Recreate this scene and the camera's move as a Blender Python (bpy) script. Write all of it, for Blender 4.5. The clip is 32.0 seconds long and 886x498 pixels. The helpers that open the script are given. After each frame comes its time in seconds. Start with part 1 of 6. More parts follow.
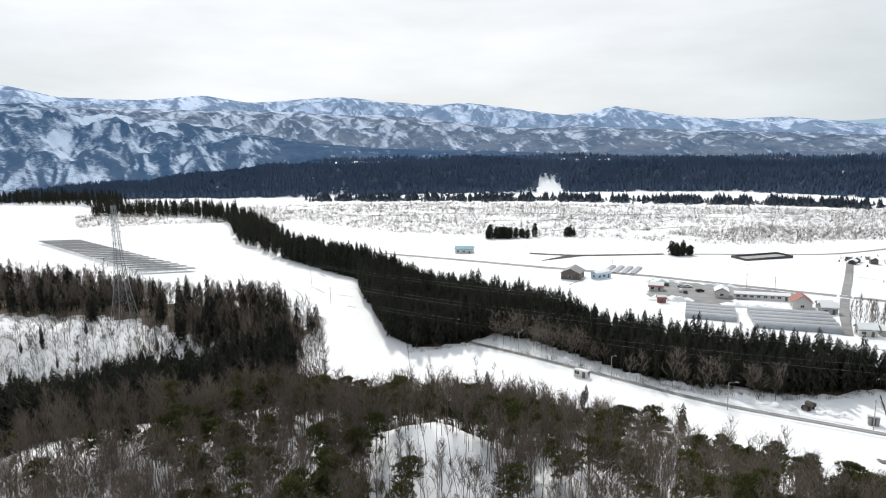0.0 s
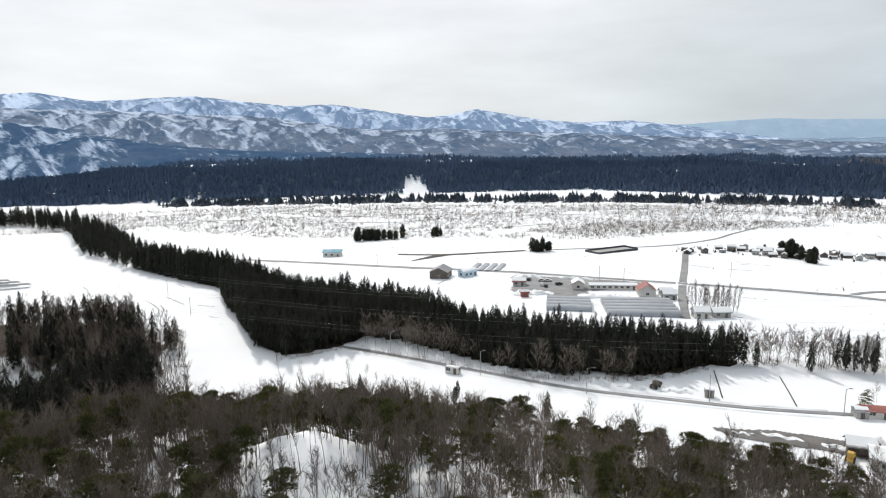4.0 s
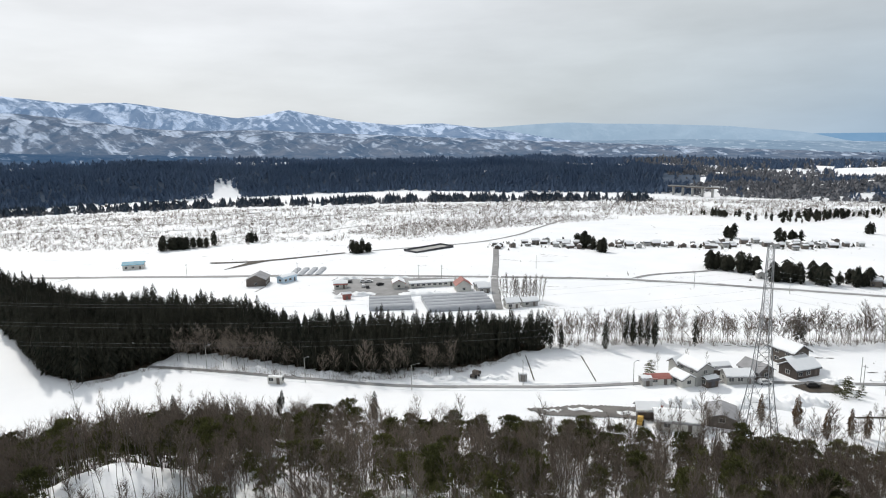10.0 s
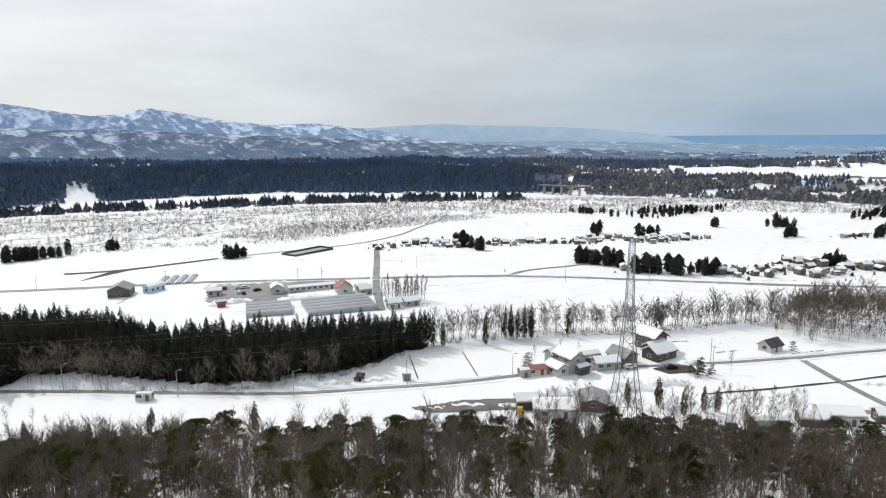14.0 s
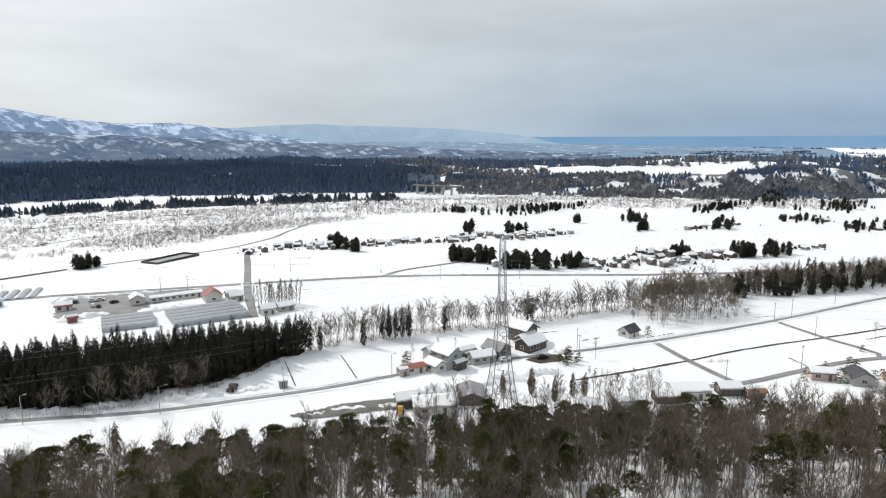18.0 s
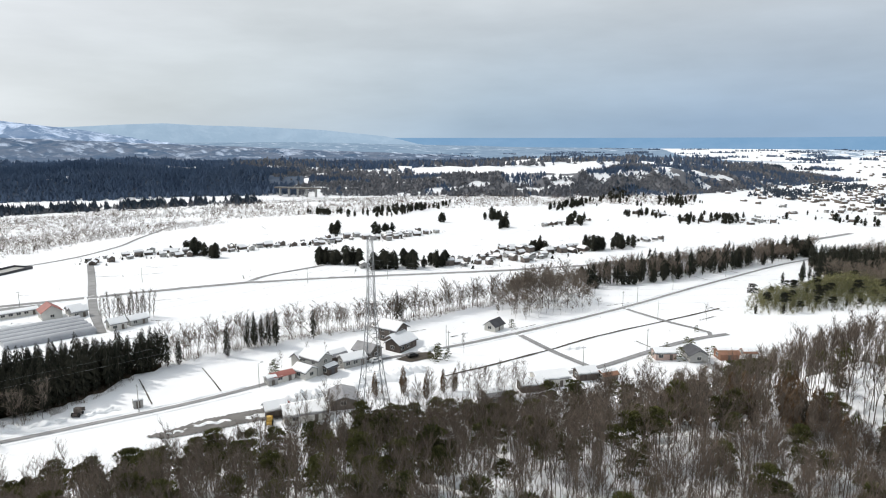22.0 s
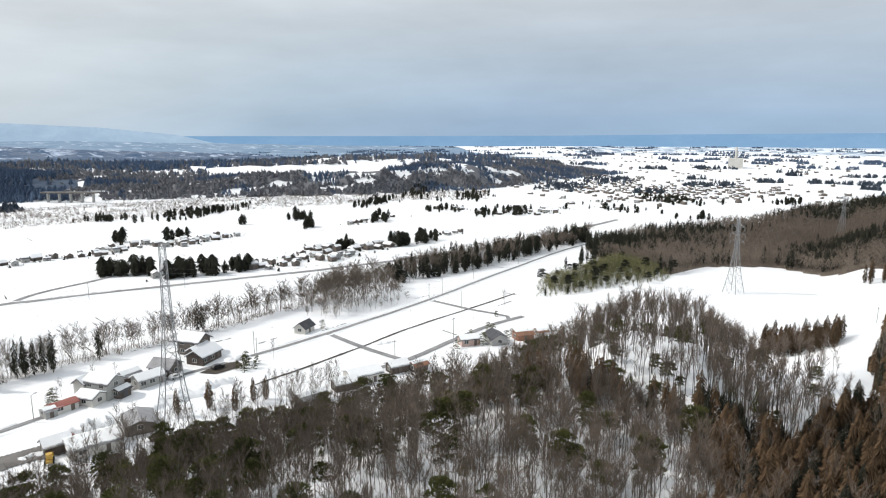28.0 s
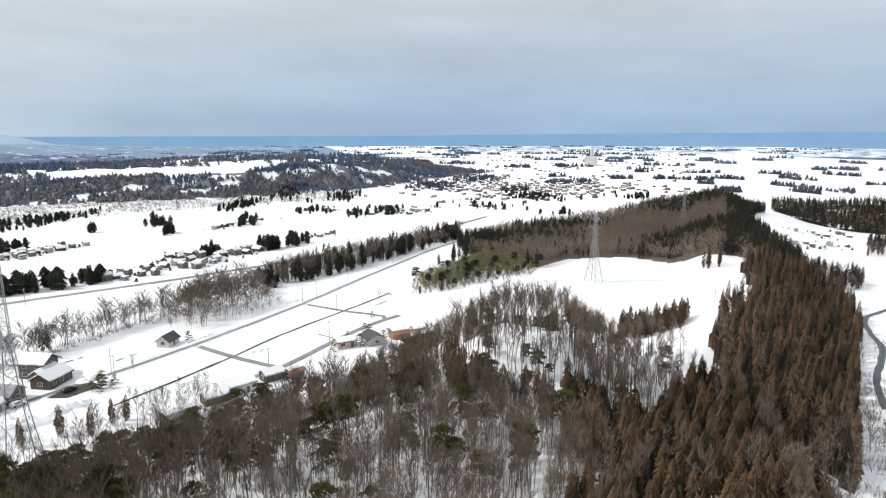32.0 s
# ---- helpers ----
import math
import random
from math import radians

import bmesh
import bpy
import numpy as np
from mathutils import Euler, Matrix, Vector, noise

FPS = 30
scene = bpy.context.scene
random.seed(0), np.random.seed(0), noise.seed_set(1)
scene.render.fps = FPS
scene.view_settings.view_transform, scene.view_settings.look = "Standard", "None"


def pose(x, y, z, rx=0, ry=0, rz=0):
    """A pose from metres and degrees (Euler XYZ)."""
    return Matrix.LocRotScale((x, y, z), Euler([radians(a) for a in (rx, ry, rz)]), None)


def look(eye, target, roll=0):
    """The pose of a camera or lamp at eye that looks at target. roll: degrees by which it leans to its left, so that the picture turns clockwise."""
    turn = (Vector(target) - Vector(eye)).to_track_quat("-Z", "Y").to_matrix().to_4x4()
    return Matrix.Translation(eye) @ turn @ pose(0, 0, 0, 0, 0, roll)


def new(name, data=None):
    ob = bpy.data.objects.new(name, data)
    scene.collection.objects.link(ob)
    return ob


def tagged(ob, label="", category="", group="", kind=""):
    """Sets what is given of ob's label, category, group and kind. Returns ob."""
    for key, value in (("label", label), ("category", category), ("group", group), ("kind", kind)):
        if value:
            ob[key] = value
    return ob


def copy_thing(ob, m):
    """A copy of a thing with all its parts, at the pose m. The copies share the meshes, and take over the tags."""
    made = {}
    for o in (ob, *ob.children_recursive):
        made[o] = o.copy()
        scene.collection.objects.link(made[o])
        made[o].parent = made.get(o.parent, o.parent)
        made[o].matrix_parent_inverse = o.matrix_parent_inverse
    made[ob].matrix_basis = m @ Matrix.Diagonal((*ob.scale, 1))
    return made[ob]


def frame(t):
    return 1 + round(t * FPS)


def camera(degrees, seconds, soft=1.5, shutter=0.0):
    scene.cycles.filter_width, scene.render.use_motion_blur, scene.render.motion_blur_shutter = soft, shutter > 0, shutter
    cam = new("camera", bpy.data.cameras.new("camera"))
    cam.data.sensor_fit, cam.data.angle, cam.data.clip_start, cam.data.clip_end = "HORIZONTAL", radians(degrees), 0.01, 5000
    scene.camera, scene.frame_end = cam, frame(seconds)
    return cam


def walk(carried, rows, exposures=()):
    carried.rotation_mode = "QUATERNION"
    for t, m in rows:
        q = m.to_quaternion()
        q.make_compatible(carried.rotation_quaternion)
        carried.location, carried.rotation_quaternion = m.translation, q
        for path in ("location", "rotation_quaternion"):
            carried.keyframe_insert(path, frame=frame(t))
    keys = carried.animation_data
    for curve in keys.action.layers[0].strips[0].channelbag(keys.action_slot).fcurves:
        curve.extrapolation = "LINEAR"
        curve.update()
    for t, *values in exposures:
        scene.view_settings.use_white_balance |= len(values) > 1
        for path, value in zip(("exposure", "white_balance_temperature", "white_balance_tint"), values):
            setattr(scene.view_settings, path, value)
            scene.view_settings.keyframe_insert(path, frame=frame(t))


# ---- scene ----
cam = camera(69.52, 32.0, soft=1.05)

EYE = (0.0, 0.0, 75.0)
# seconds, yaw, pitch, roll
PATH = [
    (0.0, -0.20, -9.87, 1.13),
    (1.0, -3.41, -9.88, 1.14),
    (2.0, -6.86, -9.91, 1.13),
    (3.0, -9.77, -9.94, 1.13),
    (3.5, -10.93, -9.93, 1.06),
    (5.5, -16.03, -9.98, 1.06),
    (6.0, -17.41, -9.97, 1.02),
    (7.0, -20.19, -9.99, 0.97),
    (8.0, -22.98, -10.01, 0.97),
    (9.0, -25.66, -10.00, 0.91),
    (10.0, -28.39, -10.03, 0.86),
    (11.0, -31.11, -10.04, 0.81),
    (12.0, -33.80, -10.07, 0.76),
    (13.0, -36.46, -10.08, 0.67),
    (14.0, -39.19, -10.09, 0.56),
    (14.5, -40.58, -10.11, 0.51),
    (16.5, -46.20, -10.14, 0.48),
    (17.0, -47.58, -10.14, 0.46),
    (18.0, -50.47, -10.13, 0.34),
    (19.0, -53.46, -10.16, 0.29),
    (20.0, -56.45, -10.15, 0.19),
    (21.0, -59.46, -10.13, 0.17),
    (22.0, -62.48, -10.10, 0.12),
    (23.0, -65.47, -10.07, 0.09),
    (24.0, -68.43, -10.06, 0.04),
    (25.0, -71.35, -10.07, 0.02),
    (25.5, -72.78, -10.11, 0.01),
    (27.5, -78.52, -10.28, 0.07),
    (28.0, -79.95, -10.28, 0.06),
    (29.0, -82.84, -10.27, 0.05),
    (30.0, -85.71, -10.32, 0.03),
    (31.0, -88.59, -10.32, 0.11),
    (32.0, -91.45, -10.30, 0.11),
]
walk(cam, [(t, pose(*EYE, 90 + p, r, y)) for t, y, p, r in PATH],
     exposures=[(0.0, 0.0), (5.0, -0.08), (9.0, -0.14), (15.0, -0.14), (20.0, -0.06), (26.0, 0.0), (32.0, 0.08)])

# ---------------------------------------------------------------- world and sun
SUN_AZ, SUN_EL = -6.0, 42.0
world = bpy.data.worlds.new("world")
scene.world = world
world.use_nodes = True
wn, wl = world.node_tree.nodes, world.node_tree.links
wn.clear()


def wnode(kind, **kw):
    n = wn.new(kind)
    for k, v in kw.items():
        n.inputs[k].default_value = v
    return n


sky = wn.new("ShaderNodeTexSky")
sky.sky_type = "NISHITA"
sky.sun_disc = False
sky.sun_elevation = radians(SUN_EL)
sky.sun_rotation = radians(SUN_AZ)
sky.air_density, sky.dust_density = 1.0, 2.0
SUN_DIR = Vector((math.sin(radians(SUN_AZ)) * math.cos(radians(SUN_EL)), math.cos(radians(SUN_AZ)) * math.cos(radians(SUN_EL)), math.sin(radians(SUN_EL))))
bg_sky = wnode("ShaderNodeBackground", Strength=0.10)
wl.new(sky.outputs[0], bg_sky.inputs[0])
# a thin, torn layer of cloud, brighter towards the sun
wtc = wn.new("ShaderNodeTexCoord")
dot = wn.new("ShaderNodeVectorMath")
dot.operation = "DOT_PRODUCT"
dot.inputs[1].default_value = SUN_DIR
wl.new(wtc.outputs["Generated"], dot.inputs[0])


def cloud_ramp(stops):
    n = wn.new("ShaderNodeValToRGB")
    r = n.color_ramp
    r.elements[0].position, r.elements[0].color = stops[0][0], (*stops[0][1], 1)
    r.elements[1].position, r.elements[1].color = stops[-1][0], (*stops[-1][1], 1)
    for p, c in stops[1:-1]:
        r.elements.new(p).color = (*c, 1)
    wl.new(dot.outputs["Value"], n.inputs[0])
    return n


low_col = cloud_ramp([(0.0, (0.36, 0.50, 0.68)), (0.25, (0.42, 0.555, 0.70)), (0.55, (0.66, 0.735, 0.79)), (0.80, (0.90, 0.945, 0.99))])
high_col = cloud_ramp([(0.0, (0.64, 0.69, 0.735)), (0.25, (0.66, 0.71, 0.75)), (0.55, (0.72, 0.765, 0.79)), (0.80, (0.95, 0.975, 1.01))])
wsep = wn.new("ShaderNodeSeparateXYZ")
wl.new(wtc.outputs["Generated"], wsep.inputs[0])
wlift = wn.new("ShaderNodeMapRange")
wlift.inputs["From Min"].default_value, wlift.inputs["From Max"].default_value = 0.02, 0.20
wl.new(wsep.outputs["Z"], wlift.inputs["Value"])
cloud_col = wn.new("ShaderNodeMix")
cloud_col.data_type = "RGBA"
wl.new(wlift.outputs[0], cloud_col.inputs["Factor"])
wl.new(low_col.outputs[0], cloud_col.inputs["A"])
wl.new(high_col.outputs[0], cloud_col.inputs["B"])
wmap = wn.new("ShaderNodeMapping")
wmap.inputs["Scale"].default_value = (1.6, 1.6, 7.0)
wl.new(wtc.outputs["Generated"], wmap.inputs[0])
wnoise = wnode("ShaderNodeTexNoise", Scale=1.7, Detail=5.0, Roughness=0.55)
wl.new(wmap.outputs[0], wnoise.inputs["Vector"])
wramp = wn.new("ShaderNodeMapRange")
for k, v in (("From Min", 0.3), ("From Max", 0.7), ("To Min", 0.88), ("To Max", 1.10)):
    wramp.inputs[k].default_value = v
wl.new(wnoise.outputs["Fac"], wramp.inputs["Value"])
bg_cloud = wn.new("ShaderNodeBackground")
wl.new(cloud_col.outputs["Result"], bg_cloud.inputs[0])
wl.new(wramp.outputs[0], bg_cloud.inputs[1])
wmix = wnode("ShaderNodeMixShader", Fac=0.90)
wl.new(bg_sky.outputs[0], wmix.inputs[1])
wl.new(bg_cloud.outputs[0], wmix.inputs[2])
wout = wn.new("ShaderNodeOutputWorld")
wl.new(wmix.outputs[0], wout.inputs[0])

sun = new("sun", bpy.data.lights.new("sun", "SUN"))
sun.data.energy, sun.data.angle, sun.data.color = 2.6, radians(0.6), (1.0, 0.95, 0.88)
sun.matrix_world = look(SUN_DIR * 100, (0, 0, 0))

# ---------------------------------------------------------------- materials


def ramp_stops(node, stops):
    r = node.color_ramp
    r.elements[0].position, r.elements[0].color = stops[0][0], (*stops[0][1], 1)
    r.elements[1].position, r.elements[1].color = stops[-1][0], (*stops[-1][1], 1)
    for p, c in stops[1:-1]:
        r.elements.new(p).color = (*c, 1)


def material(name, dark, light, scale=1.0, rough=0.9, detail=4.0, bump=0.0, bump_scale=0.0, metal=0.0, island=0.0, piece=0.0, glow=None, stretch=(1, 1, 1), spec=0.3):
    """Noise between two colours in object metres; island and piece: variation from island to island, from object to object."""
    m = bpy.data.materials.new(name)
    m.use_nodes = True
    n, l = m.node_tree.nodes, m.node_tree.links
    b = n["Principled BSDF"]
    b.inputs["Roughness"].default_value = rough
    b.inputs["Metallic"].default_value = metal
    b.inputs["Specular IOR Level"].default_value = spec
    geo = n.new("ShaderNodeNewGeometry")
    mp = n.new("ShaderNodeMapping")
    mp.inputs["Scale"].default_value = stretch
    l.new(geo.outputs["Position"], mp.inputs[0])
    a = n.new("ShaderNodeTexNoise")
    a.inputs["Scale"].default_value, a.inputs["Detail"].default_value = scale, detail
    l.new(mp.outputs[0], a.inputs["Vector"])
    fac = a.outputs["Fac"]
    big = n.new("ShaderNodeTexNoise")
    big.inputs["Scale"].default_value, big.inputs["Detail"].default_value = scale * 0.12, 2.0
    l.new(mp.outputs[0], big.inputs["Vector"])
    mx = n.new("ShaderNodeMath")
    mx.operation = "ADD"
    l.new(fac, mx.inputs[0])
    l.new(big.outputs["Fac"], mx.inputs[1])
    half = n.new("ShaderNodeMath")
    half.operation = "MULTIPLY"
    half.inputs[1].default_value = 0.5
    l.new(mx.outputs[0], half.inputs[0])
    fac = half.outputs[0]
    for amount, out in ((island, geo.outputs["Random Per Island"]), (piece, n.new("ShaderNodeObjectInfo").outputs["Random"])):
        if amount:
            w = n.new("ShaderNodeMath")
            w.operation = "MULTIPLY_ADD"
            w.inputs[1].default_value = amount
            l.new(out, w.inputs[0])
            l.new(fac, w.inputs[2])
            s = n.new("ShaderNodeMath")
            s.operation = "SUBTRACT"
            s.inputs[1].default_value = amount / 2
            l.new(w.outputs[0], s.inputs[0])
            fac = s.outputs[0]
    rp = n.new("ShaderNodeValToRGB")
    ramp_stops(rp, [(0.32, dark), (0.68, light)])
    l.new(fac, rp.inputs[0])
    l.new(rp.outputs[0], b.inputs["Base Color"])
    if bump:
        bn = n.new("ShaderNodeTexNoise")
        bn.inputs["Scale"].default_value, bn.inputs["Detail"].default_value = bump_scale or scale * 4, 4.0
        l.new(mp.outputs[0], bn.inputs["Vector"])
        bp = n.new("ShaderNodeBump")
        bp.inputs["Strength"].default_value, bp.inputs["Distance"].default_value = 0.6, bump
        l.new(bn.outputs["Fac"], bp.inputs["Height"])
        l.new(bp.outputs[0], b.inputs["Normal"])
    if glow:
        b.inputs["Emission Color"].default_value = (*glow, 1)
        b.inputs["Emission Strength"].default_value = 1.0
    return m


SNOW = material("snow", (0.80, 0.82, 0.85), (0.90, 0.91, 0.92), 0.05, 0.75, bump=0.25, bump_scale=0.35)
ROOF_SNOW = material("roof_snow", (0.82, 0.84, 0.86), (0.90, 0.91, 0.92), 0.6, 0.75, bump=0.05)
ASPHALT = material("asphalt", (0.17, 0.17, 0.172), (0.33, 0.33, 0.33), 0.25, 0.7, stretch=(1, 1, 1))
DIRT = material("wet_dirt", (0.035, 0.03, 0.025), (0.09, 0.075, 0.06), 0.5, 0.8)
WATER = material("water", (0.03, 0.034, 0.038), (0.07, 0.075, 0.08), 0.2, 0.3, spec=0.35)
BARK = material("bark", (0.06, 0.05, 0.042), (0.17, 0.15, 0.125), 0.7, 0.95, piece=0.3)
TWIG = material("twigs", (0.082, 0.065, 0.052), (0.265, 0.212, 0.174), 0.03, 0.95, island=0.28)
TWIG_BROWN = material("brown_twigs", (0.12, 0.098, 0.08), (0.27, 0.222, 0.182), 0.03, 0.95, island=0.3)
TWIG_GREY = material("pale_twigs", (0.12, 0.105, 0.09), (0.25, 0.22, 0.19), 0.03, 0.95, island=0.35)
PINE = material("pine_needles", (0.032, 0.038, 0.016), (0.135, 0.137, 0.052), 0.06, 0.9, island=0.22, spec=0.1)
BAMBOO = material("bamboo_leaves", (0.075, 0.082, 0.030), (0.30, 0.285, 0.13), 0.12, 0.85, island=0.4)
CEDAR = material("cedar_fronds", (0.014, 0.017, 0.013), (0.042, 0.041, 0.029), 0.05, 0.95, island=0.4, spec=0.15)
CEDAR_BROWN = material("brown_cedar_fronds", (0.042, 0.031, 0.019), (0.165, 0.107, 0.064), 0.12, 0.95, island=0.3, spec=0.15)
# The next three carry distance haze in their bluish base colours.
FAR_WOOD_HAZED = material("far_cedar_fronds_hazed", (0.068, 0.106, 0.172), (0.112, 0.152, 0.222), 0.01, 1.0, island=0.12, spec=0.0)
FAR_TWIG_HAZED = material("far_bare_wood_hazed", (0.115, 0.125, 0.145), (0.215, 0.215, 0.225), 0.01, 1.0, island=0.4, spec=0.0)
MID_WOOD_HAZED = material("distant_cedar_fronds_hazed", (0.044, 0.060, 0.082), (0.082, 0.100, 0.124), 0.02, 1.0, island=0.3, spec=0.0)
LEAVES = material("brown_leaf_litter", (0.085, 0.070, 0.057), (0.22, 0.187, 0.157), 0.25, 1.0, spec=0.0)
# Blue in this litter is painted haze, in step with the far conifers.
LITTER_HAZED = material("forest_litter_hazed", (0.055, 0.078, 0.115), (0.115, 0.14, 0.18), 0.05, 1.0, spec=0.0)
NEEDLES_AND_SHADE = material("needle_litter_and_shade", (0.022, 0.017, 0.012), (0.07, 0.055, 0.04), 0.3, 1.0, spec=0.0)
STEEL = material("galvanised_steel", (0.24, 0.25, 0.26), (0.38, 0.39, 0.40), 0.3, 0.5, metal=0.4)
WIRE = material("aluminium_wire", (0.22, 0.23, 0.24), (0.32, 0.33, 0.34), 0.3, 0.5, metal=0.5)
CONCRETE = material("concrete", (0.30, 0.30, 0.29), (0.45, 0.45, 0.43), 0.5, 0.85)

# ---------------------------------------------------------------- shape of the land


def polar(az, r):
    return r * math.sin(radians(az)), r * math.cos(radians(az))


def smooth(a, b, v):
    t = np.clip((v - a) / (b - a), 0, 1)
    return t * t * (3 - 2 * t)


def bump2(x, y, cx, cy, sx, sy=None, turn=0.0):
    sy = sy or sx
    c, s = math.cos(radians(turn)), math.sin(radians(turn))
    u, v = (x - cx) * c + (y - cy) * s, -(x - cx) * s + (y - cy) * c
    return np.exp(-(u / sx) ** 2 - (v / sy) ** 2)


FOOT_AZ = [-180, -60, -30, -15, -8, 0, 10, 20, 30, 40, 50, 60, 70, 80, 90, 97, 103, 108, 113, 118, 124, 130, 180]
FOOT_R = [170, 195, 198, 190, 172, 172, 165, 154, 147, 146, 149, 154, 164, 178, 200, 212, 198, 165, 160, 168, 150, 130, 130]


def waves(x, y, size, seed=0.0):
    return (np.sin(x / size + seed) * np.cos(y / size * 1.13 + seed * 2.1) + 0.5 * np.sin(x / size * 2.3 + y / size * 1.7 + seed * 3.3) + 0.25 * np.sin(x / size * 5.1 - y / size * 4.3 + seed)) / 1.75


BLUFF_AZ = [-60, -30, -18, -11, 6, 24.6, 35, 44, 52, 60, 74, 82, 88, 95, 100]
BLUFF_R = [1500, 1250, 1120, 1060, 1045, 1110, 1026, 1024, 965, 957, 925, 1014, 1176, 1500, 2000]
BLUFF_RISE = [0, 12, 24, 36, 36, 28, 31, 28, 24, 20, 33, 36, 22, 0, 0]


def land(x, y):
    """Height of the ground, for numbers or arrays."""
    x, y = np.asarray(x, float), np.asarray(y, float)
    r = np.hypot(x, y)
    az = np.degrees(np.arctan2(x, y))
    z = np.maximum(-18.0, -0.0213 * np.maximum(r - 250, 0))
    foot = np.interp(az, FOOT_AZ, FOOT_R)
    hill = 16.0 * smooth(0, 66, foot - r) + 1.2 * waves(x, y, 9.0) * smooth(0, 25, foot - r)
    z = z + hill
    z = z + 6.8 * bump2(x, y, *polar(-1.5, 109), 14)                                 # bare mound
    z = z + 14.5 * bump2(x, y, *polar(102.8, 169), 28, 37)                          # wooded knoll
    # ridge with the pylon, rising to one side
    crest = np.interp(az, [-180, -60, -38, -27, -18, -11, 0], [0, 21, 20, 12, 7, 2, 0])
    z = z + crest * smooth(206, 250, r) * smooth(400, 310, r)
    # long ridge beyond the snowfield
    z = z + 9.0 * smooth(34, 6, np.abs(np.interp(r, [60, 150, 300, 450, 800], [118, 116, 117.5, 115, 114.5]) - az) * r / 57.3) * smooth(120, 170, r) * smooth(860, 600, r)
    z = z + 12.0 * bump2(x, y, *polar(113.5, 690), 70)
    z = z + 14.0 * bump2(x, y, *polar(126, 900), 90, 60)
    z = z - 9.0 * smooth(118, 125, az) * smooth(150, 240, r) * smooth(175, 150, az)
    # terrace and bluff beyond the river
    far = np.interp(az, BLUFF_AZ, BLUFF_R)
    rise = np.interp(az, BLUFF_AZ, BLUFF_RISE)
    z = z + rise * smooth(0, 120, r - far - 25 * waves(x, y, 60.0, 2.0)) * (1 - smooth(1500, 2300, r))
    z = z + rise * (0.32 * waves(x, y, 75.0, 4.0) + 0.10 * waves(x, y, 31.0, 7.0)) * smooth(60, 160, r - far) * (1 - smooth(1500, 2300, r))
    z = z + 0.25 * waves(x, y, 28.0, 1.0) * smooth(120, 250, r)
    return z


def hz(x, y):
    return float(land(x, y))


# ---------------------------------------------------------------- helpers for meshes


def mesh_object(name, verts, faces, mats, idx=None, shade=False):
    me = bpy.data.meshes.new(name)
    verts = np.asarray(verts, np.float32)
    if isinstance(faces, np.ndarray):
        k = faces.shape[1]
        me.vertices.add(len(verts))
        me.vertices.foreach_set("co", verts.ravel())
        me.loops.add(faces.size)
        me.loops.foreach_set("vertex_index", faces.astype(np.int32).ravel())
        me.polygons.add(len(faces))
        me.polygons.foreach_set("loop_start", np.arange(0, faces.size, k, dtype=np.int32))
        if idx is not None:
            me.polygons.foreach_set("material_index", np.asarray(idx, np.int32))
        me.update(calc_edges=True)
    else:
        me.from_pydata([tuple(map(float, v)) for v in verts], [], faces)
        if idx is not None:
            me.polygons.foreach_set("material_index", np.asarray(idx, np.int32))
        me.update()
    if shade:
        me.polygons.foreach_set("use_smooth", np.ones(len(me.polygons), bool))
    for m in mats if isinstance(mats, (list, tuple)) else [mats]:
        me.materials.append(m)
    return me


def part(name, bm, mat, parent=None, label=""):
    """One bmesh as one mesh object under a thing or a part."""
    me = bpy.data.meshes.new(name)
    bm.to_mesh(me)
    bm.free()
    me.materials.append(mat)
    ob = new(name, me)
    if parent:
        ob.parent = parent
    return tagged(ob, label)


def link_part(name, me, parent=None, label=""):
    ob = new(name, me)
    ob.parent = parent
    return tagged(ob, label)


def box(bm, x0, x1, y0, y1, z0, z1, m=None):
    vs = [bm.verts.new((x, y, z)) for x in (x0, x1) for y in (y0, y1) for z in (z0, z1)]
    for q in ((0, 1, 3, 2), (4, 6, 7, 5), (0, 4, 5, 1), (2, 3, 7, 6), (0, 2, 6, 4), (1, 5, 7, 3)):
        bm.faces.new([vs[i] for i in q])
    if m is not None:
        bmesh.ops.transform(bm, matrix=m, verts=vs)
    return bm


def boxes(*dims):
    bm = bmesh.new()
    for d in dims:
        box(bm, *d)
    return bm


def bar(bm, a, b, w, w2=None, sides=4):
    """A straight bar from a to b, w thick at a and w2 at b."""
    a, b = Vector(a), Vector(b)
    d = (b - a).normalized()
    s = d.cross(Vector((0, 0, 1)) if abs(d.z) < 0.95 else Vector((1, 0, 0))).normalized()
    u = s.cross(d)
    w2 = w if w2 is None else w2
    ra, rb = [], []
    for i in range(sides):
        k = 2 * math.pi * (i + 0.5) / sides
        o = s * math.cos(k) + u * math.sin(k)
        ra.append(bm.verts.new(a + o * w * 0.5))
        rb.append(bm.verts.new(b + o * w2 * 0.5))
    for i in range(sides):
        j = (i + 1) % sides
        bm.faces.new((ra[i], ra[j], rb[j], rb[i]))
    bm.faces.new(ra[::-1])
    bm.faces.new(rb)


def thing(name, x, y, z, turn=0.0, label="", category="", group="", kind=""):
    ob = new(name)
    ob.empty_display_size = 0.5
    ob.matrix_world = pose(x, y, z, 0, 0, turn)
    return tagged(ob, label, category, group, kind)


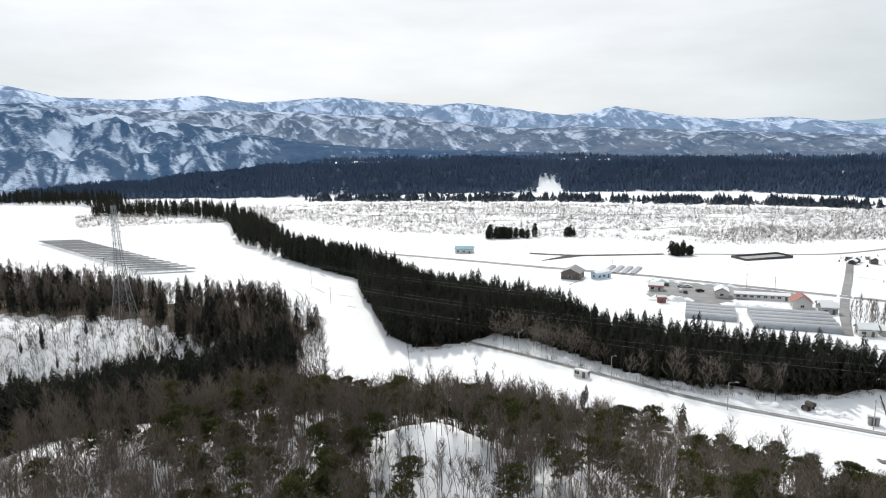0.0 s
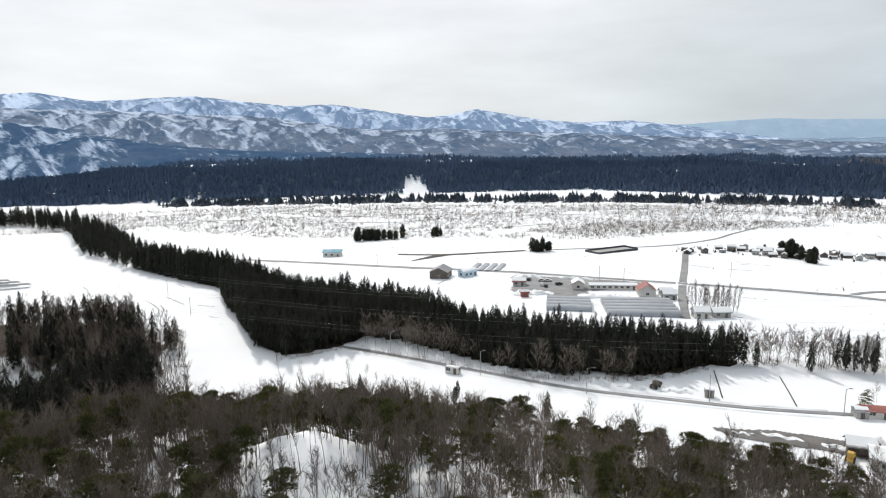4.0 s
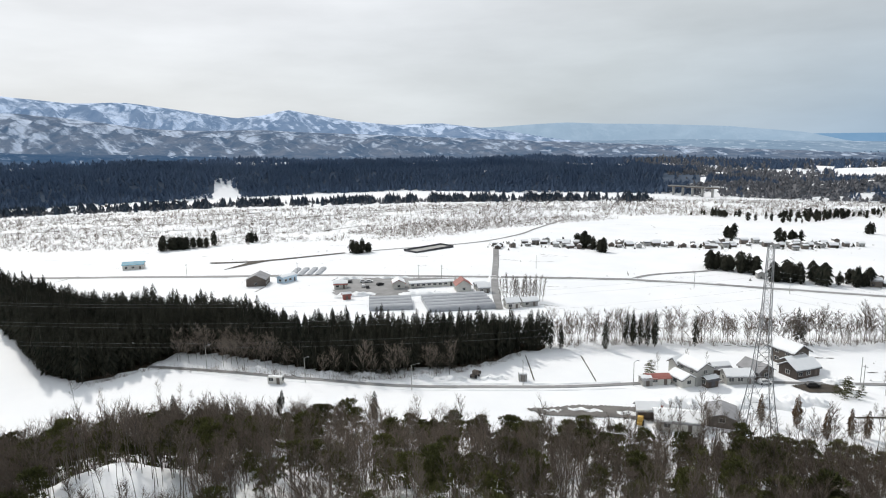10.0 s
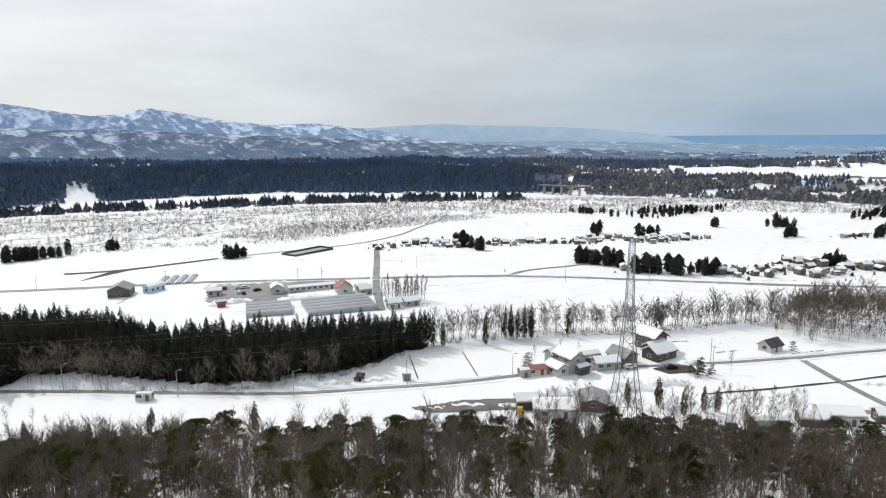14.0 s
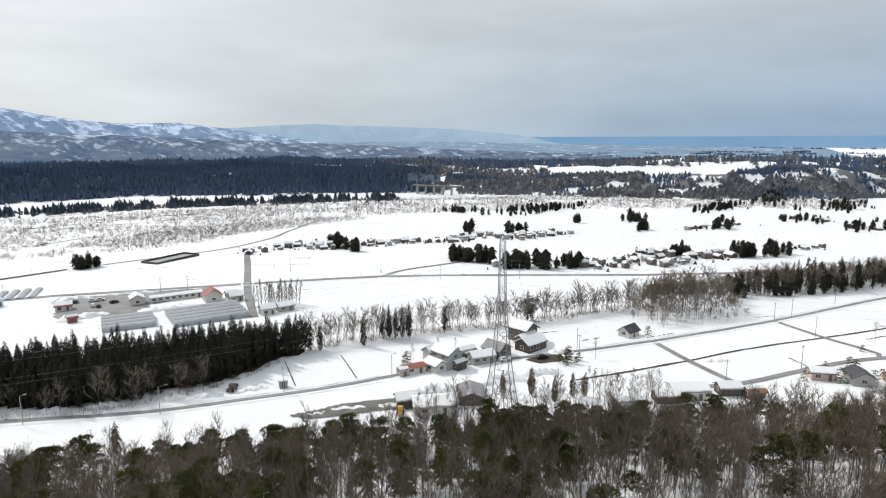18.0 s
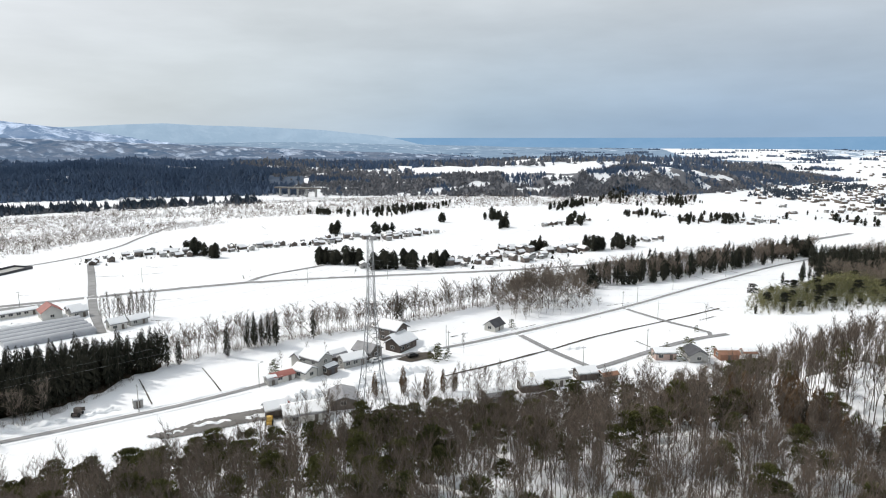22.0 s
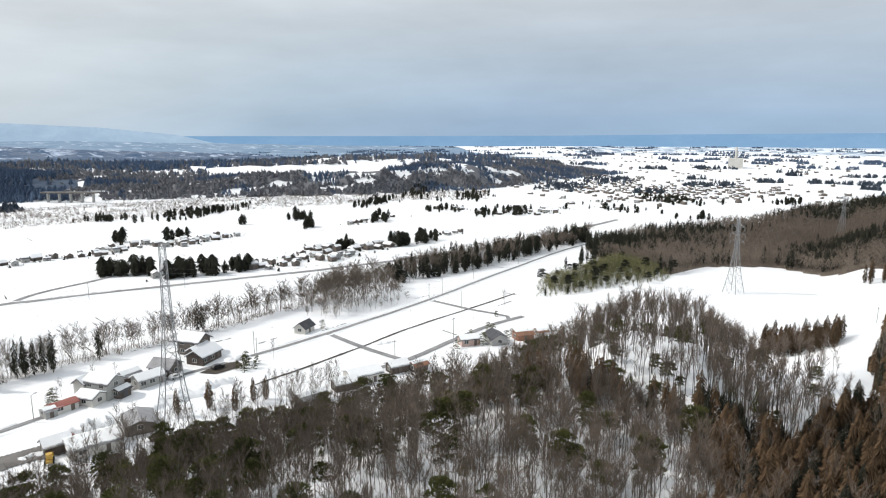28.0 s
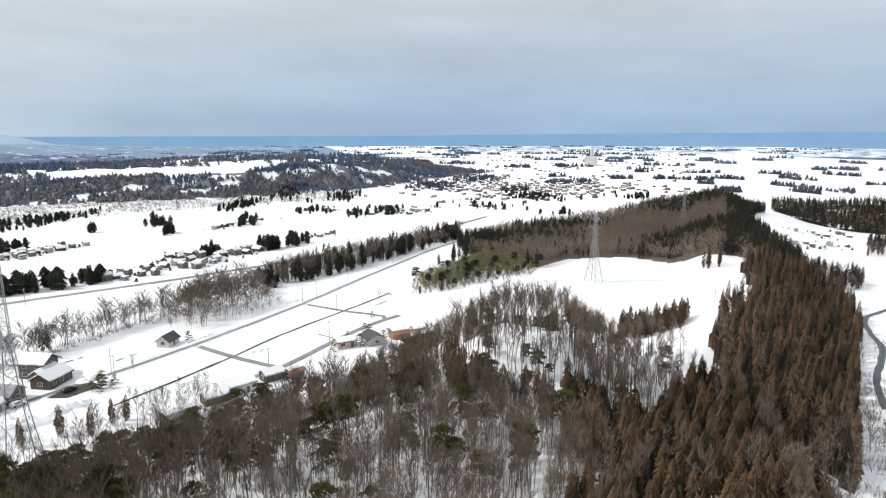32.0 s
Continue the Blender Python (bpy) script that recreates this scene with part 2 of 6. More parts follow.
# ---------------------------------------------------------------- ground sheet
def ground_sheet():
    az = np.concatenate([np.arange(-180, -48, 4.0), np.arange(-48, 136, 0.45), np.arange(136, 180, 4.0)])
    r = np.concatenate([[0.01, 20, 40, 60], np.arange(70, 220, 2.5), np.geomspace(220, 1600, 170), np.geomspace(1630, 4950, 50)])
    A, R = np.meshgrid(np.radians(az), r)
    X, Y = R * np.sin(A), R * np.cos(A)
    Z = land(X, Y)
    n, k = len(az), len(r)
    v = np.stack([X, Y, Z], -1).reshape(-1, 3)
    i, j = np.meshgrid(np.arange(k - 1), np.arange(n), indexing="ij")
    q = np.stack([i * n + j, i * n + (j + 1) % n, (i + 1) * n + (j + 1) % n, (i + 1) * n + j], -1).reshape(-1, 4)[:, ::-1]
    me = mesh_object("ground", v, np.ascontiguousarray(q), SNOW, shade=True)
    tagged(new("ground", me), "deep white snow over fields, hills and river plain", "ground", kind="structure")


ground_sheet()


def strip(name, pts, width, mat, lift=0.12, step=6.0, label="", category="road", kind="structure", ragged=0.0):
    """A band draped on the land along a line of plan points, smoothed."""
    p = np.array(pts, float)
    d = np.r_[0, np.cumsum(np.hypot(*np.diff(p, axis=0).T))]
    s = np.linspace(0, d[-1], max(2, int(d[-1] / step)))
    # a smooth line through the points (Catmull-Rom by cubic Hermite pieces)
    tang = np.gradient(p, d, axis=0)
    i = np.clip(np.searchsorted(d, s, side="right") - 1, 0, len(d) - 2)
    h = (d[i + 1] - d[i])[:, None]
    t = ((s - d[i])[:, None]) / h
    c = (2 * t ** 3 - 3 * t ** 2 + 1) * p[i] + (t ** 3 - 2 * t ** 2 + t) * h * tang[i] + (3 * t ** 2 - 2 * t ** 3) * p[i + 1] + (t ** 3 - t ** 2) * h * tang[i + 1]
    g = np.gradient(c, axis=0)
    g /= np.maximum(1e-6, np.linalg.norm(g, axis=1))[:, None]
    nrm = np.stack([-g[:, 1], g[:, 0]], 1)
    rng = np.random.RandomState(int(abs(p.sum())) % 9999)
    rows = []
    for side in (-1, -0.33, 0.33, 1):
        w = width * 0.5 * side * (1 + ragged * rng.uniform(-1, 1, len(c)) * (abs(side) > 0.5))
        q = c + nrm * np.reshape(w, (-1, 1))
        rows.append(np.c_[q, land(q[:, 0], q[:, 1]) + lift])
    m = len(c)
    v = np.concatenate(rows)
    a = np.arange(m - 1)
    f = np.concatenate([np.stack([k * m + a, k * m + a + 1, (k + 1) * m + a + 1, (k + 1) * m + a], 1) for k in range(3)])[:, ::-1]
    ob = new(name, mesh_object(name, v, np.ascontiguousarray(f), mat, shade=True))
    return tagged(ob, label, category, kind=kind)

# ---------------------------------------------------------------- mountains and horizon


def lattice_noise(x, y, seed):
    """Smooth gradient noise, about -0.7 to 0.7."""
    xi, yi = np.floor(x).astype(np.int64), np.floor(y).astype(np.int64)
    xf, yf = x - xi, y - yi

    def corner(dx, dy):
        h = ((xi + dx) * 374761393 + (yi + dy) * 668265263 + int(seed * 1013) * 144269) & 0x7FFFFFFF
        h = ((h ^ (h >> 13)) * 1274126177) & 0x7FFFFFFF
        a = (h ^ (h >> 16)) / 0x7FFFFFFF * 6.2831853 * 8
        return np.cos(a) * (xf - dx) + np.sin(a) * (yf - dy)

    u, v = xf ** 3 * (xf * (6 * xf - 15) + 10), yf ** 3 * (yf * (6 * yf - 15) + 10)
    top, low = corner(0, 0) * (1 - u) + corner(1, 0) * u, corner(0, 1) * (1 - u) + corner(1, 1) * u
    return top * (1 - v) + low * v


def fractal(x, y, size, seed, octaves=4):
    return sum(0.5 ** k * lattice_noise(x / size * 2 ** k + 17.3 * k, y / size * 2 ** k + 9.1 * k, seed + k) for k in range(octaves))


def crests(x, y, size, seed, octaves=4):
    """Sharp branching crests between rounded hollows, about 0 to 1."""
    v, a, w = 0.0, 0.55, 1.0
    for k in range(octaves):
        n = (1 - np.minimum(1, 1.7 * np.abs(lattice_noise(x / size * 2.1 ** k + 5.7 * k, y / size * 2.1 ** k - 3.1 * k, seed + 3 * k)))) ** 1.3
        v = v + a * n * w
        a, w = a * 0.5, np.clip(n * 1.6, 0, 1)
    return v


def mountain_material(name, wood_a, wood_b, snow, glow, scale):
    """Bare woods and dark conifers where the slope carries trees, open snow elsewhere; glow: emission that imitates the
    hazy air in front of a far range.
    """
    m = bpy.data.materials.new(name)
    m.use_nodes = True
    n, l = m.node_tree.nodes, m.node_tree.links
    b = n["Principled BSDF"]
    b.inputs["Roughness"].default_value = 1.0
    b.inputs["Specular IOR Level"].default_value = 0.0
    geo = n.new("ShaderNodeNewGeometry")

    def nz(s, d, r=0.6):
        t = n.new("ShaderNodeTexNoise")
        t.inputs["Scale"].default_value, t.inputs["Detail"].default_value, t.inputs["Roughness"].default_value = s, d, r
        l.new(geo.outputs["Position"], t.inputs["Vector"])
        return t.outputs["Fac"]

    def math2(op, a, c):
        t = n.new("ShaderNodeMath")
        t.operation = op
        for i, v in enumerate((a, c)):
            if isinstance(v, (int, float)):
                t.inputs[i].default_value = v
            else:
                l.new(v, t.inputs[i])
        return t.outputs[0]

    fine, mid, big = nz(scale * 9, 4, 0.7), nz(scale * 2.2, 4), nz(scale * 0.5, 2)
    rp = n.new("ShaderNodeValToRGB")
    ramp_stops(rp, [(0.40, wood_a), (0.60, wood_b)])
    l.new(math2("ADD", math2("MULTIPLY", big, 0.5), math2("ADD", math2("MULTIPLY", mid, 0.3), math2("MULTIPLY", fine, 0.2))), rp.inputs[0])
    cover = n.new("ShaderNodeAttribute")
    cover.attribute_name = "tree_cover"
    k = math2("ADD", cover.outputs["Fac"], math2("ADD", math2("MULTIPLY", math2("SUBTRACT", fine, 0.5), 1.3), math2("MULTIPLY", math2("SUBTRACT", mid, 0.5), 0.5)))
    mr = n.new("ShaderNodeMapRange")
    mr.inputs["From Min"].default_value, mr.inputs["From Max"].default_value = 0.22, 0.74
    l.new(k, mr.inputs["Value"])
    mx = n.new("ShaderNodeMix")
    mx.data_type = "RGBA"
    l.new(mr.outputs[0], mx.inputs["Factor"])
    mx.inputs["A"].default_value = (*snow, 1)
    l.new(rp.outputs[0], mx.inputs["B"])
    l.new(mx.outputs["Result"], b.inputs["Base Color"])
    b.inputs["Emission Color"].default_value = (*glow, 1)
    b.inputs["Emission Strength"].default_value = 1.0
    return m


def mountain_range(name, sky_az, sky_el, r0, r1, mat, relief, size, seed, base_el, label, back=300, woods=0.0, low_woods=0.35, open_az=None):
    """A range between the distances r0 and r1 under a given skyline. woods: more or less tree cover; low_woods: more trees near the foot."""
    step = 0.5 if name == "backdrop_behind" else 0.11
    az = np.arange(sky_az[0], sky_az[-1] + 0.01, step)
    el = np.interp(az, sky_az, sky_el)
    k = np.hanning(int(1.8 / step) | 1)
    el = np.convolve(np.pad(el, len(k) // 2, mode="edge"), k / k.sum(), "valid")
    u = np.concatenate([np.linspace(0, 1, 90), [1.08, 1.2]])
    A, U = np.meshgrid(np.radians(az), u)
    E = np.broadcast_to(el, A.shape)
    R = r0 + (r1 - r0) * np.minimum(U, 1) + back * np.maximum(0, U - 1) * 5
    V = np.clip(U, 0, 1)
    X, Y = R * np.sin(A), R * np.cos(A)
    top = 75 + r1 * np.tan(np.radians(E))
    low = 75 + r0 * math.tan(radians(base_el))
    arc, deep = A * (r0 + r1) / 2, R * 0.40
    wx, wy = fractal(arc, deep, size * 1.5, seed + 20, 3), fractal(arc, deep, size * 1.5, seed + 31, 3)
    spur = crests(arc + wx * size * 0.5, deep + wy * size * 0.5, size, seed, 4)
    env = np.sin(np.pi * V ** 1.15)
    share = 0.3 + (top - low) / np.maximum(1, (top - low).max())
    Z = low + (top - low) * V ** 0.9 + relief * (spur - 0.40) * (env + 0.05) * share
    Z = Z - np.maximum(0, U - 1) * 400
    cover = 0.44 + woods + 0.45 * (spur - 0.40) + 0.6 * fractal(arc, deep * 1.6, size * 0.55, seed + 50, 4) + 0.20 * np.clip(np.gradient(spur, axis=1) / (np.gradient(spur, axis=1).std() + 1e-9), -2, 2) + low_woods * (1 - V) ** 1.5
    if open_az:
        cover = cover + np.interp(np.degrees(A), *open_az)
    nn = len(az)
    i, j = np.meshgrid(np.arange(len(u) - 1), np.arange(nn - 1), indexing="ij")
    q = np.stack([i * nn + j, i * nn + j + 1, (i + 1) * nn + j + 1, (i + 1) * nn + j], -1).reshape(-1, 4)[:, ::-1]
    me = mesh_object(name, np.stack([X, Y, Z], -1).reshape(-1, 3), np.ascontiguousarray(q), mat, shade=True)
    me.attributes.new("tree_cover", "FLOAT", "POINT").data.foreach_set("value", cover.astype(np.float32).ravel())
    return tagged(new(name, me), label, "mountains", kind="structure")


# Emission and bluish wood tones together paint the haze over each range.
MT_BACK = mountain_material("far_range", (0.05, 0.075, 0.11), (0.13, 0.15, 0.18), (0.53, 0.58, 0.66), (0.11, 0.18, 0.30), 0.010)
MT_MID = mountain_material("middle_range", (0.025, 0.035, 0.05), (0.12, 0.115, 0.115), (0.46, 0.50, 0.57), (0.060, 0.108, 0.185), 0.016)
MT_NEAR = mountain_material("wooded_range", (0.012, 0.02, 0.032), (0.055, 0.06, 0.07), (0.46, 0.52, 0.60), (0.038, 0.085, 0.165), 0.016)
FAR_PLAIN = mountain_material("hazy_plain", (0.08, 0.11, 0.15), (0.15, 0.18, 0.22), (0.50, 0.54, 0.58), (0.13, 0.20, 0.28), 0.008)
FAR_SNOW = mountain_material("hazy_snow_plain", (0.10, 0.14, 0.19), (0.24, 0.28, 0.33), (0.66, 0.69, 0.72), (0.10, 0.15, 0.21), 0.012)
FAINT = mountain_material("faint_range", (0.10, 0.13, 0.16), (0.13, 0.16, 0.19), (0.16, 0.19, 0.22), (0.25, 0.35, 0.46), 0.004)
HAZE_BLUE = mountain_material("horizon_haze_rim", (0.08, 0.12, 0.17), (0.11, 0.15, 0.20), (0.18, 0.23, 0.28), (0.11, 0.23, 0.38), 0.004)

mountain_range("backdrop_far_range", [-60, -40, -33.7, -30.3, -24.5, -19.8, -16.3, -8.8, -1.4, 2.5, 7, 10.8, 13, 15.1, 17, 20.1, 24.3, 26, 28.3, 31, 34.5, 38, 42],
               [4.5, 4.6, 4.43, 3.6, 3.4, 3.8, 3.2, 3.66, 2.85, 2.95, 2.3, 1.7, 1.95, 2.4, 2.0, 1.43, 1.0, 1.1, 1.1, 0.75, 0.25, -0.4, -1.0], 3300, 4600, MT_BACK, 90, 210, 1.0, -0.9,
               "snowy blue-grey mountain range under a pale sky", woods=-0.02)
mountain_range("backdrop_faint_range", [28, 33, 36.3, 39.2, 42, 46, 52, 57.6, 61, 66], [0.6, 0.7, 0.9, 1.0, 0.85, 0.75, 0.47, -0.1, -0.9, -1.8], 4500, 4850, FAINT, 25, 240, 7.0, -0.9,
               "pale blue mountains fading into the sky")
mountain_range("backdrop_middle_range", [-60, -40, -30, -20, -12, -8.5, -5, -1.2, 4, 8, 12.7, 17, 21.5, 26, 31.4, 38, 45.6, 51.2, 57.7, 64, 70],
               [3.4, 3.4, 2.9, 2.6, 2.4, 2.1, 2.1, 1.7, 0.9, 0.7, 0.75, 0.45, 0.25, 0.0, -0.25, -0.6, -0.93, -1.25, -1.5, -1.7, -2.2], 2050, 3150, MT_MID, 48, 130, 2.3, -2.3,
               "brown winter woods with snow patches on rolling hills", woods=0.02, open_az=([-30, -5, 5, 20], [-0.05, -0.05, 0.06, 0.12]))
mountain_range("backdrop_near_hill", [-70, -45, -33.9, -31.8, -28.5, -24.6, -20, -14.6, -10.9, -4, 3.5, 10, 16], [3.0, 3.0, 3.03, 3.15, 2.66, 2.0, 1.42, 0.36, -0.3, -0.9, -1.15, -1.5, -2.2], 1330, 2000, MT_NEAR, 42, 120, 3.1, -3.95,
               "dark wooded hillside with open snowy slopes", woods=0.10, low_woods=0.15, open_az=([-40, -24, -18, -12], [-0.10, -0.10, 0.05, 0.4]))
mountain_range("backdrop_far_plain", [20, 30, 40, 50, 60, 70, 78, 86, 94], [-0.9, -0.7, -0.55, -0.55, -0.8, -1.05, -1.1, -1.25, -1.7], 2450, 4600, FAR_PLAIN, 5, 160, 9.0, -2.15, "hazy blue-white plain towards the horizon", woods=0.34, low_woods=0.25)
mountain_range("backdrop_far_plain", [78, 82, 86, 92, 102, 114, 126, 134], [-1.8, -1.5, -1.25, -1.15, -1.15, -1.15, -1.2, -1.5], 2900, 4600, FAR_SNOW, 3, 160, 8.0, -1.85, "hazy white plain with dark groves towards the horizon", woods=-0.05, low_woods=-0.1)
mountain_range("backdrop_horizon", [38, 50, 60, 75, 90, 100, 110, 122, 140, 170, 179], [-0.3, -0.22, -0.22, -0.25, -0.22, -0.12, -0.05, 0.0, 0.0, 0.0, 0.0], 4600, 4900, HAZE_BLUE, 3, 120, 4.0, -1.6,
               "low blue rim of glowing haze on the far horizon", woods=3.0)
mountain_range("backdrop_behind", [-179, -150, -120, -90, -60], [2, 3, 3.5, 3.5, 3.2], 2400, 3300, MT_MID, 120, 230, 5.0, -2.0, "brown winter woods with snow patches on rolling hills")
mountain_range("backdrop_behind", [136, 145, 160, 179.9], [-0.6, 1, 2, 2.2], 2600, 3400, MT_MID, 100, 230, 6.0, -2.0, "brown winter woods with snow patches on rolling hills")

# ---------------------------------------------------------------- tree shapes: (vertices, triangles, material index of each triangle)


class Shape:
    def __init__(self, seed):
        self.v, self.f, self.m, self.rng = [], [], [], random.Random(seed)

    def tri(self, a, b, c, m):
        k = len(self.v)
        self.v += [tuple(a), tuple(b), tuple(c)]
        self.f.append((k, k + 1, k + 2))
        self.m.append(m)

    def limb(self, a, b, w0, w1, m=0):
        """A three-sided tapering limb."""
        a, b = Vector(a), Vector(b)
        d = (b - a).normalized()
        s = d.orthogonal().normalized()
        t = d.cross(s)
        k = len(self.v)
        for p, w in ((a, w0), (b, w1)):
            for i in range(3):
                q = 2.094 * i
                self.v.append(tuple(p + (s * math.cos(q) + t * math.sin(q)) * w * 0.5))
        for i in range(3):
            j = (i + 1) % 3
            self.f += [(k + i, k + j, k + 3 + j), (k + i, k + 3 + j, k + 3 + i)]
            self.m += [m, m]

    def sliver(self, a, b, w, m=1):
        a, b = Vector(a), Vector(b)
        d = (b - a).normalized()
        s = d.cross(Vector((self.rng.uniform(-1, 1), self.rng.uniform(-1, 1), self.rng.uniform(-1, 1)))).normalized() * w * 0.5
        self.tri(a - s, a + s, b, m)

    def arrays(self):
        return np.array(self.v, np.float32), np.array(self.f, np.int32), np.array(self.m, np.int32)

    def split(self):
        """Trunk and crown as two meshes' arrays."""
        v, f, m = self.arrays()
        out = []
        for k in (0, 1):
            g = f[m == k]
            used, inv = np.unique(g, return_inverse=True)
            out.append((v[used], inv.reshape(-1, 3).astype(np.int32)))
        return out


def bare_tree(seed, h=12.0, twigs=260, spread=0.20, limbs=9, low=0.42, rise=(1.2, 2.8), fan=0.75, thick=1.0, lean=0.07, length=1.0):
    """A leafless broadleaf tree of height h: clear stem, upswept limbs, a fine broom of twigs."""
    s = Shape(seed)
    R = s.rng
    a, tilt = R.uniform(0, 6.28), R.uniform(0.0, lean)
    p, way, w = Vector((0, 0, -0.4)), Vector((math.cos(a) * tilt, math.sin(a) * tilt, 1)).normalized(), h * 0.0165
    pts = [p.copy()]
    for i in range(4):
        p = p + way * h * 0.22
        way = (way + Vector((R.uniform(-1, 1), R.uniform(-1, 1), 0)) * 0.09).normalized()
        s.limb(pts[-1], p, w * (1 - 0.21 * i), w * (0.79 - 0.21 * i))
        pts.append(p.copy())
    ends = [(pts[3], pts[4], 1.0)]
    for i in range(limbs):
        k = low + (0.97 - low) * ((i + R.random()) / limbs)
        seg = min(3, int(k * 4))
        o = pts[seg].lerp(pts[seg + 1], k * 4 - seg)
        b = i * 2.4 + R.uniform(-0.6, 0.6)
        ln = h * spread * R.uniform(0.75, 1.15) * (1.25 - 0.6 * k)
        e = o + Vector((math.cos(b), math.sin(b), R.uniform(*rise))).normalized() * ln
        s.limb(o, e, w * 0.40, w * 0.13)
        ends.append((o, e, 1.2 - 0.5 * k))
    forks = []
    for o, e, q in ends:
        for k in range(4):
            c = o.lerp(e, R.uniform(0.3, 1.0))
            d = (e - o).normalized() + Vector((R.uniform(-1, 1), R.uniform(-1, 1), R.uniform(0.1, 0.9))) * fan
            t = c + d.normalized() * h * R.uniform(0.08, 0.17) * q * length
            s.sliver(c, t, h * 0.0058 * thick ** 0.5)
            forks.append((c, t))
    for i in range(twigs):
        o, e = forks[i % len(forks)]
        q = o.lerp(e, R.uniform(0.1, 1.0))
        d = (e - o).normalized() * 0.9 + Vector((R.uniform(-1, 1), R.uniform(-1, 1), R.uniform(-0.15, 0.9)))
        s.sliver(q, q + d.normalized() * h * R.uniform(0.045, 0.10) * length, h * thick * R.uniform(0.0022, 0.0040))
    return s


def pine_tree(seed, h=12.5, clumps=12, tufts=120, bare=0.50):
    """A red pine: clear lean stem, limbs that carry flat pads of needles."""
    s = Shape(seed)
    R = s.rng
    p, way, w = Vector((0, 0, -0.4)), Vector((R.uniform(-0.1, 0.1), R.uniform(-0.1, 0.1), 1)).normalized(), h * 0.020
    pts = [p.copy()]
    for i in range(4):
        p = p + way * h * 0.24
        way = (way + Vector((R.uniform(-1, 1), R.uniform(-1, 1), 0)) * 0.08).normalized()
        s.limb(pts[-1], p, w * (1 - 0.22 * i), w * (0.78 - 0.22 * i))
        pts.append(p.copy())
    for i in range(clumps):
        k = bare + (1 - bare) * (i + 0.3) / clumps
        seg = min(3, int(k * 4))
        o = pts[seg].lerp(pts[seg + 1], k * 4 - seg)
        a = i * 2.4 + R.uniform(-0.5, 0.5)
        ln = h * 0.23 * (1.12 - k) ** 0.5 * R.uniform(0.65, 1.15) * (0.15 if i == clumps - 1 else 1)
        c = o + Vector((math.cos(a), math.sin(a), R.uniform(0.1, 0.45))) * ln
        s.limb(o, c, w * 0.3, w * 0.1)
        rad = h * R.uniform(0.10, 0.15)
        for t in range(tufts):
            u, rr = R.uniform(0, 6.283), math.sqrt(R.random())
            q = c + Vector((math.cos(u) * rr * rad, math.sin(u) * rr * rad, (1 - rr * rr) * rad * 0.42 * R.uniform(0.2, 1.0)))
            out = Vector((math.cos(u) * rr, math.sin(u) * rr, R.uniform(0.35, 1.1))).normalized() * rad * R.uniform(0.28, 0.5)
            sd = out.cross(Vector((R.uniform(-1, 1), R.uniform(-1, 1), R.uniform(-1, 1)))).normalized() * rad * R.uniform(0.07, 0.13)
            s.tri(q - sd, q + sd, q + out, 1)
    return s


def cedar_tree(seed, h=17.0, fronds=150, width=0.19, bare=0.12, ragged=0.35, blunt=0.55, fine=1.0):
    """A tall conifer column of drooping sprays with a soft, uneven tip."""
    s = Shape(seed)
    R = s.rng
    s.limb((0, 0, -0.4), (0, 0, h * 0.55), h * 0.02, h * 0.012)
    s.limb((0, 0, h * 0.55), (0, 0, h * 0.97), h * 0.012, h * 0.003)
    sway = [R.uniform(0, 6.28) for _ in range(4)]
    for i in range(fronds):
        k = bare + (1 - bare) * (i / fronds) ** 0.95
        a = i * 2.399 + R.uniform(-0.5, 0.5)
        lobe = 1 + 0.14 * math.sin(k * 17 + sway[0] + 2 * a) + 0.10 * math.sin(k * 31 + sway[1] + a)
        rad = h * width * min(1.0, 1.45 * max(0.0, 1.01 - k) ** blunt) * R.uniform(1 - ragged, 1.1) * lobe * min(1.0, 0.55 + 2.2 * (k - bare))
        z = h * k
        o = Vector((math.cos(a), math.sin(a), 0))
        t = Vector((-o.y, o.x, 0))
        tip = o * rad + Vector((0, 0, z - rad * R.uniform(-0.1, 0.35)))
        ww = max(h * 0.007, rad * R.uniform(0.11, 0.21)) * fine
        root = o * rad * 0.15 + Vector((0, 0, z + max(rad, h * 0.03) * R.uniform(0.45, 0.8)))
        mid = o * rad * R.uniform(0.55, 0.75) + Vector((0, 0, z + rad * 0.15))
        s.tri(root, mid - t * ww, tip, 1)
        s.tri(root, tip, mid + t * ww - Vector((0, 0, rad * 0.15)), 1)
    return s


def far_tree(seed, h=14.0, n=10, width=0.22, dome=False):
    """A small tree seen from far: a ragged, blunt cone or a dome of a few sprays."""
    s = Shape(seed)
    R = s.rng
    for i in range(n):
        k = i / n
        a = i * 2.399 + R.uniform(-0.4, 0.4)
        rad = h * width * (max(0.05, 1.02 - k) ** 0.45 if not dome else math.sqrt(max(0.05, 1.02 - k * k))) * R.uniform(0.7, 1.15)
        o = Vector((math.cos(a), math.sin(a), 0))
        t = Vector((-o.y, o.x, 0))
        z = h * (0.04 + 0.74 * k)
        ww = rad * min(0.8, 7.0 / n) * R.uniform(0.7, 1.1)
        c = o * rad * 0.85 + Vector((0, 0, z))
        s.tri(c - t * ww - Vector((0, 0, h * R.uniform(0.05, 0.14))), c + t * ww - Vector((0, 0, h * R.uniform(0.05, 0.14))), Vector((0, 0, min(h, z + h * R.uniform(0.22, 0.36)))) + o * rad * 0.3, 1)
    return s


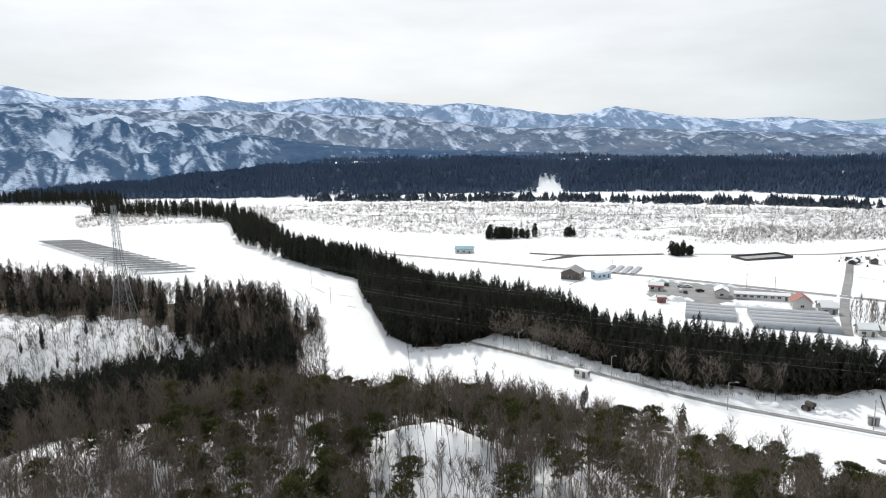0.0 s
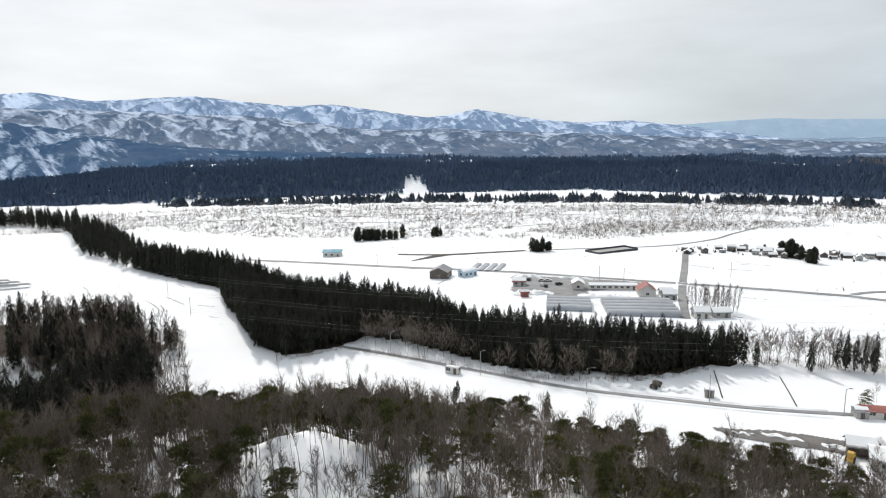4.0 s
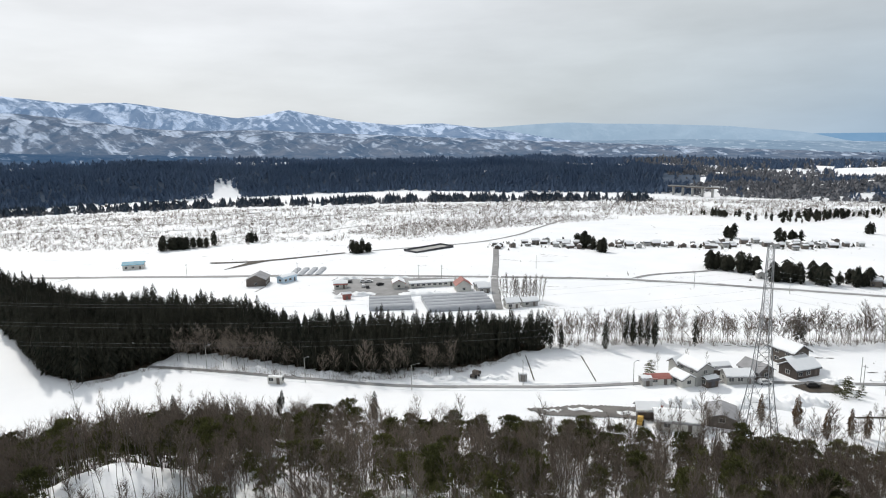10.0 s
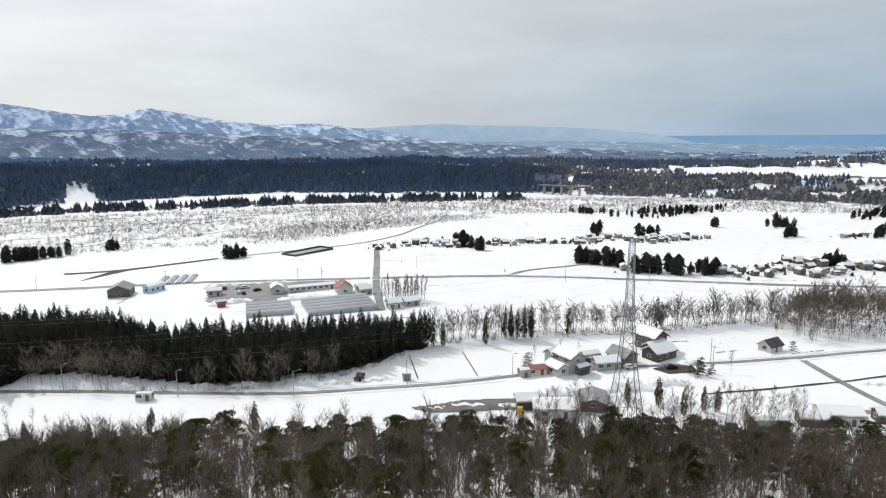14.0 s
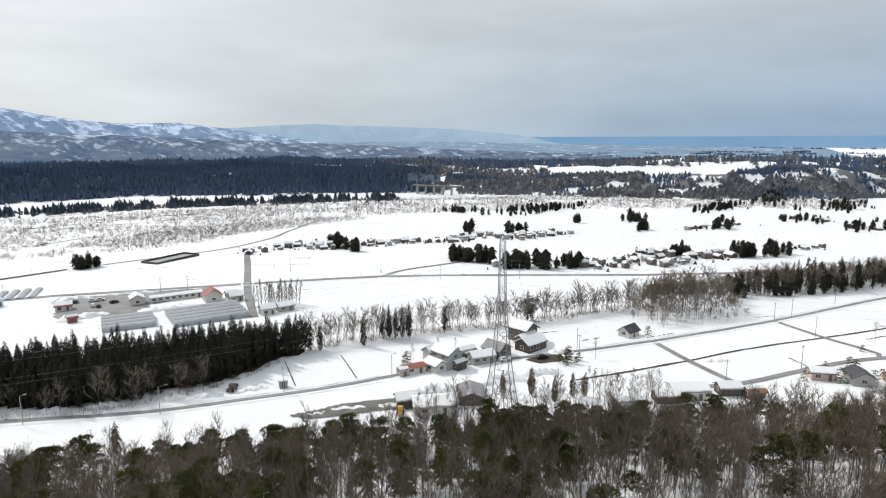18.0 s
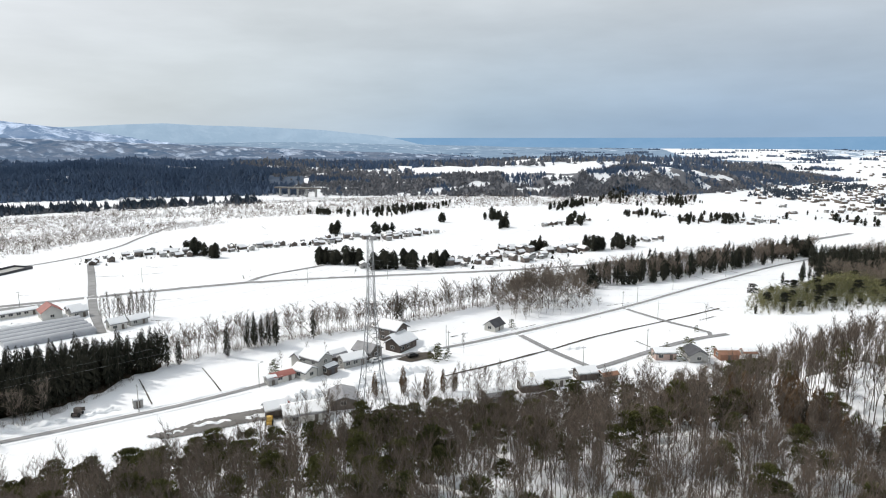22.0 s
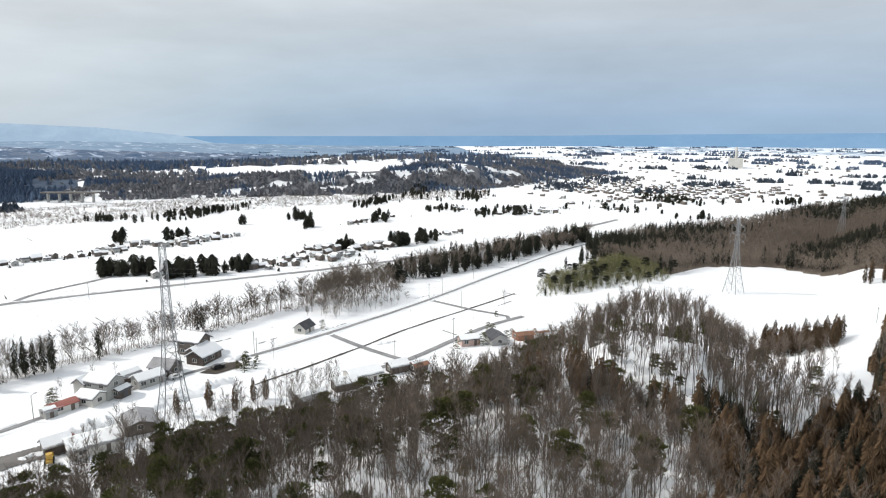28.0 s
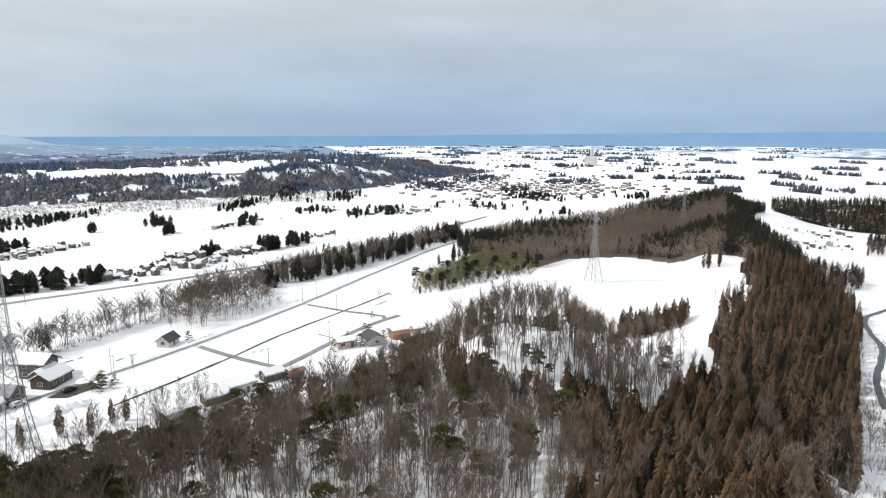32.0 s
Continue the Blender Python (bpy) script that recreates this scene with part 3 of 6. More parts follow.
def bamboo_clump(seed, h=9.0, culms=9, leaves=150):
    """Thin arching culms under small drooping leaf sprays."""
    s = Shape(seed)
    R = s.rng
    lines = []
    for i in range(culms):
        a, d = R.uniform(0, 6.28), R.uniform(0.1, 1.5)
        o = Vector((math.cos(a) * d, math.sin(a) * d, -0.3))
        m = o + Vector((math.cos(a) * 0.3, math.sin(a) * 0.3, h * R.uniform(0.5, 0.65)))
        e = m + Vector((math.cos(a) * R.uniform(0.6, 1.9), math.sin(a) * R.uniform(0.6, 1.9), h * R.uniform(0.2, 0.4)))
        s.limb(o, m, 0.09, 0.07)
        s.limb(m, e, 0.07, 0.02)
        lines.append((o, m, e))
    for i in range(leaves):
        o, m, e = lines[i % culms]
        k = R.uniform(0.2, 1.0)
        q = o.lerp(m, k * 2) if k < 0.5 else m.lerp(e, k * 2 - 1)
        q = q + Vector((R.gauss(0, 0.5), R.gauss(0, 0.5), R.gauss(0, 0.3)))
        out = Vector((R.uniform(-1, 1), R.uniform(-1, 1), R.uniform(-0.9, 0.2))).normalized() * R.uniform(0.4, 0.9)
        sd = out.cross(Vector((R.uniform(-1, 1), R.uniform(-1, 1), R.uniform(-1, 1)))).normalized() * R.uniform(0.08, 0.18)
        s.tri(q - sd, q + sd, q + out, 1)
    return s


def scrub(seed, h=3.0, n=14):
    s = Shape(seed)
    R = s.rng
    for i in range(n):
        a = R.uniform(0, 6.28)
        o = Vector((math.cos(a), math.sin(a), 0)) * h * R.uniform(0, 0.3)
        s.sliver(o, o + Vector((math.cos(a) * R.uniform(0, 0.6), math.sin(a) * R.uniform(0, 0.6), 1)) * h * R.uniform(0.5, 1.0), h * 0.022, 1)
    return s


def wood(name, shapes, xy, scale, mats, label, category="trees", seed=1, sink=0.3, kind="stuff", uneven=0.0, taper=None):
    """Many trees joined into one object."""
    rng = np.random.RandomState(seed)
    xy = np.asarray(xy, float)
    n = len(xy)
    if n == 0:
        return None
    zz = land(xy[:, 0], xy[:, 1]) - sink
    sc = rng.uniform(*scale, n) * (1 + uneven * waves(xy[:, 0], xy[:, 1], 13.0, seed * 0.7))
    if taper is not None:
        sc = sc * (0.35 + 0.65 * smooth(-1.0, 13.0, rim(taper, xy)))
    rot = rng.uniform(0, 6.283, n)
    pick = rng.randint(0, len(shapes), n)
    V, F, M, off = [], [], [], 0
    for k, sh in enumerate(shapes):
        v, f, m = sh.arrays() if isinstance(sh, Shape) else sh
        idx = np.nonzero(pick == k)[0]
        if not len(idx):
            continue
        c, s = np.cos(rot[idx])[:, None], np.sin(rot[idx])[:, None]
        S = sc[idx][:, None]
        x = (v[None, :, 0] * c - v[None, :, 1] * s) * S + xy[idx, 0][:, None]
        y = (v[None, :, 0] * s + v[None, :, 1] * c) * S + xy[idx, 1][:, None]
        w = v[None, :, 2] * S * rng.uniform(0.88, 1.12, len(idx))[:, None] + zz[idx][:, None]
        V.append(np.stack([x, y, w], -1).reshape(-1, 3))
        F.append((f[None] + (off + np.arange(len(idx)) * len(v))[:, None, None]).reshape(-1, 3))
        M.append(np.tile(m, len(idx)))
        off += len(idx) * len(v)
    me = mesh_object(name, np.concatenate(V), np.concatenate(F), mats, np.concatenate(M))
    return tagged(new(name, me), label, category, kind=kind)


def tree_thing(name, shape, mats, label, category="tree", group=""):
    """A tree of its own with trunk and crown, to be copied."""
    t = thing(name, 0, 0, -500, 0, label, category, group)
    for pname, (v, f), m in zip(("trunk", "crown"), shape.split(), mats):
        link_part(pname, mesh_object(pname, v, f, m), t)
    return t


def drop(ob):
    for o in (*ob.children_recursive, ob):
        bpy.data.objects.remove(o)


def inside(poly, p):
    poly = np.asarray(poly, float)
    x, y = p[:, 0], p[:, 1]
    c = np.zeros(len(p), bool)
    j = len(poly) - 1
    for i in range(len(poly)):
        (xi, yi), (xj, yj) = poly[i], poly[j]
        c ^= ((yi > y) != (yj > y)) & (x < (xj - xi) * (y - yi) / (yj - yi + 1e-9) + xi)
        j = i
    return c


def rim(poly, p):
    """Distance of points from the outline of a plan polygon."""
    poly = np.asarray(poly, float)
    best = np.full(len(p), 1e9)
    for a, b in zip(poly, np.roll(poly, -1, axis=0)):
        t = np.clip(((p - a) @ (b - a)) / max(1e-9, (b - a) @ (b - a)), 0, 1)
        best = np.minimum(best, np.hypot(*(p - a - t[:, None] * (b - a)).T))
    return best


def fill(poly, gap, seed, keep=1.0):
    """Points in a plan outline, about gap metres apart and out of line."""
    rng = np.random.RandomState(seed)
    poly = np.asarray(poly, float)
    lo, hi = poly.min(0), poly.max(0)
    gx, gy = np.meshgrid(np.arange(lo[0], hi[0], gap), np.arange(lo[1], hi[1], gap))
    p = np.stack([gx.ravel(), gy.ravel()], 1) + rng.uniform(-0.48, 0.48, (gx.size, 2)) * gap
    return p[inside(poly, p) & (rng.rand(len(p)) < keep)]


def sector(a0, a1, r0, r1, gap, seed, keep=1.0, growth=0.0):
    rng = np.random.RandomState(seed)
    n = int(math.pi * (r1 ** 2 - r0 ** 2) * (a1 - a0) / 360 / gap ** 2)
    a = np.radians(rng.uniform(a0, a1, n))
    r = np.sqrt(rng.uniform(r0 ** 2, r1 ** 2, n))
    p = np.stack([r * np.sin(a), r * np.cos(a)], 1)
    return p[rng.rand(n) < keep]


def az_of(p):
    return np.degrees(np.arctan2(p[:, 0], p[:, 1]))


def along(pts, gap, seed, off=0.0):
    rng = np.random.RandomState(seed)
    p = np.array(pts, float)
    d = np.r_[0, np.cumsum(np.hypot(*np.diff(p, axis=0).T))]
    s = np.arange(0, d[-1], gap) + rng.uniform(-0.35, 0.35, len(np.arange(0, d[-1], gap))) * gap
    s = np.clip(s, 0, d[-1])
    q = np.stack([np.interp(s, d, p[:, 0]), np.interp(s, d, p[:, 1])], 1)
    return q + rng.uniform(-off, off, q.shape)


BARES = [bare_tree(k, 13.5, 290, 0.25, limbs=10, low=0.40, fan=0.9, thick=1.05, length=1.1) for k in range(8)]
BARES_LIGHT = [bare_tree(200 + k, 13.5, 110, 0.21, limbs=8, low=0.4, thick=1.9) for k in range(6)]
FUZZY = [bare_tree(150 + k, 12.5, 100, 0.30, limbs=7, low=0.28, rise=(0.6, 1.8), fan=1.0, thick=4.2, length=1.45) for k in range(6)]
GROVE_BROWN = [bare_tree(120 + k, 13.0, 620, 0.34, limbs=16, low=0.24, rise=(0.5, 1.7), fan=1.0, thick=1.35, length=1.15) for k in range(5)]
SLENDER = [bare_tree(90 + k, 13.5, 170, 0.14, limbs=7, low=0.62, rise=(1.6, 3.2), lean=0.12) for k in range(6)]
BARES_TALL = [bare_tree(20 + k, 14.0, 440, 0.36, limbs=14, low=0.36, rise=(0.5, 1.7), fan=1.0, thick=2.1, length=1.3) for k in range(5)]
ROW_TREES = [bare_tree(80 + k, 14.0, 460, 0.33, limbs=13, low=0.25, rise=(0.8, 2.2), fan=0.95, thick=1.5, length=1.2) for k in range(6)]
PINES = [pine_tree(k) for k in range(6)]
CEDARS = [cedar_tree(k, 15.5, 200, 0.15, 0.04, 0.4) for k in range(9)]
CEDARS_SLIM = [cedar_tree(50 + k, 15.0, 190, 0.13, 0.08, 0.45, 0.6) for k in range(4)]
CEDARS_WIDE = [cedar_tree(40 + k, 13.0, 170, 0.25 + 0.04 * (k % 3), 0.0, 0.45, (0.6, 0.48, 0.4)[k % 3], 1.1) for k in range(6)]
CEDARS_MID = [cedar_tree(10 + k, 17.0, 110, 0.15, 0.06, 0.4, 0.55, 1.5) for k in range(6)]
CEDARS_RIDGE = [cedar_tree(60 + k, 15.0, 240, 0.125, 0.05, 0.4, 0.62, 0.8) for k in range(6)]
CEDARS_SMALL = [cedar_tree(30 + k, 10.0, 360, 0.15, 0.05, 0.4, 0.58, 0.52) for k in range(5)]
FARS = [far_tree(k, 12.0, 13, 0.34) for k in range(8)]
GROVE = [bamboo_clump(60 + k, 8.0, 8, 190) for k in range(5)]
FAR_DOMES = [far_tree(20 + k, 11.0, 9, 0.42, True) for k in range(6)]
SCRUBS = [scrub(k) for k in range(5)]

# ---------------------------------------------------------------- roads and water
strip("road", [(-25, 262), (-8, 245), (8, 229), (26, 214), (52, 190), (77, 168), (98, 155), (119, 143), (146, 131), (171, 116), (198, 98), (222, 84), (250, 70), (282, 56), (365, 24), (447, -11), (500, -40)], 1.9, ASPHALT, 0.15, label="narrow cleared asphalt road between snow banks")
strip("road", [(221, 83), (209, 66), (199, 49)], 2.3, ASPHALT, 0.16, label="narrow cleared field lane between snow banks")
strip("road", [(190, 55), (199, 48), (224, 35), (246, 22), (258, 12)], 2.4, ASPHALT, 0.17, label="narrow cleared field lane between snow banks")
strip("road", [(281, 57), (266, 36), (253, 17), (246, 22)], 1.9, ASPHALT, 0.18, label="narrow cleared field lane between snow banks")
strip("road", [(-60, 452), (6, 410), (60, 376), (107, 347), (183, 293), (245, 246), (270, 220), (292, 190), (330, 145), (356, 117), (420, 60), (520, 0), (640, -60)], 5.0, ASPHALT, 0.15, label="cleared valley road across snowy fields")
strip("road", [(150, 228), (170, 262), (192, 296), (216, 332), (246, 378)], 3.8, ASPHALT, 0.19, label="cleared side road across snowy fields")
strip("ditch", [(232, 56), (209, 67), (186, 79), (170, 88)], 0.9, DIRT, 0.14, label="dark open ditch through the snow", category="ditch", ragged=0.4)
strip("ditch", [(232, 56), (266, 36), (300, 18)], 0.9, DIRT, 0.14, label="dark open ditch through the snow", category="ditch", ragged=0.4)
# braided channels of the river
for k, (r0, r1, r2, r3, a0, a1) in enumerate([(655, 640, 700, 780, -6, 40), (735, 720, 700, 800, -20, 34), (790, 760, 770, 830, 8, 58), (840, 800, 780, 860, -14, 22), (900, 930, 960, 1000, 40, 76), (600, 560, 575, 600, 2, 22), (860, 880, 900, 960, 30, 70)]):
    az_k = np.linspace(a0, a1, 14)
    r_k = np.interp(az_k, np.linspace(a0, a1, 4), [r0, r1, r2, r3]) + 8 * np.sin(az_k * 0.7 + k)
    strip("river_channel", [polar(a, r) for a, r in zip(az_k, r_k)], (2.2, 3.0, 2.0, 2.6, 3.4, 1.6, 2.6)[k], WATER if k % 2 == 0 else DIRT, 0.25, 8.0, "dark river channel across the snowy plain", "river", ragged=0.6)
strip("stream", [(330, -262), (299, -226), (286, -207), (262, -192), (240, -182), (224, -170), (204, -154), (180, -140)], 2.3, WATER, 0.2, label="dark winding stream between snowy banks", category="stream", ragged=0.25)

# ---------------------------------------------------------------- woods
def not_near(p, cx, cy, r):
    return np.hypot(p[:, 0] - cx, p[:, 1] - cy) > r


def radius(p):
    return np.hypot(p[:, 0], p[:, 1])


def plant(name, shapes, mats, xy, scale, label, group, seed, category="tree"):
    """Trees as things of their own: each shape built once, then copied."""
    rng = np.random.RandomState(seed)
    makers = [tree_thing(name, s, mats, label, category, group) for s in shapes]
    for x, y in xy:
        k = rng.uniform(*scale)
        ob = copy_thing(makers[rng.randint(len(makers))], Matrix.Identity(4))
        ob.matrix_basis = pose(x, y, hz(x, y) - 0.3, 0, 0, rng.uniform(0, 360)) @ Matrix.Diagonal((k, k, k * rng.uniform(0.9, 1.1), 1))
    for m in makers:
        drop(m)


# the wood on the near hill
near = np.concatenate([sector(-44, 128, 76, 216, 3.25, 11), sector(-44, -8, 76, 140, 3.0, 111), sector(-10, 12, 118, 172, 3.6, 115), sector(103, 127, 80, 216, 2.7, 112), sector(4, 78, 80, 145, 5.0, 113), sector(70, 104, 80, 138, 3.1, 114)])
r_n, a_n = radius(near), az_of(near)
foot_n = np.interp(a_n, FOOT_AZ, FOOT_R)
keep = (r_n < np.minimum(foot_n - 3, np.interp(a_n, [-44, -28, -20, -13, -8, -7], [140, 142, 150, 172, 180, 400]) + 5 * np.sin(a_n * 1.7))) & not_near(near, *polar(-2, 104), 9.5) & not_near(near, *polar(55.8, 165), 5) & (a_n < 122.5 + 4.0 * smooth(150, 110, r_n))
# thin on the snowy face of the knoll
rng = np.random.RandomState(5)
keep &= (rng.rand(len(near)) < 0.8) | not_near(near, *polar(102, 154), 25)
keep &= (rng.rand(len(near)) < 0.92) | (a_n < 70) | (a_n > 103) | (r_n > 132)
near, r_n, a_n, foot_n = near[keep], r_n[keep], a_n[keep], foot_n[keep]
roll = rng.rand(len(near))
patch = waves(near[:, 0], near[:, 1], 12.0, 0.7)
knoll = ~not_near(near, *polar(101.5, 164), 32)
pine_part = np.interp(a_n, [-30, -22, -10, -3, 12, 60, 80, 100], [0.06, 0.16, 0.36, 0.20, 0.19, 0.20, 0.09, 0.05])
pine_part = pine_part + 0.20 * smooth(26, 6, foot_n - r_n) * ((a_n > 5) & (a_n < 75))
is_pine = (roll < pine_part * (0.4 + 1.2 * smooth(-0.2, 0.5, patch))) & ~(a_n > 104)
band = np.interp(a_n, [70, 80, 90, 103], [136, 140, 138, 128])
is_cedar = ~is_pine & (((a_n > np.where(r_n > 140, 110.5, 104.0 + 1.5 * np.sin(r_n / 5))) & (roll < 0.92) & ~knoll) | ((a_n > 82) & (np.abs(r_n - band) < 6) & (roll < 0.85)))
is_cedar &= ~knoll
is_pine &= ~knoll | (roll < 0.05)
is_bare = ~(is_pine | is_cedar)
pick = (r_n < foot_n) & (rng.rand(len(near)) < 0.04)
plant("bare_tree", BARES, [BARK, TWIG], near[is_bare & pick], (0.65, 1.0), "slender leafless broadleaf tree on a snowy hill", "leafless trees on the near hill", 2)
plant("pine_tree", PINES, [BARK, PINE], near[is_pine & pick], (0.58, 0.92), "green red pine among leafless trees", "pines on the near hill", 3)
plant("cedar_tree", CEDARS_SMALL, [BARK, CEDAR_BROWN], near[is_cedar & pick], (0.65, 1.0), "rust-brown winter cedar on the ridge", "cedars on the near hill", 4)
wood("bare_wood", BARES, near[is_bare & ~pick & ~knoll], (0.60, 0.98), [BARK, TWIG], "leafless brown broadleaf wood on a snowy hill", seed=2, uneven=0.12)
wood("bare_wood", SLENDER, near[is_bare & ~pick & knoll], (0.75, 1.05), [BARK, TWIG], "slender leafless trees on a snowy knoll", seed=92)
wood("pine_wood", PINES, near[is_pine & ~pick], (0.52, 0.92), [BARK, PINE], "green red-pine crowns among leafless trees", seed=3, uneven=0.1)
green = np.random.RandomState(15).rand(len(near)) < 0.3
wood("cedar_wood", CEDARS_SMALL, near[is_cedar & ~pick & ~green], (0.6, 1.1), [BARK, CEDAR_BROWN], "rust-brown winter cedars on a ridge", seed=4)
wood("cedar_wood", CEDARS_SMALL, near[is_cedar & ~pick & green], (0.6, 1.0), [BARK, CEDAR], "dark green cedars among rust-brown ones", seed=84)
kn = sector(92, 113, 132, 202, 3.4, 118)
kn = kn[~not_near(kn, *polar(102.0, 166), 33)]
wood("bare_wood", SLENDER, kn, (0.7, 0.98), [BARK, TWIG], "slender leafless trees on a snowy knoll", seed=119)
wood("pine_wood", PINES, kn[::9] + 1.1, (0.32, 0.6), [BARK, PINE], "small green pines among slender trees", seed=120)
# thin stems on the bare mound
wood("bare_wood", SLENDER, sector(-11, 8, 90, 122, 3.0, 19), (0.55, 0.85), [BARK, TWIG], "thin leafless trees on a bare snowy mound", seed=44)
wood("undergrowth", SCRUBS, near[rng.rand(len(near)) < np.where(knoll, 0.2, 0.6)] + 1.2, (0.3, 1.0), [BARK, TWIG], "leafless brushwood under the trees", "scrub", seed=45)

evergreen = near[(rng.rand(len(near)) < np.where(knoll, 0.04, np.interp(a_n, [-30, 0, 60, 90, 105], [0.10, 0.16, 0.18, 0.08, 0.05]))) & (waves(near[:, 0], near[:, 1], 9.0, 3.0) > -0.1)] + 0.9
wood("undergrowth", [far_tree(300 + k, 3.4, 60, 0.42, True) for k in range(4)], evergreen, (0.5, 1.25), [BARK, PINE], "dark evergreen shrubs under leafless trees", "shrubs", seed=46)


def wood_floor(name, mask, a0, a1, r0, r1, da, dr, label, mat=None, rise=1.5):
    """Dark sheet of leaf litter and brush that hides bright snow between trees, draped on the land where mask is true.
    """
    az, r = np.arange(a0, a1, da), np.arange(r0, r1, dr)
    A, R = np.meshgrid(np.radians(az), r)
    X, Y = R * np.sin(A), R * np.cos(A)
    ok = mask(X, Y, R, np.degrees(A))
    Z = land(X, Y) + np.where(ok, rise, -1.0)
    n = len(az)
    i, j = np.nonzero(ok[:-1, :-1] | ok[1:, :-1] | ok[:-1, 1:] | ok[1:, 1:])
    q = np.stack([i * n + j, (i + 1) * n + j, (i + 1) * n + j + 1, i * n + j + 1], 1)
    tagged(new(name, mesh_object(name, np.stack([X, Y, Z], -1).reshape(-1, 3), q, mat or LITTER_HAZED, shade=True)), label, "forest floor", kind="structure")


# cedar belt across the valley
ROW = [(140, 176), (153, 171), (181, 156), (206, 138), (221, 130), (250, 117), (280, 100)]
BELT = [(-110, 430), (-81, 391), (-48, 345), (-39, 300), (-33, 280), (-21, 233), (-10, 221), (9, 227), (20, 237), (36, 223), (49, 205), (61, 189), (73, 181), (86, 176), (98, 173), (110, 172), (123, 176), (134, 173), (138, 177), (124, 187), (96, 199), (66, 224), (34, 268), (2, 290), (-30, 340), (-62, 392), (-100, 440)]
# Dark litter sheet that paints in the shade between the cedar stems.
wood_floor("belt_floor", lambda X, Y, R, A: inside(BELT, np.stack([X.ravel(), Y.ravel()], 1)).reshape(X.shape), -16, 44, 200, 460, 0.5, 3.0, "dark needle litter and painted shade under the cedar belt", NEEDLES_AND_SHADE, 0.25)
belt = fill(BELT, 2.5, 7)
edge = np.random.RandomState(8).rand(len(belt)) < 0.03
low_end = az_of(belt) > 11.0 + 2.0 * np.sin(radius(belt) / 6)
plant("cedar_tree", CEDARS, [BARK, CEDAR], belt[edge], (0.72, 0.95), "tall dark cedar in a dense belt", "cedars of the valley belt", 6)
wood("cedar_belt", CEDARS, belt[~edge & ~low_end], (0.82, 1.08), [BARK, CEDAR], "dark dense cedar belt beside the fields", seed=8, uneven=0.16)
wood("cedar_belt", CEDARS, belt[~edge & low_end], (0.66, 0.92), [BARK, CEDAR], "dark dense cedar belt beside the fields", seed=88, uneven=0.12)
wood("cedar_belt", CEDARS_MID, fill([(-110, 425), (-126, 452), (-170, 520), (-213, 640), (-240, 690), (-205, 690), (-150, 560), (-110, 470), (-96, 440)], 6.0, 17), (0.75, 1.05), [BARK, CEDAR], "dark cedar belt at the edge of the plateau", seed=48)
wood("cedar_belt", CEDARS_MID, np.concatenate([fill([(-456, 805), (-335, 765), (-301, 755), (-240, 690), (-225, 715), (-300, 800), (-440, 850)], 8.0, 18), fill([(-750, 1050), (-560, 990), (-470, 900), (-500, 1010), (-560, 1080), (-740, 1120)], 10.0, 28)]), (0.9, 1.3), [BARK, CEDAR], "dark cedar belt at the far edge of the plateau", seed=49)
plant("bare_tree", GROVE_BROWN, [BARK, TWIG_BROWN], np.concatenate([fill([(17, 229), (33, 211), (49, 197), (54, 201), (38, 220), (24, 235)], 3.6, 3), along([(56, 189), (75, 176), (96, 169)], 5.5, 4, 1.2)]), (0.62, 0.92), "leafless brown tree before the cedar belt", "leafless trees before the belt", 9)
wood("undergrowth", SCRUBS, along([(-10, 219), (9, 225), (33, 209), (49, 195), (61, 184), (75, 176), (98, 170), (123, 173)], 0.8, 16, 1.6), (0.5, 1.2), [BARK, TWIG], "leafless brushwood along the cedar belt", "scrub", seed=58)
wood("undergrowth", SCRUBS, along(ROW, 0.5, 15, 3.5), (0.6, 1.5), [BARK, TWIG], "leafless brushwood along the terrace edge", "scrub", seed=57)
plant("cedar_tree", CEDARS, [BARK, CEDAR], [(128, 181), (130.5, 178), (133, 176), (136, 173.5), (139, 171.5), (152, 163)], (0.6, 0.85), "dark cedar at the end of the belt", "cedars on the terrace edge", 11)
plant("cedar_tree", CEDARS_SLIM, [BARK, CEDAR], [(162, 163), (163.5, 161.5), (165.5, 160), (167, 158), (168.5, 156), (164.5, 162.5), (170, 157), (216, 134), (217.5, 133), (182, 150)], (0.62, 0.95), "dark cedar on the terrace edge", "cedars on the terrace edge", 10)
plant("cedar_tree", CEDARS_SMALL, [BARK, CEDAR], [(25, 171), (38, 167), (12, 175), (60, 152), (40, 172)], (0.55, 0.9), "small dark conifer in the snow", "small conifers below the hill", 12)
plant("cedar_tree", CEDARS_SMALL, [BARK, CEDAR_BROWN], [(151.7, 92.3), (152, 84.8), (157.8, 82.3), (160.7, 79.8), (146, 98.5)], (0.7, 1.0), "rust-brown cedar at the foot of the wood", "cedars at the foot of the wood", 94)
wood("bare_wood", BARES, along([(118, 104), (132, 95), (144, 84), (156, 71), (170, 58)], 0.9, 95, 5.0), (0.45, 0.85), [BARK, TWIG_BROWN], "leafless trees at the foot of the wood", seed=95)
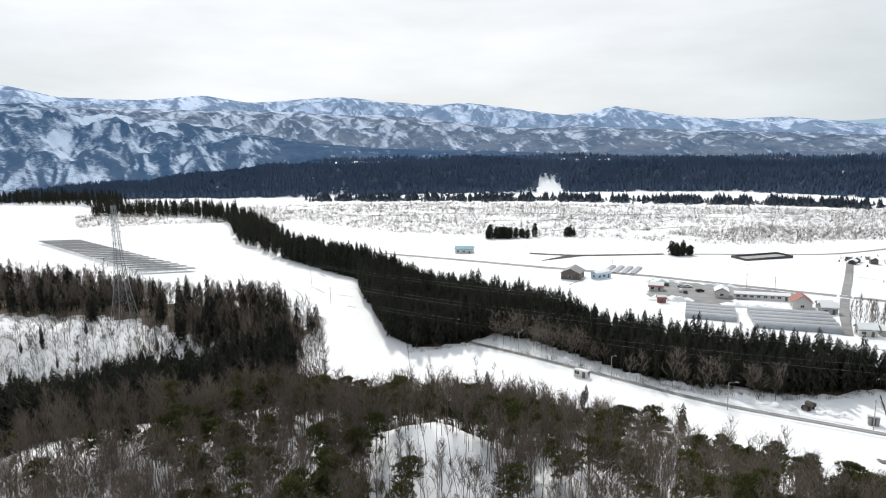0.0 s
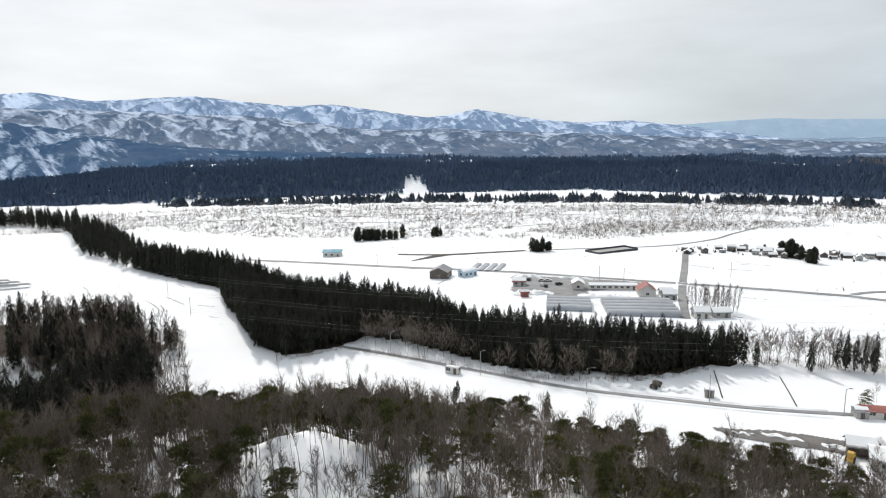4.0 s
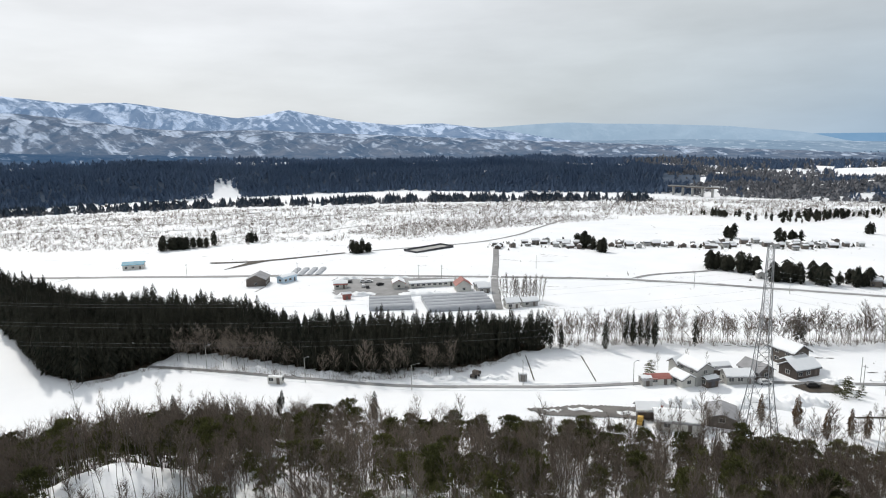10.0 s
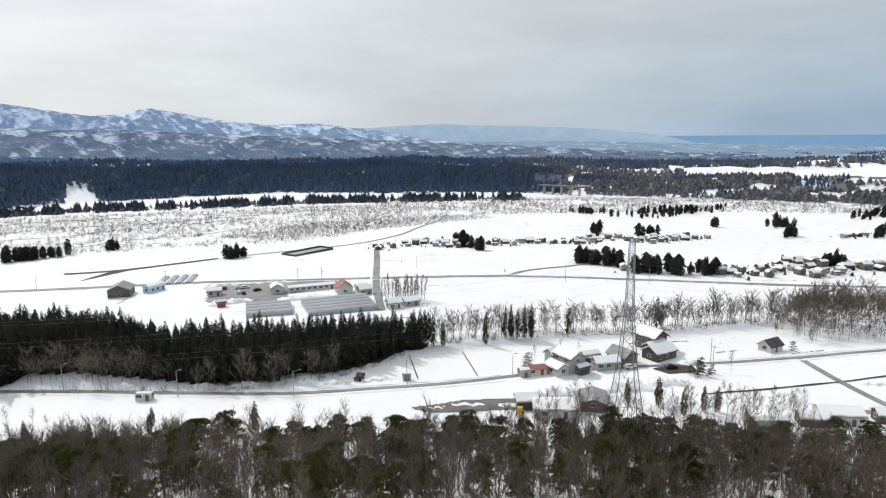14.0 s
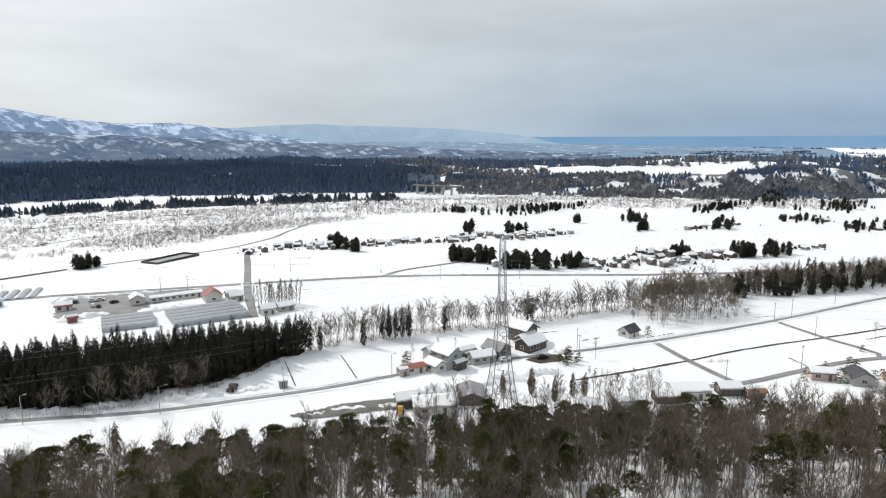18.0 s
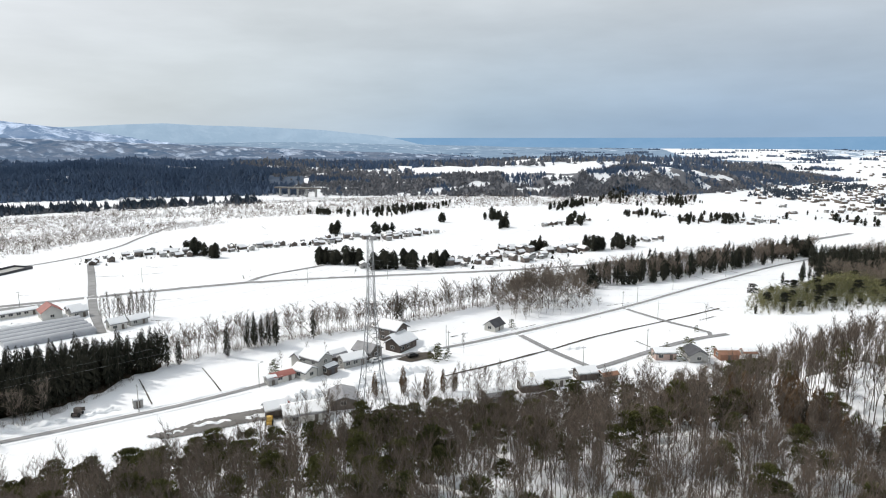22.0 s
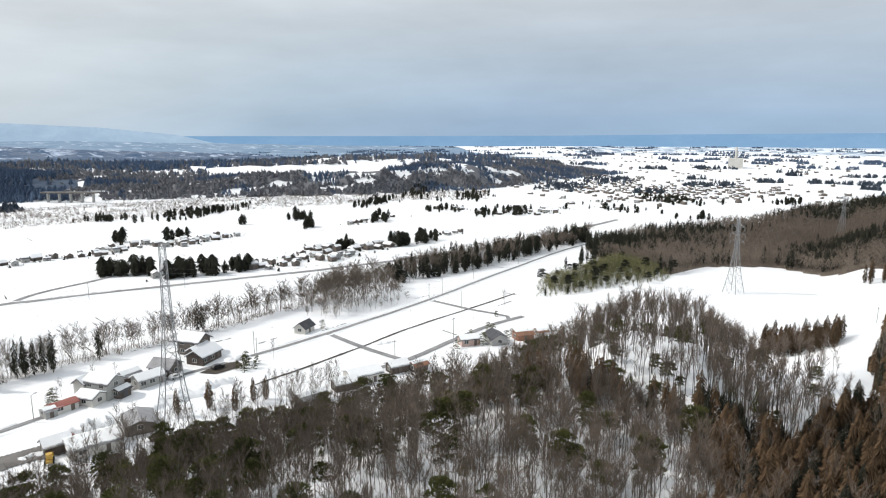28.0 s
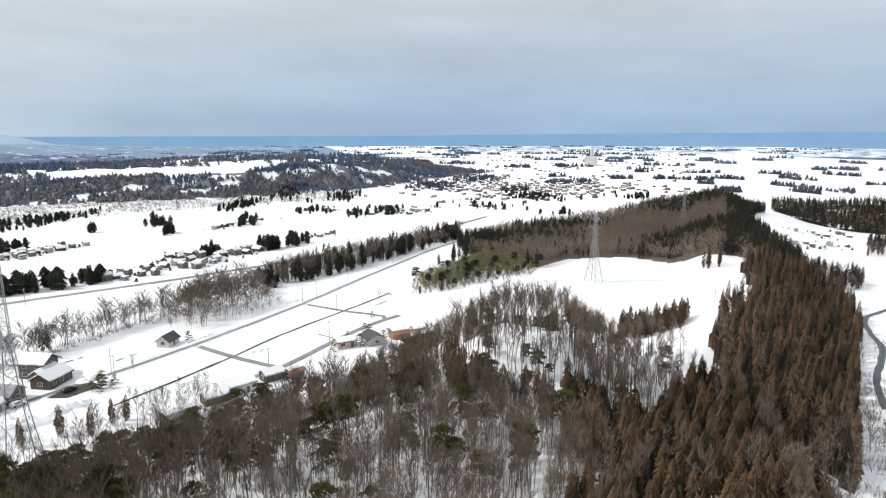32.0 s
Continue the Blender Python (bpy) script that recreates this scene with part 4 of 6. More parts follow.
# ridge with the pylon on the other side
ridge_l = sector(-46, -11.5, 200, 318, 2.9, 21)
ridge_l = ridge_l[not_near(ridge_l, -114, 222, 6) & (radius(ridge_l) > np.interp(az_of(ridge_l), [-40, -28, -20, -13], [262, 250, 222, 204]) + 4 * np.sin(3 * az_of(ridge_l))) & (radius(ridge_l) < np.interp(az_of(ridge_l), [-46, -30, -24, -12], [318, 310, 282, 276]))]
ridge_l = np.concatenate([ridge_l, ridge_l[::2] + 1.3])
ridge_l = ridge_l[az_of(ridge_l) < -13.2 + 1.6 * np.sin(radius(ridge_l) / 9)]
rl = np.random.RandomState(4).rand(len(ridge_l)) < np.interp(az_of(ridge_l), [-40, -26, -22, -12], [0.2, 0.25, 0.3, 0.2])
wood_floor("ridge_floor", lambda X, Y, R, A: (R > np.interp(A, [-40, -28, -20, -13], [266, 254, 226, 208]) + 4 * np.sin(3 * A)) & (R < np.interp(A, [-46, -30, -24, -12], [316, 308, 280, 272])) & (A > -46) & (A < -14 + 1.6 * np.sin(R / 9)), -48, -10, 198, 330, 0.5, 3.0, "brown leaf litter under leafless trees on a ridge", LEAVES, 0.3)
wood("bare_wood", BARES_LIGHT, ridge_l[~rl], (0.6, 0.98), [BARK, TWIG], "leafless brown wood on a snowy ridge", seed=10, uneven=0.15)
wood("cedar_wood", CEDARS, ridge_l[rl], (0.5, 0.85), [BARK, CEDAR], "dark cedars on a snowy ridge", seed=11)
slope_l = sector(-46, -11, 166, 240, 2.9, 22)
slope_l = slope_l[np.random.RandomState(2).rand(len(slope_l)) < 0.72 + 0.28 * smooth(-20, -12, az_of(slope_l)) + 0.4 * waves(slope_l[:, 0], slope_l[:, 1], 16.0, 2.0)]
slope_l = slope_l[(radius(slope_l) < np.interp(az_of(slope_l), [-40, -30, -20], [205, 212, 240])) | (np.random.RandomState(77).rand(len(slope_l)) < np.interp(az_of(slope_l), [-36, -30, -24], [0.9, 0.6, 0.5]))]
wood("cedar_wood", CEDARS_SMALL, slope_l[::5], (0.25, 0.6), [BARK, CEDAR], "small dark conifers on a snowy slope", seed=93)
wood("bare_wood", BARES_LIGHT, slope_l, (0.5, 0.95), [BARK, TWIG], "thin leafless trees on a snowy slope", seed=50)
wood("undergrowth", SCRUBS, sector(-46, -11, 168, 262, 1.6, 25), (0.4, 1.1), [BARK, TWIG], "leafless brushwood on a snowy slope", "scrub", seed=51)
wood("cedar_wood", CEDARS, np.concatenate([sector(-44, -20, 158, 200, 2.7, 24), sector(-20, -14, 178, 212, 2.8, 27)]), (0.7, 1.1), [BARK, CEDAR], "dark cedars in a snowy hollow", seed=52)
# leafless row along the terrace edge
plant("bare_tree", ROW_TREES, [BARK, TWIG], along(ROW, 2.4, 5, 2.2), (0.72, 1.0), "leafless grey tree on the terrace edge", "row of leafless trees on the terrace edge", 13)
wood("bare_row", ROW_TREES, along(ROW, 1.6, 35, 3.0), (0.45, 0.8), [BARK, TWIG], "leafless trees along the terrace edge", seed=74)
BROWN_GROVE = [(236, 89), (250, 79), (275, 65), (314, 78), (322, 90), (292, 112), (262, 113), (247, 106)]
wood("bare_wood", BARES_TALL, fill(BROWN_GROVE, 4.4, 6), (0.75, 1.1), [BARK, TWIG_BROWN], "brown leafless grove beside the road", seed=13, uneven=0.15, taper=BROWN_GROVE)
belt_r = fill([(311, 80), (322, 70), (349, 48), (405, 18), (450, -8), (483, -26), (524, -27), (438, 24), (391, 56), (357, 80), (330, 93)], 3.8, 9)
rb = np.random.RandomState(14).rand(len(belt_r)) < 0.58 + 0.5 * waves(belt_r[:, 0], belt_r[:, 1], 15.0)
wood("cedar_belt", CEDARS_MID + CEDARS_WIDE[:3], belt_r[rb], (0.45, 0.85), [BARK, CEDAR], "dark cedar belt along the road", seed=14, uneven=0.2)
wood("bare_wood", BARES_TALL, belt_r[~rb], (0.5, 0.9), [BARK, TWIG], "brown leafless trees in the cedar belt", seed=53)
BAMBOO_PLOT = [(293, 8), (300, -6), (325, -35), (344, -58), (369, -69), (412, -61), (395, -25), (374, -14), (335, 9)]
wood("bamboo_grove", GROVE, fill(BAMBOO_PLOT, 2.6, 10), (0.35, 1.0), [BARK, BAMBOO], "yellow-green bamboo grove in the snow", seed=15, uneven=0.45, taper=BAMBOO_PLOT)
wood("pine_wood", PINES + CEDARS_SMALL, fill(BAMBOO_PLOT, 8.0, 142), (0.35, 0.75), [BARK, CEDAR], "dark evergreens scattered in the bamboo grove", seed=143)
wood("cedar_wood", CEDARS_MID, fill([(368, -6), (404, -26), (420, -52), (404, -50), (380, -20)], 5.5, 140), (0.5, 0.8), [BARK, CEDAR], "dark cedars behind the bamboo grove", seed=141)
# wooded ridge on the far side of the snowfield
RIDGE_NEAR = [(150, -73), (190, -88), (215, -101), (250, -133), (322, -162), (345, -178), (372, -222), (330, -222), (297, -208), (257, -185), (220, -159), (195, -142), (171.5, -125), (147, -108), (118, -88)]
RIDGE_FAR = [(360, -63), (398, -28), (455, -20), (520, -70), (590, -150), (660, -235), (690, -300), (640, -345), (565, -290), (529, -282), (402, -244), (372, -222), (345, -178), (372, -150), (400, -128), (392, -88)]
pr = fill(RIDGE_NEAR, 3.6, 12)
roll = np.random.RandomState(3).rand(len(pr)) + 0.18 * waves(pr[:, 0], pr[:, 1], 19.0, 1.0)
rr_p, ar_p = radius(pr), az_of(pr)
bare_side = (rr_p > 270) & (ar_p < 117.0 + 1.2 * np.sin(rr_p / 14))
wood("cedar_wood", CEDARS_RIDGE, pr[(roll < 0.60) & ~bare_side], (0.55, 0.95), [BARK, CEDAR_BROWN], "rust-brown winter cedars on a ridge", seed=16, uneven=0.1)
wood("cedar_wood", CEDARS_RIDGE, pr[(roll >= 0.60) & (roll < 0.84) & ~bare_side], (0.5, 0.9), [BARK, CEDAR], "dark green cedars among rust-brown ones", seed=86)
wood("bare_wood", BARES_LIGHT, pr[(roll >= 0.84) & ~bare_side], (0.6, 0.9), [BARK, TWIG], "leafless brown wood on a ridge", seed=17)
wood("bare_wood", FUZZY, pr[bare_side], (0.6, 0.9), [BARK, TWIG_BROWN], "leafless brown wood on the crest of a ridge", seed=170)
pf = fill(RIDGE_FAR, 3.4, 13)
side = waves(pf[:, 0], pf[:, 1], 42.0, 1.1) + np.random.RandomState(6).uniform(-0.25, 0.25, len(pf)) + 0.5 * (az_of(pf) > 115.5) - 0.2 + 0.8 * ((az_of(pf) < 104.5) & (radius(pf) > 410) & (radius(pf) < 480)) + 0.35 * (radius(pf) > 620)
wood_floor("ridge_floor", lambda X, Y, R, A: inside(RIDGE_FAR, np.stack([X.ravel(), Y.ravel()], 1)).reshape(X.shape), 88, 124, 300, 800, 0.4, 5.0, "brown leaf litter and brush on a wooded ridge", LEAVES, 0.3)
wood_floor("ridge_floor", lambda X, Y, R, A: inside(RIDGE_NEAR, np.stack([X.ravel(), Y.ravel()], 1)).reshape(X.shape), 108, 128, 140, 440, 0.5, 3.0, "brown needle litter under cedars on a ridge", NEEDLES_AND_SHADE, 0.3)
wood("undergrowth", SCRUBS, fill(RIDGE_FAR, 3.0, 130), (0.6, 1.4), [BARK, TWIG_BROWN], "brown brushwood on a wooded ridge", "scrub", seed=131)
wood("bare_wood", FUZZY, pf[side < 0.1], (0.6, 0.95), [BARK, TWIG_BROWN], "leafless brown wood on a far ridge", seed=54)
wood("cedar_wood", CEDARS_MID, pf[side >= 0.1], (0.5, 0.75), [BARK, CEDAR], "dark cedars on a far ridge", seed=18)
plant("cedar_tree", CEDARS, [BARK, CEDAR_BROWN], [(318, -150), (324, -153), (330, -150), (321, -146), (332, -157), (327, -146)], (0.5, 0.75), "rust-brown cedar standing in the snowfield", "cedars in the snowfield", 19)
plant("cedar_tree", CEDARS_SMALL, [BARK, CEDAR_BROWN], fill([(224, -70), (241, -77), (232, -99), (220, -96)], 2.8, 20), (0.7, 1.05), "rust-brown cedar in the snow behind the knoll", "cedars behind the knoll", 20)

# woods beyond the river
fw = sector(-40, 96, 900, 1560, 4.9, 31)
r_f, a_f = radius(fw), az_of(fw)
far = np.interp(a_f, BLUFF_AZ, BLUFF_R)
open_ground = waves(fw[:, 0], fw[:, 1], 70.0, 5.0) + 0.4 * smooth(160, 300, r_f - far)
depth = np.interp(a_f, [-20, 0, 40, 48, 52, 60, 66, 74, 78, 85, 95], [330, 300, 280, 260, 210, 190, 110, 105, 230, 260, 200])
fkeep = (r_f > far + 8 + 10 * waves(fw[:, 0], fw[:, 1], 26.0, 9.0)) & (r_f < far + depth) & (open_ground < np.interp(a_f, [-20, 0, 44, 50, 60, 90], [1.2, 1.2, 1.0, 0.6, 0.5, 0.5]))
fkeep &= ~((a_f > 47.2) & (a_f < 50.8) & (np.abs(r_f - far - 85 - 14 * waves(fw[:, 0], fw[:, 1], 8.0)) < 32) & (np.random.RandomState(91).rand(len(fw)) < 0.9))
fkeep &= ~((np.abs(a_f - 30.5) < 2.3) & (np.abs(r_f - far - 128 - 12 * waves(fw[:, 0], fw[:, 1], 9.0)) < 24) & (np.random.RandomState(90).rand(len(fw)) < 0.8))
fkeep &= ~((np.abs(a_f - 9.4 + 0.5 * waves(r_f * 3, a_f * 40, 30.0)) < 0.75 + 0.6 * smooth(80, 15, r_f - far)) & (r_f < far + 70 + 12 * np.sin(a_f * 9)))
fw, a_f = fw[fkeep], a_f[fkeep]
stand = waves(fw[:, 0], fw[:, 1], 34.0, 2.0) + np.random.RandomState(9).uniform(-0.12, 0.12, len(fw))
dark = stand > np.interp(a_f, [-20, 45, 52, 75, 82, 92], [-1.2, -1.0, 0.35, 0.42, -0.1, 0.0])
thin = (np.random.RandomState(10).rand(len(fw)) < 0.85) | dark | (a_f < 50)
thin &= (a_f < 47) | dark | (waves(fw[:, 0], fw[:, 1], 15.0, 3.0) + 0.5 * waves(fw[:, 0], fw[:, 1], 40.0, 6.0) < 0.35)
fw, a_f, dark = fw[thin], a_f[thin], dark[thin]
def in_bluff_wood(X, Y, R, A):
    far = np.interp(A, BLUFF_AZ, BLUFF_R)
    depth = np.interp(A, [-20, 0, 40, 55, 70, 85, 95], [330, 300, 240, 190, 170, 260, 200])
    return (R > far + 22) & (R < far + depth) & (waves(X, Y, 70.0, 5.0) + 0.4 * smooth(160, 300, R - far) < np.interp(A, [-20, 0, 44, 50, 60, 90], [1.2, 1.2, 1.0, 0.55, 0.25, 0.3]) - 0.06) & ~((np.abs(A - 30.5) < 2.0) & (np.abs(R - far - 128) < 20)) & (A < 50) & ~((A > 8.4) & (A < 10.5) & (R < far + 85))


def in_cliff_wood(X, Y, R, A):
    far = np.interp(A, BLUFF_AZ, BLUFF_R)
    return (A > 50) & (R > far + 25) & (R < far + 120) & (waves(X, Y, 15.0, 3.0) + 0.5 * waves(X, Y, 40.0, 6.0) < 0.2)


wood_floor("forest_floor", in_cliff_wood, 49, 94, 900, 1700, 0.4, 8.0, "haze-grey brush on the cliff beyond the river", FAR_TWIG_HAZED)
wood_floor("forest_floor", in_bluff_wood, -40, 96, 920, 1560, 0.4, 8.0, "dark haze-blue brush under the woods on the bluff")
wood("far_wood", FARS, fw[dark & (a_f > 52)], (0.4, 0.8), [BARK, FAR_WOOD_HAZED], "dark conifers on the cliff beyond the river", seed=73)
wood("far_wood", FARS, fw[dark & (a_f <= 52)], (0.65, 1.15), [BARK, FAR_WOOD_HAZED], "dark conifer woods on the bluff beyond the river", seed=19, uneven=0.2)
wood("far_wood", FAR_DOMES, fw[~dark], (0.5, 0.9), [BARK, FAR_TWIG_HAZED], "grey leafless woods on the bluff beyond the river", seed=55)
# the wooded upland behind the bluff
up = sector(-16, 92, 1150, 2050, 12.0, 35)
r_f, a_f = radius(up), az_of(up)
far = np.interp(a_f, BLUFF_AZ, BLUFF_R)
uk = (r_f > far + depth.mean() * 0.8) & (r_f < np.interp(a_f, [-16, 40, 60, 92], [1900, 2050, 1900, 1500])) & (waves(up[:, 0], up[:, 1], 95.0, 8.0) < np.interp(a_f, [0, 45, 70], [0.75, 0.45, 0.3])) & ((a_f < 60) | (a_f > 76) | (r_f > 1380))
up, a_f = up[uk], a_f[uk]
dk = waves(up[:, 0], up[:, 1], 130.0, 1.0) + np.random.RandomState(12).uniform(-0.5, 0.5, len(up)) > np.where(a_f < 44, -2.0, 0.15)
wood("far_wood", FARS, up[dk], (0.8, 1.4), [BARK, FAR_WOOD_HAZED], "dark conifer woods on the upland", seed=58)
wood("far_wood", FAR_DOMES, up[~dk], (0.7, 1.2), [BARK, FAR_TWIG_HAZED], "grey leafless woods on the upland", seed=59)
# dark trees between the river and the terrace
ra = np.random.RandomState(41)
az_r = ra.uniform(-12, 46, 1700)
line = np.interp(az_r, [-12, 0, 10, 20, 35, 46], [1000, 930, 900, 880, 885, 900])
keep_r = (waves(az_r * 10, az_r * 3, 9.0, 1.0) > -0.15) | (ra.rand(1700) < 0.15)
rr = line + ra.normal(0, 13, 1700)
rt = np.stack([rr * np.sin(np.radians(az_r)), rr * np.cos(np.radians(az_r))], 1)[keep_r]
wood("riverside_trees", FARS, rt, (0.35, 1.2), [BARK, MID_WOOD_HAZED], "dark conifers along the far river bank", seed=68)
wood("riverside_trees", FAR_DOMES, rt + ra.normal(0, 8, rt.shape), (0.3, 0.6), [BARK, FAR_TWIG_HAZED], "grey leafless trees along the far river bank", seed=69)
# river scrub
rs = sector(-30, 84, 480, 1060, 4.3, 33)
r_f, a_f = radius(rs), az_of(rs)
lo = np.interp(a_f, [-30, -15, -4, 6, 16, 25, 31, 37, 45, 72, 90], [760, 700, 556, 515, 505, 500, 530, 620, 680, 800, 900])
hi = np.interp(a_f, [-30, 0, 20, 40, 72, 90], [950, 880, 800, 860, 1000, 1150])
rk = (r_f > lo) & (r_f < hi) & (waves(rs[:, 0], rs[:, 1], 38.0, 3.0) + 0.6 * waves(rs[:, 0], rs[:, 1], 11.0, 6.0) > -0.45)
rs = rs[rk]
wood("river_scrub", SCRUBS, rs, (0.6, 1.8), [BARK, TWIG], "leafless willow scrub on the snowy river plain", "scrub", seed=20)
rs2 = rs[np.random.RandomState(1).rand(len(rs)) < 0.07]
wood("river_scrub", BARES_LIGHT, rs2, (0.4, 0.7), [BARK, TWIG_GREY], "leafless grey trees on the snowy river plain", "trees", seed=56)
wood("river_scrub", SCRUBS, fill([(215, 470), (300, 470), (372, 470), (455, 470), (420, 520), (300, 560), (180, 520)], 3.2, 34), (0.6, 1.5), [BARK, TWIG], "dense brown scrub beside the river bank", "scrub", seed=70)
# brush on the slope above the stream
br = sector(121.5, 136, 88, 300, 3.2, 36)
wood("bare_wood", BARES_LIGHT, br[np.random.RandomState(8).rand(len(br)) < 0.8 * smooth(240, 120, radius(br)) * smooth(131, 124, az_of(br)) + 0.12], (0.4, 0.85), [BARK, TWIG], "thin leafless trees on a snowy slope", seed=75)
wood("undergrowth", SCRUBS, sector(121, 136, 88, 260, 2.2, 37), (0.5, 1.4), [BARK, TWIG], "leafless brushwood on a snowy slope", "scrub", seed=76)

# ---------------------------------------------------------------- tree clumps on the plain
def clump(x, y, n, spread, size, seed, shapes=None, mats=None, label="dark conifer in a farm windbreak", group="windbreak conifers"):
    rng = np.random.RandomState(seed)
    pts = [(x + rng.normal(0, spread[0] * 0.8), y + rng.normal(0, spread[1] * 0.8)) for _ in range(int(n * 1.9))]
    plant("cedar_tree", shapes or CEDARS_WIDE, mats or [BARK, CEDAR], pts[:int(n * 0.9)], size, label, group, seed)
    return pts[int(n * 0.9):]


spare = []
for i, (x, y, n, sx, sy, h0, h1) in enumerate([
        (311, 243, 9, 4, 7, 0.6, 0.9), (317, 226, 7, 3, 5, 0.5, 0.75), (313, 203, 8, 4, 5, 0.6, 0.9), (322, 190, 6, 4, 5, 0.6, 0.85), (336, 178, 8, 5, 6, 0.55, 0.85),
        (443, 107, 7, 7, 6, 0.6, 0.9), (462, 97, 6, 6, 5, 0.6, 0.95), (418, 145, 6, 6, 4, 0.5, 0.75), (300, 343, 5, 4, 5, 0.6, 0.95), (296, 322, 3, 2, 2, 0.5, 0.75),
        (308, 361, 4, 3, 3, 0.5, 0.7), (156, 412, 6, 5, 3, 0.55, 0.8), (52, 508, 16, 13, 4, 0.5, 0.75), (102, 512, 5, 6, 3, 0.35, 0.6), (428, 325, 3, 3, 3, 0.5, 0.7),
        (446, 289, 4, 4, 4, 0.55, 0.8), (594, 165, 10, 14, 8, 0.5, 0.8), (588, 248, 8, 9, 8, 0.6, 0.95), (528, 214, 5, 5, 4, 0.5, 0.75), (541, 283, 2, 2, 2, 0.5, 0.7)]):
    spare += clump(x, y, n, (sx, sy), (h0, h1), 100 + i)
wood("windbreak_groves", CEDARS_WIDE, spare, (0.45, 0.85), [BARK, CEDAR], "dark conifers in farm windbreaks", seed=160)

# farther clumps, joined
rng = np.random.RandomState(77)
pts = []
for x, y, n, sx, sy in [(560, 440, 22, 10, 10), (631, 366, 60, 40, 8), (621, 390, 30, 45, 6), (700, 45, 30, 20, 10), (897, 118, 60, 40, 14), (884, -150, 70, 30, 22), (885, -292, 30, 16, 14), (1134, -15, 80, 40, 20),
                        (1290, -95, 90, 60, 20), (660, -140, 10, 8, 8), (668, 70, 16, 14, 10), (700, 120, 20, 18, 14), (740, -70, 20, 25, 20), (960, 199, 70, 50, 14), (778, 224, 50, 28, 8)]:
    pts += [(x + rng.normal(0, sx), y + rng.normal(0, sy)) for _ in range(n)]
# windbreak groves all over the wide plain, thinning out with distance
for k in range(230):
    az, r = rng.uniform(60, 127), 900 * math.exp(1.62 * rng.uniform(0, 1) ** 0.7)
    if az < 90 and r < 1500 or az > 108 and r < 1000:
        continue
    x, y = polar(az, r)
    s = rng.uniform(8, 24) * (0.6 + r / 2600)
    a = radians(az + 90) + rng.uniform(-0.5, 0.5)
    for _ in range(rng.randint(14, 44)):
        u, v = rng.uniform(-1, 1) * s * 1.5, rng.normal(0, s * 0.22)
        pts.append((x + u * math.sin(a) + v * math.cos(a), y + u * math.cos(a) - v * math.sin(a)))
pts = np.array(pts)
mid = radius(pts) < 1000
wood("windbreak_groves", CEDARS_WIDE, pts[mid], (0.3, 0.68), [BARK, CEDAR], "dark conifer windbreaks in the snowy plain", seed=87)
far_out = radius(pts) > 1900
wood("windbreak_groves", FAR_DOMES + FARS[:3], pts[~mid & ~far_out], (0.4, 1.05), [BARK, MID_WOOD_HAZED], "dark conifer windbreaks dotted over the snowy plain", seed=60)
wood("windbreak_groves", FAR_DOMES, pts[far_out], (0.6, 1.2), [BARK, FAR_WOOD_HAZED], "hazy blue windbreaks far out on the snowy plain", seed=61)
rv = np.concatenate([sector(118.8, 130, 700, 910, 4.6, 61), sector(121.2, 125.4, 412, 452, 3.4, 62), sector(125.5, 130, 560, 640, 4.4, 63)])
rv = rv[(waves(rv[:, 0], rv[:, 1], 22.0, 4.0) + np.random.RandomState(65).uniform(-0.5, 0.5, len(rv)) < 0.6) & ((radius(rv) < 690) | (radius(rv) > np.interp(az_of(rv), [118.8, 121, 130], [800, 720, 700])))]
wood_floor("hill_floor", lambda X, Y, R, A: (A > 118.9) & (R > np.interp(A, [118.8, 121, 130], [805, 725, 705])) & (R < 905) & (waves(X, Y, 22.0, 4.0) < 0.4), 118, 131, 690, 915, 0.25, 5.0, "brown needle litter under trees on a low hill", NEEDLES_AND_SHADE, 0.3)
rm = np.random.RandomState(66).rand(len(rv)) < 0.45
wood("bare_wood", FUZZY, rv[rm], (0.5, 0.8), [BARK, TWIG], "leafless brown trees on a low hill", seed=77)
rv = rv[~rm]
wood("cedar_wood", CEDARS_MID, rv, (0.5, 0.75), [BARK, CEDAR], "dark cedars on a low hill beside the side valley", seed=64)

